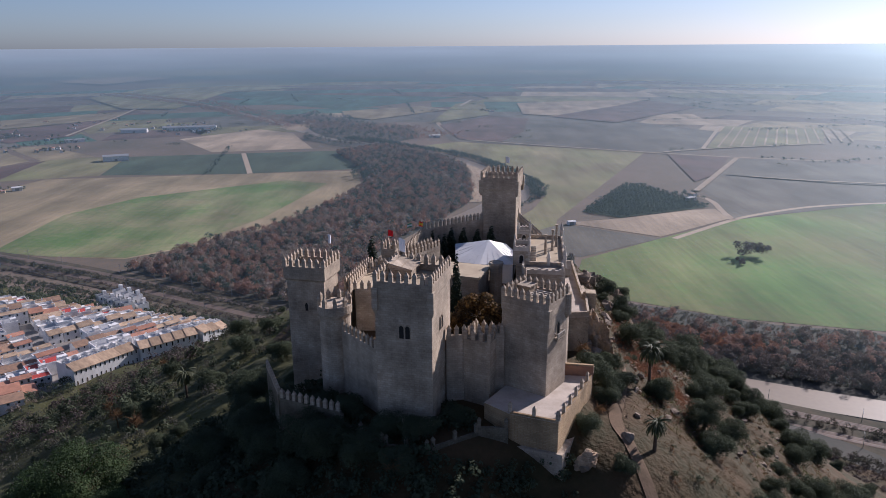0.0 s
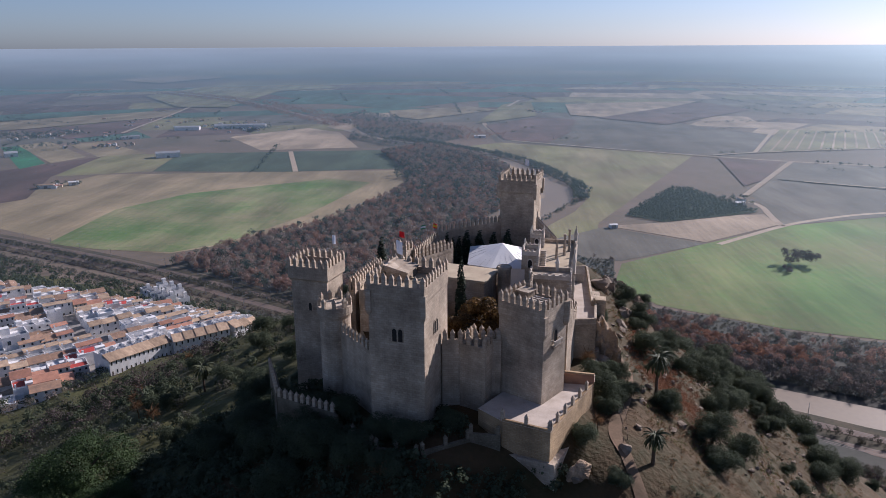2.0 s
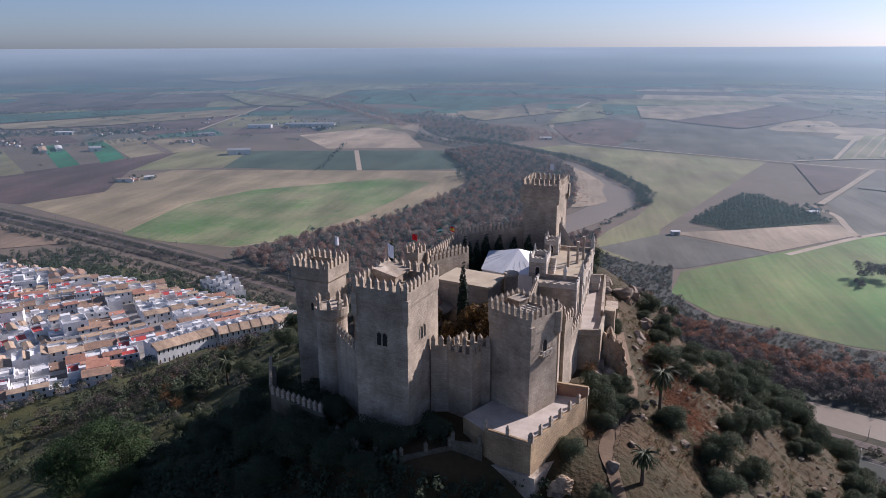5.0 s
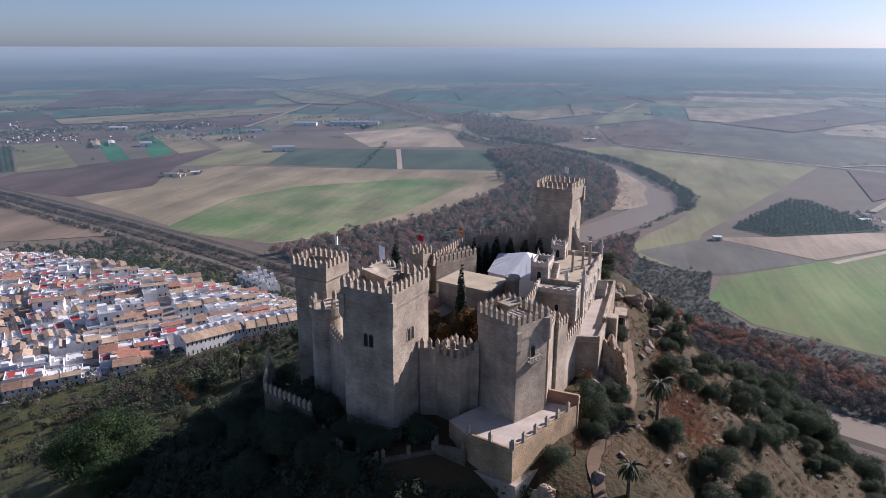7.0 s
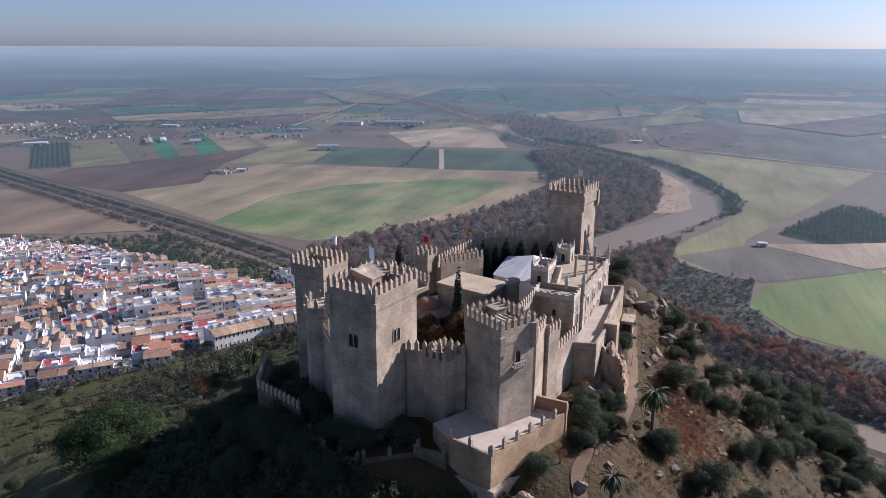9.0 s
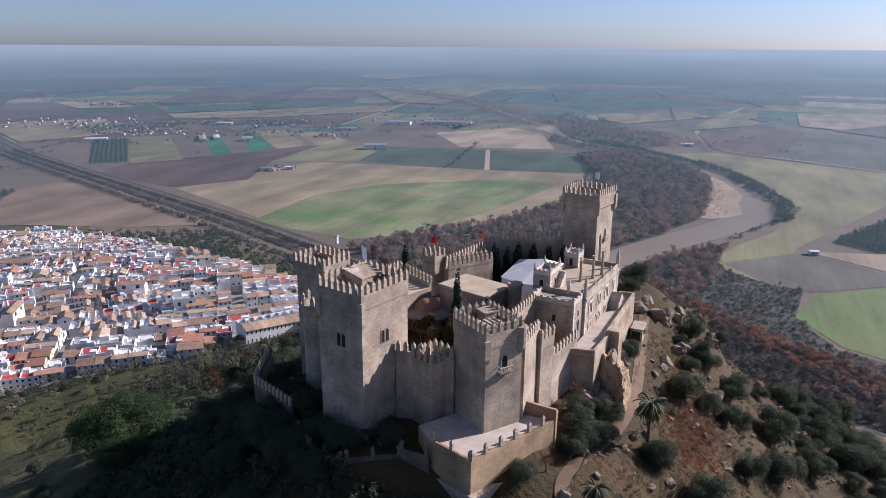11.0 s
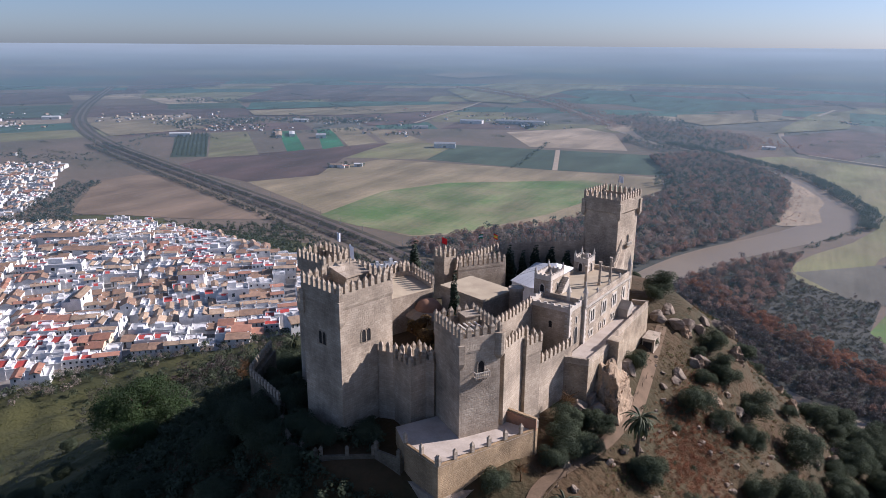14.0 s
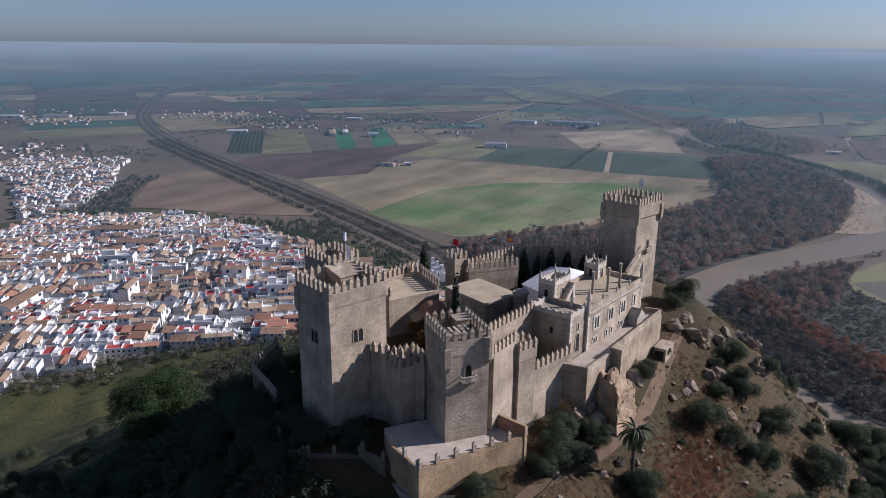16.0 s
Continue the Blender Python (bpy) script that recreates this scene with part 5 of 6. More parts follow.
    for i, (x, y, r) in enumerate(spots):
        plant(OLIVES[i % 4], x, y, r / 3.6)


slope_bushes()
for i, (x, y, k) in enumerate(((90, 118, 2.4), (96, 100, 2.2), (100, 130, 2.6), (84, 104, 1.8), (108, 150, 2.4), (98, 148, 2.4), (88, 134, 2.2), (106, 118, 2.0), (115, 175, 2.2), (92, 88, 1.6), (78, 122, 2.0), (104, 168, 2.2), (84, 90, 1.5), (98, 92, 1.7))):
    plant(OLIVES[i % 4], x, y, k)
for i, (x, y, k) in enumerate(((-43, -5, 1.5), (-40, -12, 1.6), (-36, -18, 1.4), (-29, -21, 1.5), (-24, -24, 1.4), (-18, -29, 1.3), (-46, 4, 1.6), (-47, 14, 1.7), (-34, -7, 1.3), (-28, -14, 1.2), (-21, -17, 1.1), (-14, -24.5, 1.0), (-8, -26, 1.0), (-50, -8, 1.5), (-30, -28, 1.3), (-11, -32, 1.0), (-52, 24, 1.7), (-1, -22, 0.8))):
    plant(OLIVES[i % 4], x, y, k)
# scattered bushes farther down the slopes
rs = random.Random(11)
placed = 0
for i in range(900):
    a, q = rs.uniform(0, 360), rs.uniform(38, 190)
    x, y = 8 + q * math.cos(radians(a)), 25 + q * math.sin(radians(a)) * 1.2
    d, w, _ = ridge(x, y)
    d, w = float(d), float(w)
    z = hz(x, y)
    if z < 6 or d < 27 or placed > 300:
        continue
    if w < -0.2 and y > -40 and d < 62 and rs.random() < 0.93:
        continue
    if -240 < x < -105 and 0 < y < 240:
        continue
    placed += 1
    plant(OLIVES[i % 4], x, y, rs.uniform(0.6, 1.35))
for x, y, s in ((-82, -3.6, 1.6), (-70, -16, 0.8), (-95, 8, 0.7)):
    plant(PINES[0 if s > 0.9 else 1], x, y, s)
for x, y, s in ((-110, 70, 1.0), (-98, 50, 1.2), (-120, 92, 1.0), (-86, 36, 1.1), (-104, 100, 1.0), (26, 4, 0.9), (25, -17, 0.7), (-12, -33, 0.9)):
    plant(BARE, x, y, s)
for x, y, s in ((3.5, 4.0, 1.45), (-1.0, 0.5, 1.0), (5.5, 0.0, 1.15), (-7.0, 6.0, 0.9)):
    copy_thing(AUTUMNS[int(x > 0)], pose(x, y, 145.0, 0, 0, x * 50) @ Matrix.Scale(s, 4))
for x, y, z, s, wide in ((-0.7, 9.8, 147.2, 1.0, 1.0), (-20.3, 28.0, 147.5, 0.92, 1.5), (-4.5, 50.5, 142.5, 0.85, 1.5), (-6.2, 53.0, 142.5, 0.9, 1.3), (-3.0, 54.5, 142.5, 0.8, 1.5), (-1.0, 58.5, 142.5, 0.85, 1.9), (2.5, 61.0, 142.5, 0.8, 2.1), (6.5, 62.0, 142.5, 0.75, 2.2), (10.5, 62.5, 142.5, 0.8, 2.0), (-8.0, 47.5, 142.5, 0.85, 1.7)):
    copy_thing(CYP, pose(x, y, z) @ Matrix.Diagonal((s * wide, s * wide, s, 1)))
palm(39.7, 1.8, hz(39.7, 1.8), 9.6, 4.0)
palm(-77, 50, hz(-77, 50) - 0.5, 8.0, 4.2)
palm(34, -22, hz(34, -22), 5.5, 3.0)
for k in OLIVES + PINES + AUTUMNS + [BARE, CYP]:
    for o in (*k.children_recursive, k):
        bpy.data.objects.remove(o)


def rock_mesh(seed):
    rn = np.random.default_rng(seed)
    bm = bmesh.new()
    bmesh.ops.create_icosphere(bm, subdivisions=3, radius=1.0)
    cuts = [(Vector(rn.normal(size=3)).normalized(), rn.uniform(0.42, 0.72)) for _ in range(22)]
    for v in bm.verts:
        for nrm, k in cuts:
            over = v.co.dot(nrm) - k
            if over > 0:
                v.co -= nrm * over
        v.co *= 1 + 0.10 * noise.noise(v.co * 1.8 + Vector((seed, 0, 0))) + 0.09 * noise.noise(v.co * 5.0 + Vector((0, seed, 0)))
    return mesh_of("rock", bm, ROCK)


ROCKS = [rock_mesh(i) for i in range(5)]


def crag(x, y, z, sx, sy, sz, seed, yaw=0):
    """A stratified outcrop: a lump stepped in ledges and broken by cracks."""
    bm = bmesh.new()
    bmesh.ops.create_icosphere(bm, subdivisions=5, radius=1.0)
    o = Vector((seed * 3.7, seed, 0))
    rn = random.Random(seed)
    cuts = [(Vector((rn.gauss(0, 1), rn.gauss(0, 1), rn.gauss(0, 0.6))).normalized(), rn.uniform(0.55, 0.86)) for _ in range(26)]
    for v in bm.verts:
        for nrm, far in cuts:
            over = v.co.dot(nrm) - far
            if over > 0:
                v.co -= nrm * over
        p = v.co.copy()
        ledge = 0.5 + 0.5 * math.sin(p.z * 21 + p.x * 4 + 3 * noise.noise(p * 1.3 + o))
        k = 1 + 0.2 * noise.noise(p * 1.2 + o) + 0.12 * abs(noise.noise(p * 2.6 + o)) + 0.10 * noise.noise(p * 9 + o) + 0.06 * noise.noise(p * 21 + o) + 0.10 * ledge
        k -= 0.11 * max(0.0, 0.22 - abs(noise.noise(p * 2.2 + o * 2))) / 0.22
        v.co = Vector((p.x * k * sx, p.y * k * sy, p.z * k * sz))
    ob = new("crag", mesh_of("crag", bm, CRAG))
    ob.matrix_world = pose(x, y, z, 0, 0, yaw)
    return tagged(ob, "tan stratified rock outcrop on the hillside", "rock", "rock outcrops on the slope")


for c in ((31.0, 15.5, 133.5, 5.6, 11.0, 10.0, 1, -6), (31.0, 24.5, 134, 2.2, 4.5, 5.5, 2, -5), (34.5, 61, 133, 3.2, 4.0, 4.5, 3, 20), (39, 64.5, 132, 3.8, 3.2, 4.5, 4, 60), (43.5, 70, 129, 3.2, 3.0, 3.6, 5, 10), (42, 54, 130, 3.0, 2.6, 3.4, 6, 40), (48, 84, 123.9, 3.5, 3.0, 4.0, 7, 0), (62.9, 141.4, 79.1, 2.8, 3.4, 4.6, 8, 30),
          (54.2, 56.8, 118.5, 2.4, 2.2, 3.0, 9, 70), (69.4, 149.2, 70.7, 3.0, 4.0, 5.0, 10, 15), (49, 36, 126, 1.8, 2.4, 2.0, 11, 0), (78.7, 95, 91.5, 3.0, 3.5, 4.0, 12, 50), (37, 61, 134.5, 4.2, 3.6, 5.2, 15, 30), (45, 82, 128, 4.2, 3.4, 4.8, 16, 0), (49, 70, 127, 3.4, 3.2, 4.4, 17, 45), (60.3, 137.9, 87.4, 3.0, 3.6, 6.0, 18, 80), (64.5, 87.7, 106.5, 3.2, 3.4, 5.0, 19, 10), (69, 81.2, 105.2, 3.4, 3.0, 4.4, 20, 60), (52, 39, 122.4, 2.2, 2.6, 3.8, 21, 25), (47.5, 46, 126.4, 2.4, 2.8, 3.4, 22, 0), (58.5, 27, 117.5, 2.0, 3.0, 2.6, 23, 40), (74.4, 74.2, 100.9, 3.0, 2.6, 4.0, 24, 15), (20.5, -28, 135.6, 2.6, 1.6, 1.8, 13, 20), (30, -15, 135.2, 1.8, 1.5, 1.6, 14, 80)):
    crag(*c)


def rocks():
    spots = [(32, 59, 2.8), (36, 60, 3.5), (41, 74, 2.4), (42, 52, 3.1), (40, 40, 2.0), (52.9, 54.8, 2.3), (59, 69.6, 1.6), (71.5, 65.9, 1.6), (92.2, 91.9, 2.4), (44.5, -1.9, 1.7), (20.1, -27.8, 2.4), (29.2, -21.9, 1.8)]
    spots += [(35.9, -2.3, 1.4), (30.1, -9, 1.6), (33.1, -13.7, 1.1), (53.9, 21.1, 1.4), (31, 61, 2.6), (38, 63, 4.1), (41, 67, 2.7), (44, 81, 3.2), (43, 55, 3.1), (40, 43, 2.4), (51.1, 71.2, 2.3), (50, 36, 2.1), (76.9, 83.9, 3.8)]
    spots += [(30.6, 25, 3.6), (31.2, 30, 3.0), (30.2, 14, 4.0), (29.5, 10, 3.4), (31.8, 20, 3.2), (27, 7.5, 2.6), (33, 66, 3.2), (46.5, 86.6, 3.0), ]
    rn = random.Random(3)
    for i in range(190):
        k = rn.random()
        spots.append((36 + 68 * k + rn.gauss(0, 6), 70 * rn.random() - 20 + 40 * k, rn.choice((0.4, 0.5, 0.7, 0.9, 1.3)) * rn.uniform(0.8, 1.2)))
    for i, (x, y, r) in enumerate(spots):
        o = new("rock", ROCKS[i % 5])
        o.matrix_world = pose(x, y, hz(x, y) + r * 0.15, rn.uniform(-20, 20), rn.uniform(-20, 20), rn.uniform(0, 360)) @ Matrix.Diagonal((r, r * rn.uniform(0.7, 1.0), r * rn.uniform(0.6, 0.95), 1))
        tagged(o, "weathered grey-brown boulder on the dry slope", "rock", "boulders on the slope")


rocks()


def near_line(line, x, y):
    best = 1e9
    for (x1, y1, *_), (x2, y2, *_) in zip(line, line[1:]):
        dx, dy = x2 - x1, y2 - y1
        k = min(1, max(0, ((x - x1) * dx + (y - y1) * dy) / (dx * dx + dy * dy)))
        best = min(best, math.hypot(x - x1 - k * dx, y - y1 - k * dy))
    return best


def woods(name, label, spots, material, seed, tufts=60, tuft=0.6):
    """A whole wood as one mesh: crowns of leaf tufts at (x, y, radius, height)."""
    rnd = np.random.default_rng(seed)
    sp = np.array(spots, float)
    n = len(sp)
    x, y, r, h = sp.T
    z = height(x, y)
    k = 4
    off = rnd.uniform(-0.4, 0.4, (n, k, 2)) * r[:, None, None]
    bl = np.dstack([x[:, None] + off[..., 0], y[:, None] + off[..., 1], z[:, None] + h[:, None] * rnd.uniform(0.3, 0.75, (n, k)), r[:, None] * rnd.uniform(0.45, 0.7, (n, k))])
    pick = rnd.integers(0, k, (n, tufts))
    b = np.take_along_axis(bl, pick[..., None], 1).reshape(-1, 4)
    size = tuft * np.repeat(r, tufts) * 0.26
    q = squeeze(tuft_quads(rnd, b, size, 1.0))
    return tagged(new(name, raw(name, q, quads(q), material)), label, "woods", kind="stuff")


def scatter(poly, gap, seed, r=(2.2, 4.0), h=(5, 9), river_gap=None, keepout=None):
    rn = random.Random(seed)
    xs, ys = [p[0] for p in poly], [p[1] for p in poly]
    out = []
    n = int((max(xs) - min(xs)) * (max(ys) - min(ys)) / gap ** 2)
    for _ in range(n):
        x, y = rn.uniform(min(xs), max(xs)), rn.uniform(min(ys), max(ys))
        if inside(poly, x, y) and (river_gap is None or near_line(RIVER, x, y) > river_gap) and near_line(RAILWAY[4:], x, y) > 16:
            k = rn.uniform(*r)
            out.append((x, y, k, rn.uniform(*h)))
    return out


def along(line, width, gap, seed, r=(2.2, 4.0), h=(5, 9), inner=0.0):
    rn = random.Random(seed)
    out = []
    for (x1, y1, *_), (x2, y2, *_) in zip(line, line[1:]):
        L = math.hypot(x2 - x1, y2 - y1)
        for _ in range(int(L * width / gap ** 2)):
            k, o = rn.random(), rn.choice((-1, 1)) * rn.uniform(inner, width / 2)
            out.append((x1 + (x2 - x1) * k - (y2 - y1) / L * o, y1 + (y2 - y1) * k + (x2 - x1) / L * o, rn.uniform(*r), rn.uniform(*h)))
    return out


woods("river_woods", "rusty brown winter woods along the river", scatter(WOOD_A, 8.4, 1, (3.2, 6.2), (6, 14), 23), WOODS, 1, 170, 0.4)
woods("river_woods", "pale grey leafless poplars and willows along the river", scatter(WOOD_A, 10.5, 51, (3.4, 6.6), (7, 15), 23), GREYWOOD, 51, 150, 0.4)
woods("river_woods", "dark blue-green trees among winter woods by the river", scatter([(-150, 1000), (-120, 1280), (0, 1180), (30, 1050), (20, 860), (-60, 760), (-100, 860)], 13, 52, (4.0, 7.0), (8, 16), 27) + scatter(WOOD_A, 13, 53, (3.8, 7.0), (8, 15), 28), DARKWOOD, 52, 110, 0.4)
woods("bank_scrub", "low grey-green scrub on the far river bank", scatter(WOOD_B, 3.0, 2, (1.0, 2.0), (0.5, 1.7), 24), GREYSCRUB, 2, 44, 0.6)
NEARBANK = [(-30, 480), (-22, 545), (0, 600), (42, 655), (68, 660), (58, 610), (62, 575), (60, 520), (40, 470), (10, 450)]
RUSTBELT = [(-72, 600), (-14, 542), (33, 482), (71, 445), (108, 412), (137, 387), (186, 348), (230, 320), (222, 300), (170, 318), (125, 352), (90, 385), (50, 425), (10, 480), (-40, 540)]
DARKBANK = [(-40, 540), (10, 480), (50, 425), (90, 385), (125, 352), (170, 318), (222, 300), (320, 285), (420, 250), (420, 190), (320, 225), (200, 262), (120, 300), (40, 365), (-20, 440)]
BANKBAND = [(110, 330), (135, 395), (225, 352), (320, 326), (420, 288), (700, 170), (700, 90), (420, 185), (300, 232), (200, 276)]
woods("bank_woods", "rusty and brown winter trees on the far river bank", scatter(NEARBANK, 9, 23, (2.6, 5.0), (5, 10), 24) + scatter(BANKBAND, 11, 22, (2.6, 4.8), (5, 10), 26), WOODS, 22, 150, 0.42)
woods("rust_thicket", "rusty orange-brown thicket along the river bank", scatter(RUSTBELT, 4.4, 73, (2.2, 4.8), (3.0, 7.5), 24), RUSTWOOD, 73, 150, 0.42)
woods("bank_woods", "grey-brown leafless trees on the far river bank", scatter(NEARBANK, 12, 54, (2.6, 5.0), (6, 11), 24) + scatter(BANKBAND, 14, 55, (2.6, 5.0), (6, 11), 26) + scatter(WOOD_B, 22, 56, (2.0, 4.0), (3, 8), 26), MIDWOOD, 54, 150, 0.4)
woods("bank_woods", "dark green trees in the scrub of the river bank", scatter(WOOD_B, 26, 57, (2.2, 4.2), (3, 7), 26), DARKWOOD, 57, 90, 0.42)
woods("bank_thicket", "dark leafless trees along the shaded river bank", scatter(DARKBANK, 5.0, 83, (2.4, 4.8), (4, 9), 21), DARKBARK, 83, 120, 0.42)
woods("bank_trees", "dark blue-green trees lining the outer river bend", along([(-215, 1470), (-124, 1402), (-62, 1322), (9, 1246), (64, 1169), (106, 1040), (136, 919), (140, 873), (128, 817)], 24, 5.0, 3, (3.0, 5.5), (6, 11)) + along([(128, 817), (102, 770), (70, 700)], 8, 4.5, 58, (1.5, 3.0), (2, 5)), DARKWOOD, 3, 80, 0.42)
woods("backwater_woods", "hazy grey-brown trees on the upstream flood plain", scatter(WOOD_C, 13, 59, (3.5, 6.5), (6, 13), 16), GREYWOOD, 59, 50, 0.45)
woods("backwater_woods", "hazy dark trees on the upstream flood plain", scatter(WOOD_C, 20, 60, (4, 7.5), (8, 15), 16), DARKWOOD, 60, 60, 0.45)
woods("sandbar_scrub", "thin scrub on a pale sandbar", scatter([(41, 1117), (70, 1040), (60, 900), (70, 840), (46, 800), (30, 810), (42, 981)], 9, 61, (1.2, 2.6), (1, 3)), WOODS, 61, 40, 0.45)
woods("upstream_woods", "grey-green trees along the river upstream", along([(0, 1480), (-134, 1660), (-347, 1740), (-438, 1860), (-860, 2494), (-1451, 3062)], 130, 12, 4, (4, 8), (8, 14), 10), WOODS, 4, 18)
woods("railway_scrub", "low scrub along the railway", along([(-1260, 862), (-904, 715), (-513, 555), (-312, 462), (-140, 372)], 46, 6, 5, (1.5, 3.0), (2.5, 5), 14) + along([(20, 285), (180, 207), (300, 142)], 44, 6, 6, (1.5, 3.0), (2.5, 6), 14), GREYSCRUB, 5, 80, 0.5)
# Dark-coloured scrub band paints the shadow strip of the railway's trench.
woods("railway_cutting", "scrub beside the railway, coloured dark for the shadow of its ditch", along([(-1268, 866), (-911, 721), (-520, 561), (-319, 470), (-157, 376)], 11, 3.4, 88, (1.2, 2.4), (0.8, 2.2)), DARKBARK, 88, 50, 0.5)
woods("railway_bushes", "dark low bushes along the railway", along([(-1260, 868), (-904, 721), (-513, 561), (-312, 468), (-140, 378)], 40, 8, 85, (0.8, 2.2), (1.0, 3.0), 13), LEAF, 85, 60, 0.5)
WOOD_F = [(-640, 415), (-590, 450), (-480, 512), (-330, 452), (-200, 390), (-140, 330), (-170, 290), (-260, 330), (-330, 335), (-450, 362), (-580, 360)]
woods("village_scrub", "grey-green trees and scrub behind the village", [p for p in scatter(WOOD_F, 6.5, 7, (1.8, 4.2), (3, 7)) if not inside(VILLAGE, p[0], p[1])], LEAF, 7)
BELT = [(-775, 372), (-850, 470), (-920, 565), (-880, 585), (-800, 480), (-712, 415), (-655, 375), (-690, 335), (-760, 332)]
woods("belt_trees", "dark trees in a green belt between two quarters", scatter(BELT, 9, 81, (3, 6), (4, 9)), DARKWOOD, 81, 60, 0.5)
woods("belt_scrub", "brown leafless scrub in a green belt between two quarters", scatter(BELT, 7, 82, (2, 4), (3, 6)), GREYWOOD, 82, 60, 0.5)
woods("fruit_grove", "dark green fruit grove in rows", [(175 + 5.5 * i + 1.5 * j, 700 + 7 * j, 3.8, 5) for i in range(36) for j in range(32) if inside([(175, 737), (273, 911), (300, 905), (345, 760), (313, 744), (215, 702)], 175 + 5.5 * i + 1.5 * j, 700 + 7 * j)], DARKWOOD, 8)
woods("orchard", "small dark orchard in rows by the railway", [(-1230 + 12 * i, 820 + 12 * j, 3.5, 4.5) for i in range(26) for j in range(27) if inside([(-1232, 1051), (-1197, 1120), (-938, 855), (-988, 816)], -1230 + 12 * i, 820 + 12 * j)], LEAF, 9)
lone = [(304 + 12 * math.sin(i * 2.4), 536 + 8 * math.cos(i * 1.7), 6.0, 15) for i in range(9)] + [(282 + 4 * math.sin(i), 512 + 5 * math.cos(i), 3.2, 6) for i in range(4)]
woods("field_trees", "small clump of trees standing in green wheat", lone, DARKBARK, 10, 420, 0.32)
rs = random.Random(21)
hedge = []
for i in range(260):
    a, q = radians(rs.uniform(-75, 45)), rs.uniform(1150, 5600)
    cx, cy = q * math.sin(a), q * math.cos(a)
    for k in range(rs.randint(3, 16)):
        hedge.append((cx + rs.uniform(-1, 1) * 10 * k ** 0.5, cy + rs.uniform(-1, 1) * 4, rs.uniform(3, 5.5), rs.uniform(5, 9)))
lines = []
for i in range(110):
    a, q = radians(rs.uniform(-66, 42)), rs.uniform(1250, 5600)
    cx, cy, tu, ln = q * math.sin(a), q * math.cos(a), radians(rs.choice((12, 18, 100, 108, -30)) + rs.uniform(-6, 6)), rs.uniform(120, 420) * max(1, q / 2600)
    if near_line(RIVER, cx, cy) > 160:
        lines += along([(cx - ln * math.cos(tu) / 2, cy - ln * math.sin(tu) / 2), (cx + ln * math.cos(tu) / 2, cy + ln * math.sin(tu) / 2)], 9, 8, 200 + i, (2.4, 4.6), (3, 7))
woods("hedgerows", "dark hedgerows between far fields", lines, DARKWOOD, 74, 16, 0.9)
farm = []
for line, wide in (([(-1450, 1230), (-1333, 1240), (-1320, 1392), (-1183, 1450), (-1100, 1540), (-1000, 1500)], 130), ([(-1000, 1240), (-900, 1390), (-800, 1480)], 50), ([(-1950, 1720), (-1880, 1840), (-1700, 1900)], 120), ([(-700, 1640), (-560, 1700)], 60), ([(-1090, 1120), (-1010, 1250)], 16), ([(-680, 870), (-620, 915)], 20)):
    farm += along(line, wide, 15, int(300 + wide), (3.0, 6.5), (4, 9))
farm += [(338 + 14 * math.sin(i * 2.1), 818 + 22 * math.cos(i * 1.3), 4.5, 7) for i in range(16)]
woods("farm_trees", "dark trees among the farmsteads of the plain", farm, DARKWOOD, 75, 30, 0.7)
woods("hedge_trees", "scattered trees and hedges on the far plain", hedge, LEAF, 11, 16)
woods("hill_scrub", "dry brown grass tufts and low scrub on the hill", [(rs.uniform(36, 130), rs.uniform(-60, 120), rs.uniform(0.3, 0.9), rs.uniform(0.3, 0.9)) for _ in range(4200)], SCRUB, 12, 40, 0.4)
woods("foot_scrub", "dark brown scrub between the hill foot and the railway", scatter([(60, 260), (120, 228), (180, 196), (300, 132), (430, 62), (420, 20), (300, 70), (220, 120), (150, 180), (80, 232)], 3.6, 91, (1.0, 2.6), (0.8, 2.6)), DARKBARK, 91, 60, 0.5)
woods("rust_scrub", "rust-brown dead bracken on the slope", [(x, y, rs.uniform(0.4, 0.9), rs.uniform(0.4, 1.0)) for x, y in ((rs.gauss(47, 4), rs.gauss(22, 12)) for _ in range(1100)) if x > 38], RUST, 14, 50, 0.4)
woods("straw_grass", "pale dry straw grass in clumps on the slope", [(x, y, rs.uniform(0.35, 0.9), rs.uniform(0.3, 0.7)) for x, y in ((rs.uniform(33, 125), rs.uniform(-60, 115)) for _ in range(6500)) if math.sin(x * 0.11 + 0.5) * math.cos(y * 0.09 - x * 0.04) > 0.1], STRAW, 16, 30, 0.4)
woods("dark_bushes", "low dark green bushes dotted over the dry slope", [(rs.uniform(36, 128), rs.uniform(-60, 112), rs.uniform(0.5, 1.3), rs.uniform(0.6, 1.6)) for _ in range(420)], LEAF, 17, 110, 0.42)
woods("grass_patches", "thin green grass patches among the rocks", [(x, y, rs.uniform(0.3, 0.8), 0.3) for x, y in ((rs.uniform(34, 120), rs.uniform(-50, 100)) for _ in range(9000)) if math.sin(x * 0.16 + 1) * math.sin(y * 0.13 + x * 0.05) > 0.35], GRASSBLADE, 15, 16, 0.55)
PARK = [(-245, 70), (-225, 100), (-180, 135), (-152, 165), (-115, 190), (-62, 115), (-52, 40), (-95, 12), (-180, 40)]
woods("park_shrubs", "olive shrubs and young trees on the grassy park slope", scatter(PARK, 9.5, 41, (1.2, 2.6), (2, 4.5)), LEAF, 41, 90, 0.55)
FRONT = [(-258, 36), (-240, 62), (-230, 92), (-212, 124), (-190, 150), (-170, 156)]
woods("village_edge_bushes", "ragged bushes and prickly pears below the village houses", along(FRONT, 18, 4.2, 71, (1.4, 3.4), (1.8, 5.0)), LEAF, 71, 90, 0.45)
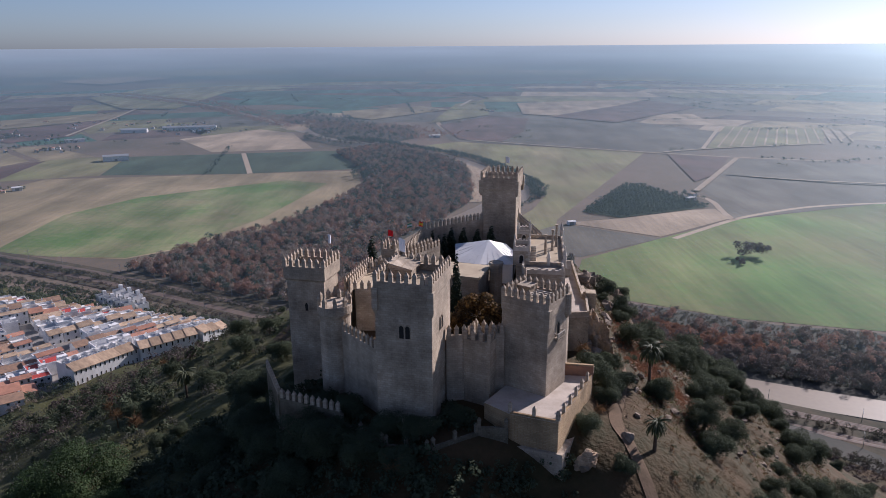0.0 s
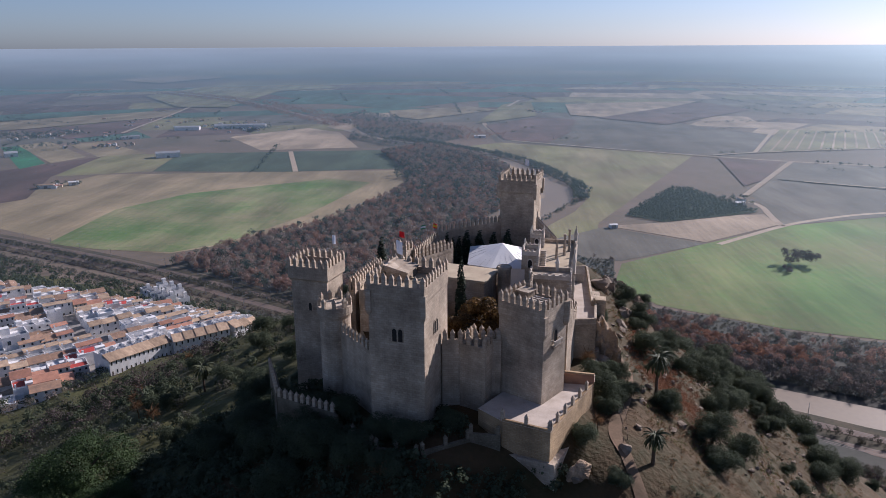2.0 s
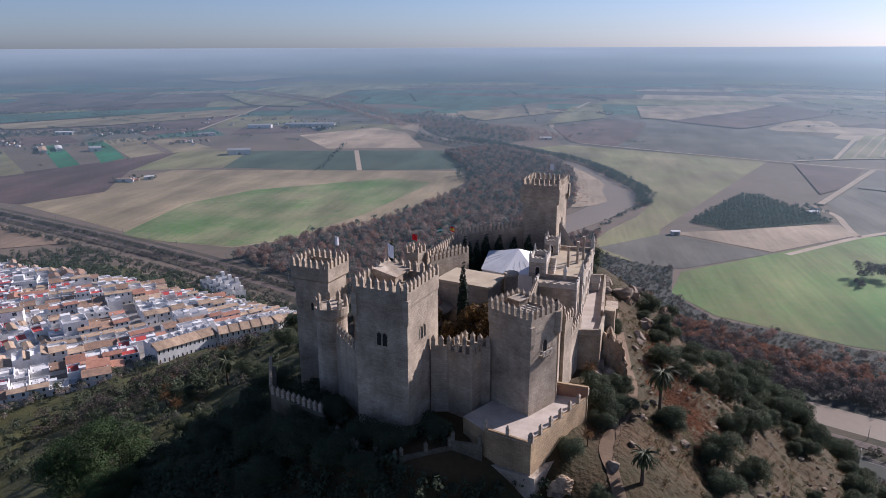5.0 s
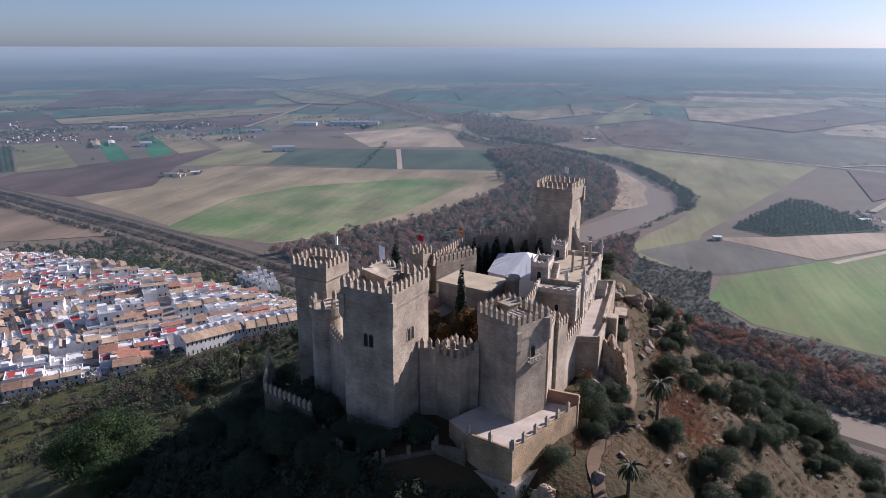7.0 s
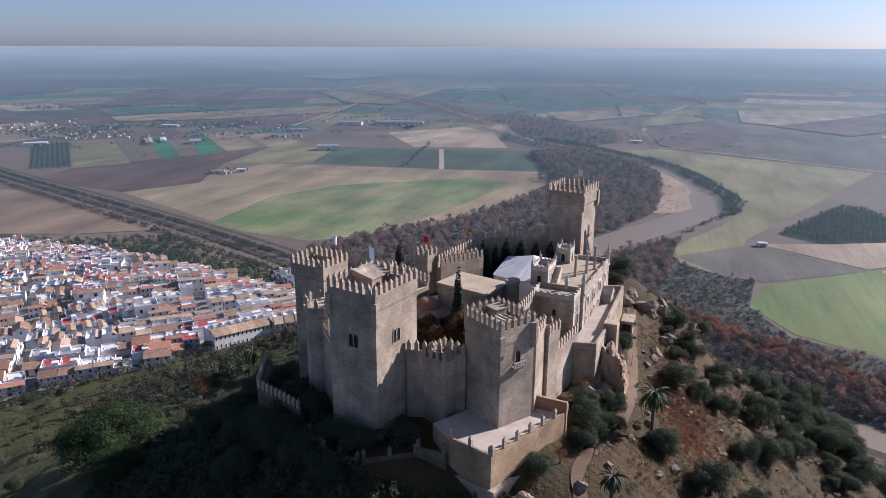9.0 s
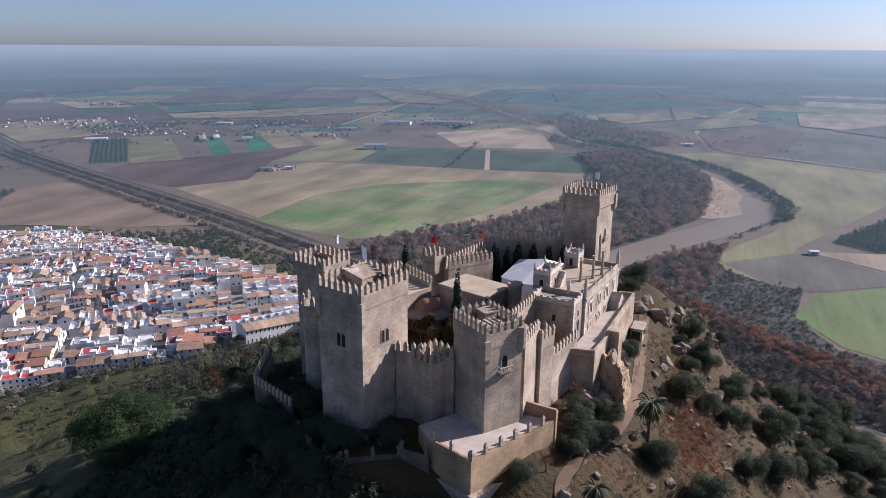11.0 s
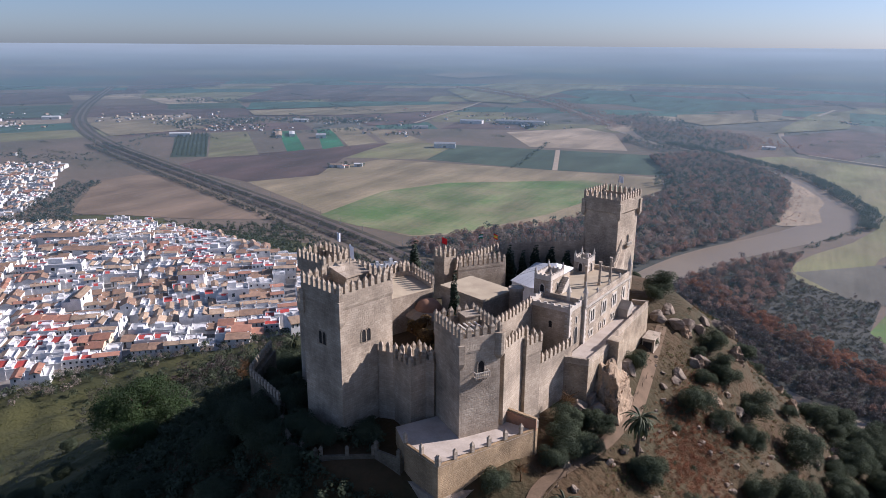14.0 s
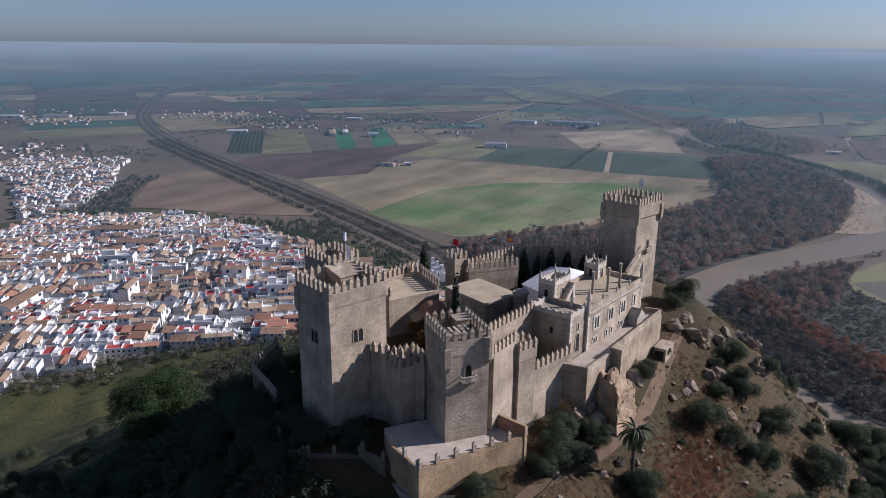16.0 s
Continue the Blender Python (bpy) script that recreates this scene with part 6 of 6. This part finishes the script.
woods("park_trees", "dark olive trees standing on the park slope", scatter([(-200, 95), (-180, 125), (-150, 130), (-110, 120), (-80, 80), (-95, 50), (-150, 85)], 9, 86, (2.0, 4.0), (3.5, 7)), LEAF, 86, 150, 0.42)
woods("park_bare_trees", "leafless brown trees standing on the park slope", scatter([(-195, 95), (-160, 140), (-125, 165), (-85, 110), (-100, 60)], 10, 87, (2.4, 4.4), (4, 8)), DARKBARK, 87, 110, 0.32)
woods("village_edge_thicket", "leafless grey thicket below the village houses", along(FRONT, 24, 5.5, 72, (1.4, 3.2), (1.8, 4.6)), GREYWOOD, 72, 80, 0.4)
woods("park_thickets", "leafless brown thickets on the park slope", scatter(PARK, 12, 42, (1.6, 3.2), (3, 5.5)), GREYSCRUB, 42, 90, 0.35)
woods("park_grass", "tufts of winter grass on the park slope", scatter([(-270, 0), (-245, 85), (-180, 135), (-115, 190), (-55, 120), (-45, 20), (-80, -60), (-200, -60)], 2.6, 43, (0.4, 0.9), (0.2, 0.5)), GRASSBLADE, 43, 14, 0.6)
rs = random.Random(31)
woods("shady_scrub", "dark bushes and ivy below the castle walls", [(x, y, rs.uniform(0.7, 2.2), rs.uniform(0.9, 3.2)) for x, y in ((rs.uniform(-75, 18), rs.uniform(-75, 10)) for _ in range(2900)) if float(ridge(x, y)[0]) > 25 or inside([(-33, -11), (-23, -17), (-14, -25), (-6, -27), (3, -23), (-4, -17), (-6, -24), (-16, -22), (-24, -10)], x, y)], LEAF, 13, 60, 0.6)


def catenary_mast(x, y, yaw):
    t = thing("catenary_mast", "slim grey railway mast with a bracket arm", "mast", pose(x, y, 0.5, 0, 0, yaw), "masts along the railway")
    bm = bmesh.new()
    prism(bm, ngon(0.2, 6), 0, 8.5, 0.7)
    part("pole", bm, METAL, t)
    bm = bmesh.new()
    box(bm, 0, 4.0, -0.08, 0.08, 7.2, 7.4)
    part("arm", bm, METAL, t)


for (x1, y1), (x2, y2) in zip(RAILWAY[3:-2], RAILWAY[4:-1]):
    L = math.hypot(x2 - x1, y2 - y1)
    for i in range(int(L / 48)):
        k = i * 48 / L
        x, y = x1 + (x2 - x1) * k, y1 + (y2 - y1) * k
        for o, f in ((-13.5, 0), (16.0, 180)):
            catenary_mast(x - (y2 - y1) / L * o, y + (x2 - x1) / L * o, math.degrees(math.atan2(y2 - y1, x2 - x1)) + 90 + f)


# ---- village ----
def window_mesh():
    bm = bmesh.new()
    box(bm, -0.5, 0.5, -0.06, 0.06, 0, 1.5)
    return mesh_of("window", bm, GLASS)


def door_mesh():
    bm = bmesh.new()
    box(bm, -0.55, 0.55, -0.05, 0.07, 0, 2.1)
    return mesh_of("door", bm, BARK)


WINDOW, DOOR = window_mesh(), door_mesh()


def gable(bm, x0, x1, y0, y1, z, rise, over=0.35):
    t = 0.18
    ym = (y0 + y1) / 2
    for s, ye in ((-1, y0 - over), (1, y1 + over)):
        ze = z - rise * over / (ym - y0)
        v = [(x0 - over, ye, ze), (x1 + over, ye, ze), (x1 + over, ym, z + rise), (x0 - over, ym, z + rise)]
        lo = [bm.verts.new(p) for p in v]
        hi = [bm.verts.new((a, b, c + t)) for a, b, c in v]
        if s > 0:
            lo, hi = lo[::-1], hi[::-1]
        bm.faces.new(hi)
        bm.faces.new(lo[::-1])
        for i in range(4):
            bm.faces.new((lo[i], lo[(i + 1) % 4], hi[(i + 1) % 4], hi[i]))


def house_kind(i, walls, roof, w, d, h, style):
    """One village house at the origin: walls, roof, windows, a door and a chimney."""
    t = thing("house", f"{'whitewashed' if walls is LIMEWASH else 'cream rendered'} village house with {'a tiled pitched roof' if style != 'terrace' else 'a flat roof terrace'}", "house", pose(0, 0, -500), "houses of the village")
    bm = bmesh.new()
    a, b = w / 2, d / 2
    if style == "gable":
        box(bm, -a, a, -b, b, -5, h)
        v = [bm.verts.new(p) for p in ((-a, -b, h), (-a, b, h), (-a, 0, h + d * 0.2), (a, -b, h), (a, b, h), (a, 0, h + d * 0.2))]
        bm.faces.new((v[0], v[2], v[1]))
        bm.faces.new((v[3], v[4], v[5]))
        part("wall", bm, walls, t)
        bm = bmesh.new()
        gable(bm, -a, a, -b, b, h, d * 0.2)
        part("roof", bm, roof, t)
    elif style == "terrace":
        box(bm, -a, a, -b, b, -5, h)
        for x0, x1, y0, y1 in ((-a, a, -b, -b + 0.25), (-a, a, b - 0.25, b), (-a, -a + 0.25, -b + 0.25, b - 0.25), (a - 0.25, a, -b + 0.25, b - 0.25)):
            box(bm, x0, x1, y0, y1, h, h + 1.0)
        box(bm, -a + 0.3, -a + 3.4, b - 3.6, b - 0.3, h, h + 2.5)
        part("wall", bm, walls, t)
        bm = bmesh.new()
        box(bm, -a + 0.25, a - 0.25, -b + 0.25, b - 3.7, h, h + 0.05)
        part("roof_terrace", bm, roof, t)
    elif style == "row":
        box(bm, -a, a, -b, b, -5, h)
        for x in (-a, a - 0.2):
            prism(bm, [(x, -1.0), (x + 0.2, -1.0), (x + 0.2, b), (x, b)], h, h + 1.1)
            box(bm, x, x + 0.2, -1.0, 1.6, h + 1.1, h + 2.0)
        box(bm, -a + 0.2, a - 0.2, -1.0, -0.7, h, h + 1.5)
        box(bm, -a + 0.2, a - 0.2, b - 0.2, b, h, h + 1.1)
        part("wall", bm, walls, t)
        bm = bmesh.new()
        v = [bm.verts.new(p) for p in ((-a, -b - 0.5, h - 0.1), (a, -b - 0.5, h - 0.1), (a, -1.0, h + 1.6), (-a, -1.0, h + 1.6), (-a, -b - 0.5, h - 0.3), (a, -b - 0.5, h - 0.3), (a, -1.0, h + 1.4), (-a, -1.0, h + 1.4))]
        for f in ((0, 1, 2, 3), (7, 6, 5, 4), (0, 4, 5, 1), (1, 5, 6, 2), (2, 6, 7, 3), (3, 7, 4, 0)):
            bm.faces.new([v[i] for i in f])
        part("roof", bm, roof, t)
    else:
        box(bm, -a, a, -b, 0.4, -5, h)
        box(bm, -a, a, 0.4, b, -5, h - 2.6)
        for x0, x1 in ((-a, -a + 0.22), (a - 0.22, a)):
            box(bm, x0, x1, 0.4, b, h - 2.6, h - 1.6)
        box(bm, -a + 0.22, a - 0.22, b - 0.22, b, h - 2.6, h - 1.6)
        part("wall", bm, walls, t)
        bm = bmesh.new()
        gable(bm, -a, a, -b, 0.4, h, 1.0, 0.3)
        part("roof", bm, roof, t)
        bm = bmesh.new()
        box(bm, -a + 0.22, a - 0.22, 0.4, b - 0.22, h - 2.6, h - 2.54)
        part("roof_terrace", bm, GREY_ROOF if i % 2 else LIMEWASH, t)
    bm = bmesh.new()
    box(bm, a - 1.5, a - 0.8, b * 0.3, b * 0.3 + 0.7, h - 1.5, h + 1.9)
    part("chimney", bm, walls, t)
    n = 3 if w > 8 else 2
    for k in range(n):
        x = -a + w * (k + 0.5) / n
        part("window", WINDOW, None, t, m=pose(x, -b, h - 2.0))
        if k == 0:
            part("door", DOOR, None, t, m=pose(x, -b, 0))
        else:
            part("window", WINDOW, None, t, m=pose(x, -b, 0.9))
    part("window", WINDOW, None, t, m=pose(a, 0 if style == "gable" else -b / 2, h - 2.1, 0, 0, 90))
    return t


KINDS = []
for i, (wl, rf, w, d, h, st) in enumerate(((LIMEWASH, TILE, 9, 9, 6.2, "gable"), (LIMEWASH, TILE, 8, 11, 6.0, "mixed"), (LIMEWASH, RED_FLOOR, 8.5, 10, 6.3, "terrace"), (LIMEWASH, TILE_BROWN, 11, 8, 4.2, "gable"),
                                           (LIMEWASH, GREY_ROOF, 8, 10, 6.6, "terrace"), (CREAM, TILE_RED, 9, 9, 6.4, "gable"), (LIMEWASH, TILE_RED, 9, 10, 6.2, "mixed"), (LIMEWASH, LIMEWASH, 8, 11, 3.6, "terrace"),
                                           (LIMEWASH, TILE_BROWN, 12, 9.5, 6.5, "gable"), (LIMEWASH, TILE, 7.5, 10, 8.6, "mixed"), (LIMEWASH, TILE, 8, 12, 6.6, "row"))):
    KINDS.append(house_kind(i, wl, rf, w, d, h, st))

rv = random.Random(8)
ROW = [(-178, 165), (-160, 193), (-128, 213), (-120, 226)]
plots = []
QUARTER = [(-1240, 500), (-1190, 600), (-1060, 665), (-1020, 610), (-860, 485), (-775, 372), (-790, 325), (-990, 420)]
TURN = radians(38)
KIND_W, KIND_D = (9, 8, 8.5, 11, 8, 9, 9, 8, 12, 7.5, 8), (9, 11, 10, 8, 10, 9, 10, 11, 9.5, 10, 12)
for i in range(-80, 175):
    for j in range(-75, 110):
        bend = 16 * math.sin(i * 0.045 + j * 0.06) + 5 * math.sin(i * 0.16 + j * 0.5)
        slope = (16 * 0.045 * math.cos(i * 0.045 + j * 0.06) + 5 * 0.16 * math.cos(i * 0.16 + j * 0.5)) / 8.0
        u, v = i * 8.0, j * 10.2 + (j // 2) * 4.0 + bend
        x, y = -330 + u * math.cos(TURN) - v * math.sin(TURN), 190 + u * math.sin(TURN) + v * math.cos(TURN)
        in_quarter = x < -740 and inside(QUARTER, x, y)
        if not (in_quarter or inside(VILLAGE, x, y)) or near_line(ROW, x, y) < 13 or (i + j // 4) % 12 == 0 and rv.random() < 0.8 or rv.random() < (0.3 if in_quarter else 0.05):
            continue
        k = random.Random((i // 2) * 997 + j * 31).choice((0, 1, 1, 10, 10, 2, 4, 4, 7, 9, 9, 6, 6, 5, 3, 8, 2, 2, 7, 10, 8, 3))
        yaw = math.degrees(TURN + math.atan(slope)) + (180 if j % 2 else 0) + rv.uniform(-2, 2)
        wide, deep = 8.0 * rv.choice((1.03, 1.03, 1.03, 0.9, 1.5)), 10.2 * rv.uniform(0.88, 1.04)
        if math.sin((i // 8) * 2.3 + (j // 6) * 4.1) > (-0.2 if x < -330 else 0.75):
            yaw, wide, deep = yaw + 90, 11.0, 8.1
        plots.append((math.hypot(x + 110, y - 60), k, pose(x, y, hz(x, y) - 0.2, 0, 0, yaw) @ Matrix.Diagonal((wide / KIND_W[k], deep / KIND_D[k], rv.uniform(0.68, 1.0), 1))))
plots.sort(key=lambda p: p[0])
for _, k, m in plots[:285]:
    copy_thing(KINDS[k], m)
far_houses = [(k, m) for _, k, m in plots[285:]]

# terraced rows beside the hillside park
for (ax, ay), (bx, by), n in (((-171, 160), (-153, 187), 7), ((-151, 185), (-128, 201), 5), ((-126, 202), (-117, 216), 3)):
    a = math.degrees(math.atan2(by - ay, bx - ax))
    L = math.hypot(bx - ax, by - ay) / n
    nx, ny = -math.sin(radians(a)), math.cos(radians(a))
    for i in range(n):
        k = (i + 0.5) / n
        x, y = ax + (bx - ax) * k + nx * 6.6, ay + (by - ay) * k + ny * 6.6
        copy_thing(KINDS[10], pose(x, y, hz(ax, ay) * (1 - k) + hz(bx, by) * k - 0.5, 0, 0, a) @ Matrix.Diagonal((L / 8.0, 1.2, 1.2, 1)))
# larger white blocks among the houses
for x, y, yaw, sx, sy, sz, k in ((-420, 205, 40, 3.2, 1.2, 1.5, 4), (-330, 150, 125, 2.6, 1.1, 1.4, 9), (-300, 215, 35, 2.2, 1.1, 1.4, 9), (-470, 260, 30, 3.0, 1.1, 1.2, 8), (-380, 110, 120, 3.0, 1.2, 1.3, 8), (-245, 200, 45, 1.6, 1.2, 1.5, 4), (-560, 300, 35, 3.6, 1.2, 1.3, 8), (-350, 290, 30, 2.0, 1.3, 1.4, 4)):
    copy_thing(KINDS[k], pose(x, y, hz(x, y) - 0.3, 0, 0, yaw) @ Matrix.Diagonal((sx, sy, sz, 1)))
# white stepped block by the railway
for i in range(7):
    for j in range(2):
        x, y = -276 + 5.4 * i + 7 * j, 404 - 4.6 * i + 8 * j
        copy_thing(KINDS[7 if (i + j) % 2 else 4], pose(x, y, hz(x, y) - 0.3, 0, 0, -42) @ Matrix.Diagonal((0.75, 0.8, 1.9 if j else 1.3, 1)))

# farther quarter and farms on the plain
garden = []
for cx, cy, n, spread in ((-1330, 620, 40, 110), (-1260, 1180, 16, 70), (-1180, 1260, 18, 90), (-1400, 1330, 26, 140), (-1600, 1260, 30, 160), (-1050, 1500, 22, 120), (-800, 1330, 10, 60), (-900, 1800, 14, 160), (-700, 1750, 12, 120), (-1800, 950, 30, 140), (-2000, 1100, 24, 160), (-655, 890, 4, 16), (-600, 1650, 8, 60), (-350, 1850, 5, 50), (150, 2150, 6, 40)):
    for i in range(n):
        x, y = cx + rv.gauss(0, spread * 0.6), cy + rv.gauss(0, spread * 0.45)
        if near_line(RAILWAY[:8], x, y) < 30:
            continue
        far_houses.append((rv.choice((0, 3, 3, 5, 5, 7, 8, 6)), pose(x, y, hz(x, y) - 0.2, 0, 0, rv.choice((20, 110)) + rv.uniform(-6, 6)) @ Matrix.Diagonal((rv.uniform(0.6, 1.2), rv.uniform(0.6, 1.0), rv.uniform(0.45, 0.8), 1))))
        if rv.random() < 0.9:
            garden.append((x + rv.uniform(-14, 14), y + rv.uniform(-12, 12), rv.uniform(2.5, 5), rv.uniform(4, 8)))


def joined_houses():
    """All the houses too far off to tell apart, as one mesh."""
    mats, verts, faces, slots, base = [], [], [], [], 0
    cache = {}
    for k, m in far_houses:
        for o in KINDS[k].children:
            if o.data.name not in cache:
                co = np.zeros(len(o.data.vertices) * 3)
                o.data.vertices.foreach_get("co", co)
                cache[o.data.name] = (co.reshape(-1, 3), [tuple(p.vertices) for p in o.data.polygons])
            co, fs = cache[o.data.name]
            mm = np.array(m @ o.matrix_basis)
            if o.data.materials[0] not in mats:
                mats.append(o.data.materials[0])
            slot = mats.index(o.data.materials[0])
            verts.append(co @ mm[:3, :3].T + mm[:3, 3])
            faces += [tuple(base + i for i in f) for f in fs]
            slots += [slot] * len(fs)
            base += len(co)
    me = raw("far_houses", np.vstack(verts), faces, mats[0])
    for x in mats[1:]:
        me.materials.append(x)
    me.polygons.foreach_set("material_index", slots)
    return tagged(new("far_houses", me), "densely packed whitewashed houses of the farther village", "houses", kind="stuff")


joined_houses()
woods("garden_trees", "dark garden trees among distant houses", garden * 2 + [(x + 11, y + 7, r * 0.8, h) for x, y, r, h in garden], LEAF, 51, 24, 0.9)
for k in KINDS:
    for o in (*k.children_recursive, k):
        bpy.data.objects.remove(o)


def shed(x, y, yaw, w, d, h, roof):
    t = thing("warehouse", "large pale farm warehouse with a low metal roof", "warehouse", pose(x, y, 0.2, 0, 0, yaw), "farm warehouses")
    bm = bmesh.new()
    box(bm, -w / 2, w / 2, -d / 2, d / 2, 0, h)
    part("wall", bm, LIMEWASH, t)
    bm = bmesh.new()
    gable(bm, -w / 2, w / 2, -d / 2, d / 2, h, d * 0.1, 0.5)
    part("roof", bm, roof, t)
    bm = bmesh.new()
    box(bm, -2.5, 2.5, -d / 2 - 0.12, -d / 2 + 0.1, 0, 4)
    part("door", bm, METAL, t)


for x, y, yaw, w, d, h, rf in ((-610, 1190, 25, 44, 22, 9, GREY_ROOF), (-925, 1190, 40, 22, 26, 7, GREY_ROOF), (-1215, 1050, 40, 44, 16, 7, LIMEWASH), (-640, 1690, 12, 130, 26, 8, GREY_ROOF), (-760, 1640, 12, 60, 24, 8, GREY_ROOF), (-660, 880, 20, 22, 10, 5, TILE), (-1030, 1170, 130, 80, 14, 5, TILE), (-1012, 1195, 130, 60, 12, 5, LIMEWASH), (-1180, 1440, 20, 40, 16, 6, LIMEWASH), (-820, 1460, 35, 40, 16, 6, GREY_ROOF),
                               (-632, 905, 30, 14, 9, 5, LIMEWASH), (150, 672, 10, 9, 6, 4, LIMEWASH), (334, 800, 20, 14, 8, 4, LIMEWASH), (346, 826, 100, 12, 7, 4, TILE), (-1960, 930, 40, 50, 20, 7, LIMEWASH), (-1800, 1140, 40, 44, 20, 7, LIMEWASH), (-1880, 1010, 40, 70, 22, 7, GREY_ROOF), (-15, 1500, 5, 26, 12, 5, LIMEWASH)):
    shed(x, y, yaw, w, d, h, rf)


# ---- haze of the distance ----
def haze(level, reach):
    """A thin level sheet painted as winter haze over the far plain: its opacity and pale tone grow with distance, so
    the farthest land pales.
    """
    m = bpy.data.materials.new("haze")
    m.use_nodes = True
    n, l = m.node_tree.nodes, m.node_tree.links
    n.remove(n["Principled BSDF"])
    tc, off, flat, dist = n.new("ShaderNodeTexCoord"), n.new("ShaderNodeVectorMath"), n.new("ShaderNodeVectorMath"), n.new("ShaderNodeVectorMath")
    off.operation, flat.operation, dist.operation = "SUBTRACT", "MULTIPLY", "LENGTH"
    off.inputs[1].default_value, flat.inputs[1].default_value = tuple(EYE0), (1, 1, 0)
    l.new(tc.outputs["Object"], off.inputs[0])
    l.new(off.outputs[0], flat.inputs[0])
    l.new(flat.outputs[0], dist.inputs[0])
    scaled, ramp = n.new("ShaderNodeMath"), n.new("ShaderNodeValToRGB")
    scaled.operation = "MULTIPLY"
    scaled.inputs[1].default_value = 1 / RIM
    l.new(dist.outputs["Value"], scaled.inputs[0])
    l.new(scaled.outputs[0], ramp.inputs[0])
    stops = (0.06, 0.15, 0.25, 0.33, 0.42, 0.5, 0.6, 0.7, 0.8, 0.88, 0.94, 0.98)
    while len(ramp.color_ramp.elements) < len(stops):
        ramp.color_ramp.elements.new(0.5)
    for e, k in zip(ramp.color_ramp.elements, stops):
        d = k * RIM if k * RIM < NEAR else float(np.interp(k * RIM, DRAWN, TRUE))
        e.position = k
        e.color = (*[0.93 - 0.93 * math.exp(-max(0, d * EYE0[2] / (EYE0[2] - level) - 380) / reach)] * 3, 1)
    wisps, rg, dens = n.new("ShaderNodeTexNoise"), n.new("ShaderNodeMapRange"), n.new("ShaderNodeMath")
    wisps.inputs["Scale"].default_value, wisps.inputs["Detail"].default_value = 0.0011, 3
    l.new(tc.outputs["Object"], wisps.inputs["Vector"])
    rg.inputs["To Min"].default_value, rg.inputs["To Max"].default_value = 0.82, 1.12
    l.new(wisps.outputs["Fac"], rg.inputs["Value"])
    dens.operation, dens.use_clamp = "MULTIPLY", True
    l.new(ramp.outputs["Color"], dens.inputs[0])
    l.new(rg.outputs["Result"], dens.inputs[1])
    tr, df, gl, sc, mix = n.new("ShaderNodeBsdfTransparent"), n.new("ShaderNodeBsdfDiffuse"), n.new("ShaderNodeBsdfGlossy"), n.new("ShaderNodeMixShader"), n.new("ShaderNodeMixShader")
    # Haze is put in as colour: bluish nearer, paler towards the rim.
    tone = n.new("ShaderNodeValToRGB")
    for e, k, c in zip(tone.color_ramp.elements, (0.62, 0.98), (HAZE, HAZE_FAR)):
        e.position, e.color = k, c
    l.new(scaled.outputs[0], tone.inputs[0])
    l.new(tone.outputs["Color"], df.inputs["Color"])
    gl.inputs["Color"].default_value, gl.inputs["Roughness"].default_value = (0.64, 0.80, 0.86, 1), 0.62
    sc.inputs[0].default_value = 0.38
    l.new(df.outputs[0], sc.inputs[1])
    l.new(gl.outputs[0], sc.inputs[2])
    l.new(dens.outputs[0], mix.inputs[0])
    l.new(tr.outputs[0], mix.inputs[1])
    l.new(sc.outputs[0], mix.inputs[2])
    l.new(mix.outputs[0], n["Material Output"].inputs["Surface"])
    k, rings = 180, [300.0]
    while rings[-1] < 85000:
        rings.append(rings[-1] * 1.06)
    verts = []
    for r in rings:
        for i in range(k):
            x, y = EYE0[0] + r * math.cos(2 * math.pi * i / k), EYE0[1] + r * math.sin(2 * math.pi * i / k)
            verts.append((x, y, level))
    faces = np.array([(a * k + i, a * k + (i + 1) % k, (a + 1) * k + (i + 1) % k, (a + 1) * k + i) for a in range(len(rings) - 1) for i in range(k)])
    return tagged(new("haze", raw("haze", squeeze(verts), faces, m, True)), "sheet coloured as thin bluish winter haze over the far plain", "haze", kind="structure")


# Colours painted as haze, for the middle distance and for the rim.
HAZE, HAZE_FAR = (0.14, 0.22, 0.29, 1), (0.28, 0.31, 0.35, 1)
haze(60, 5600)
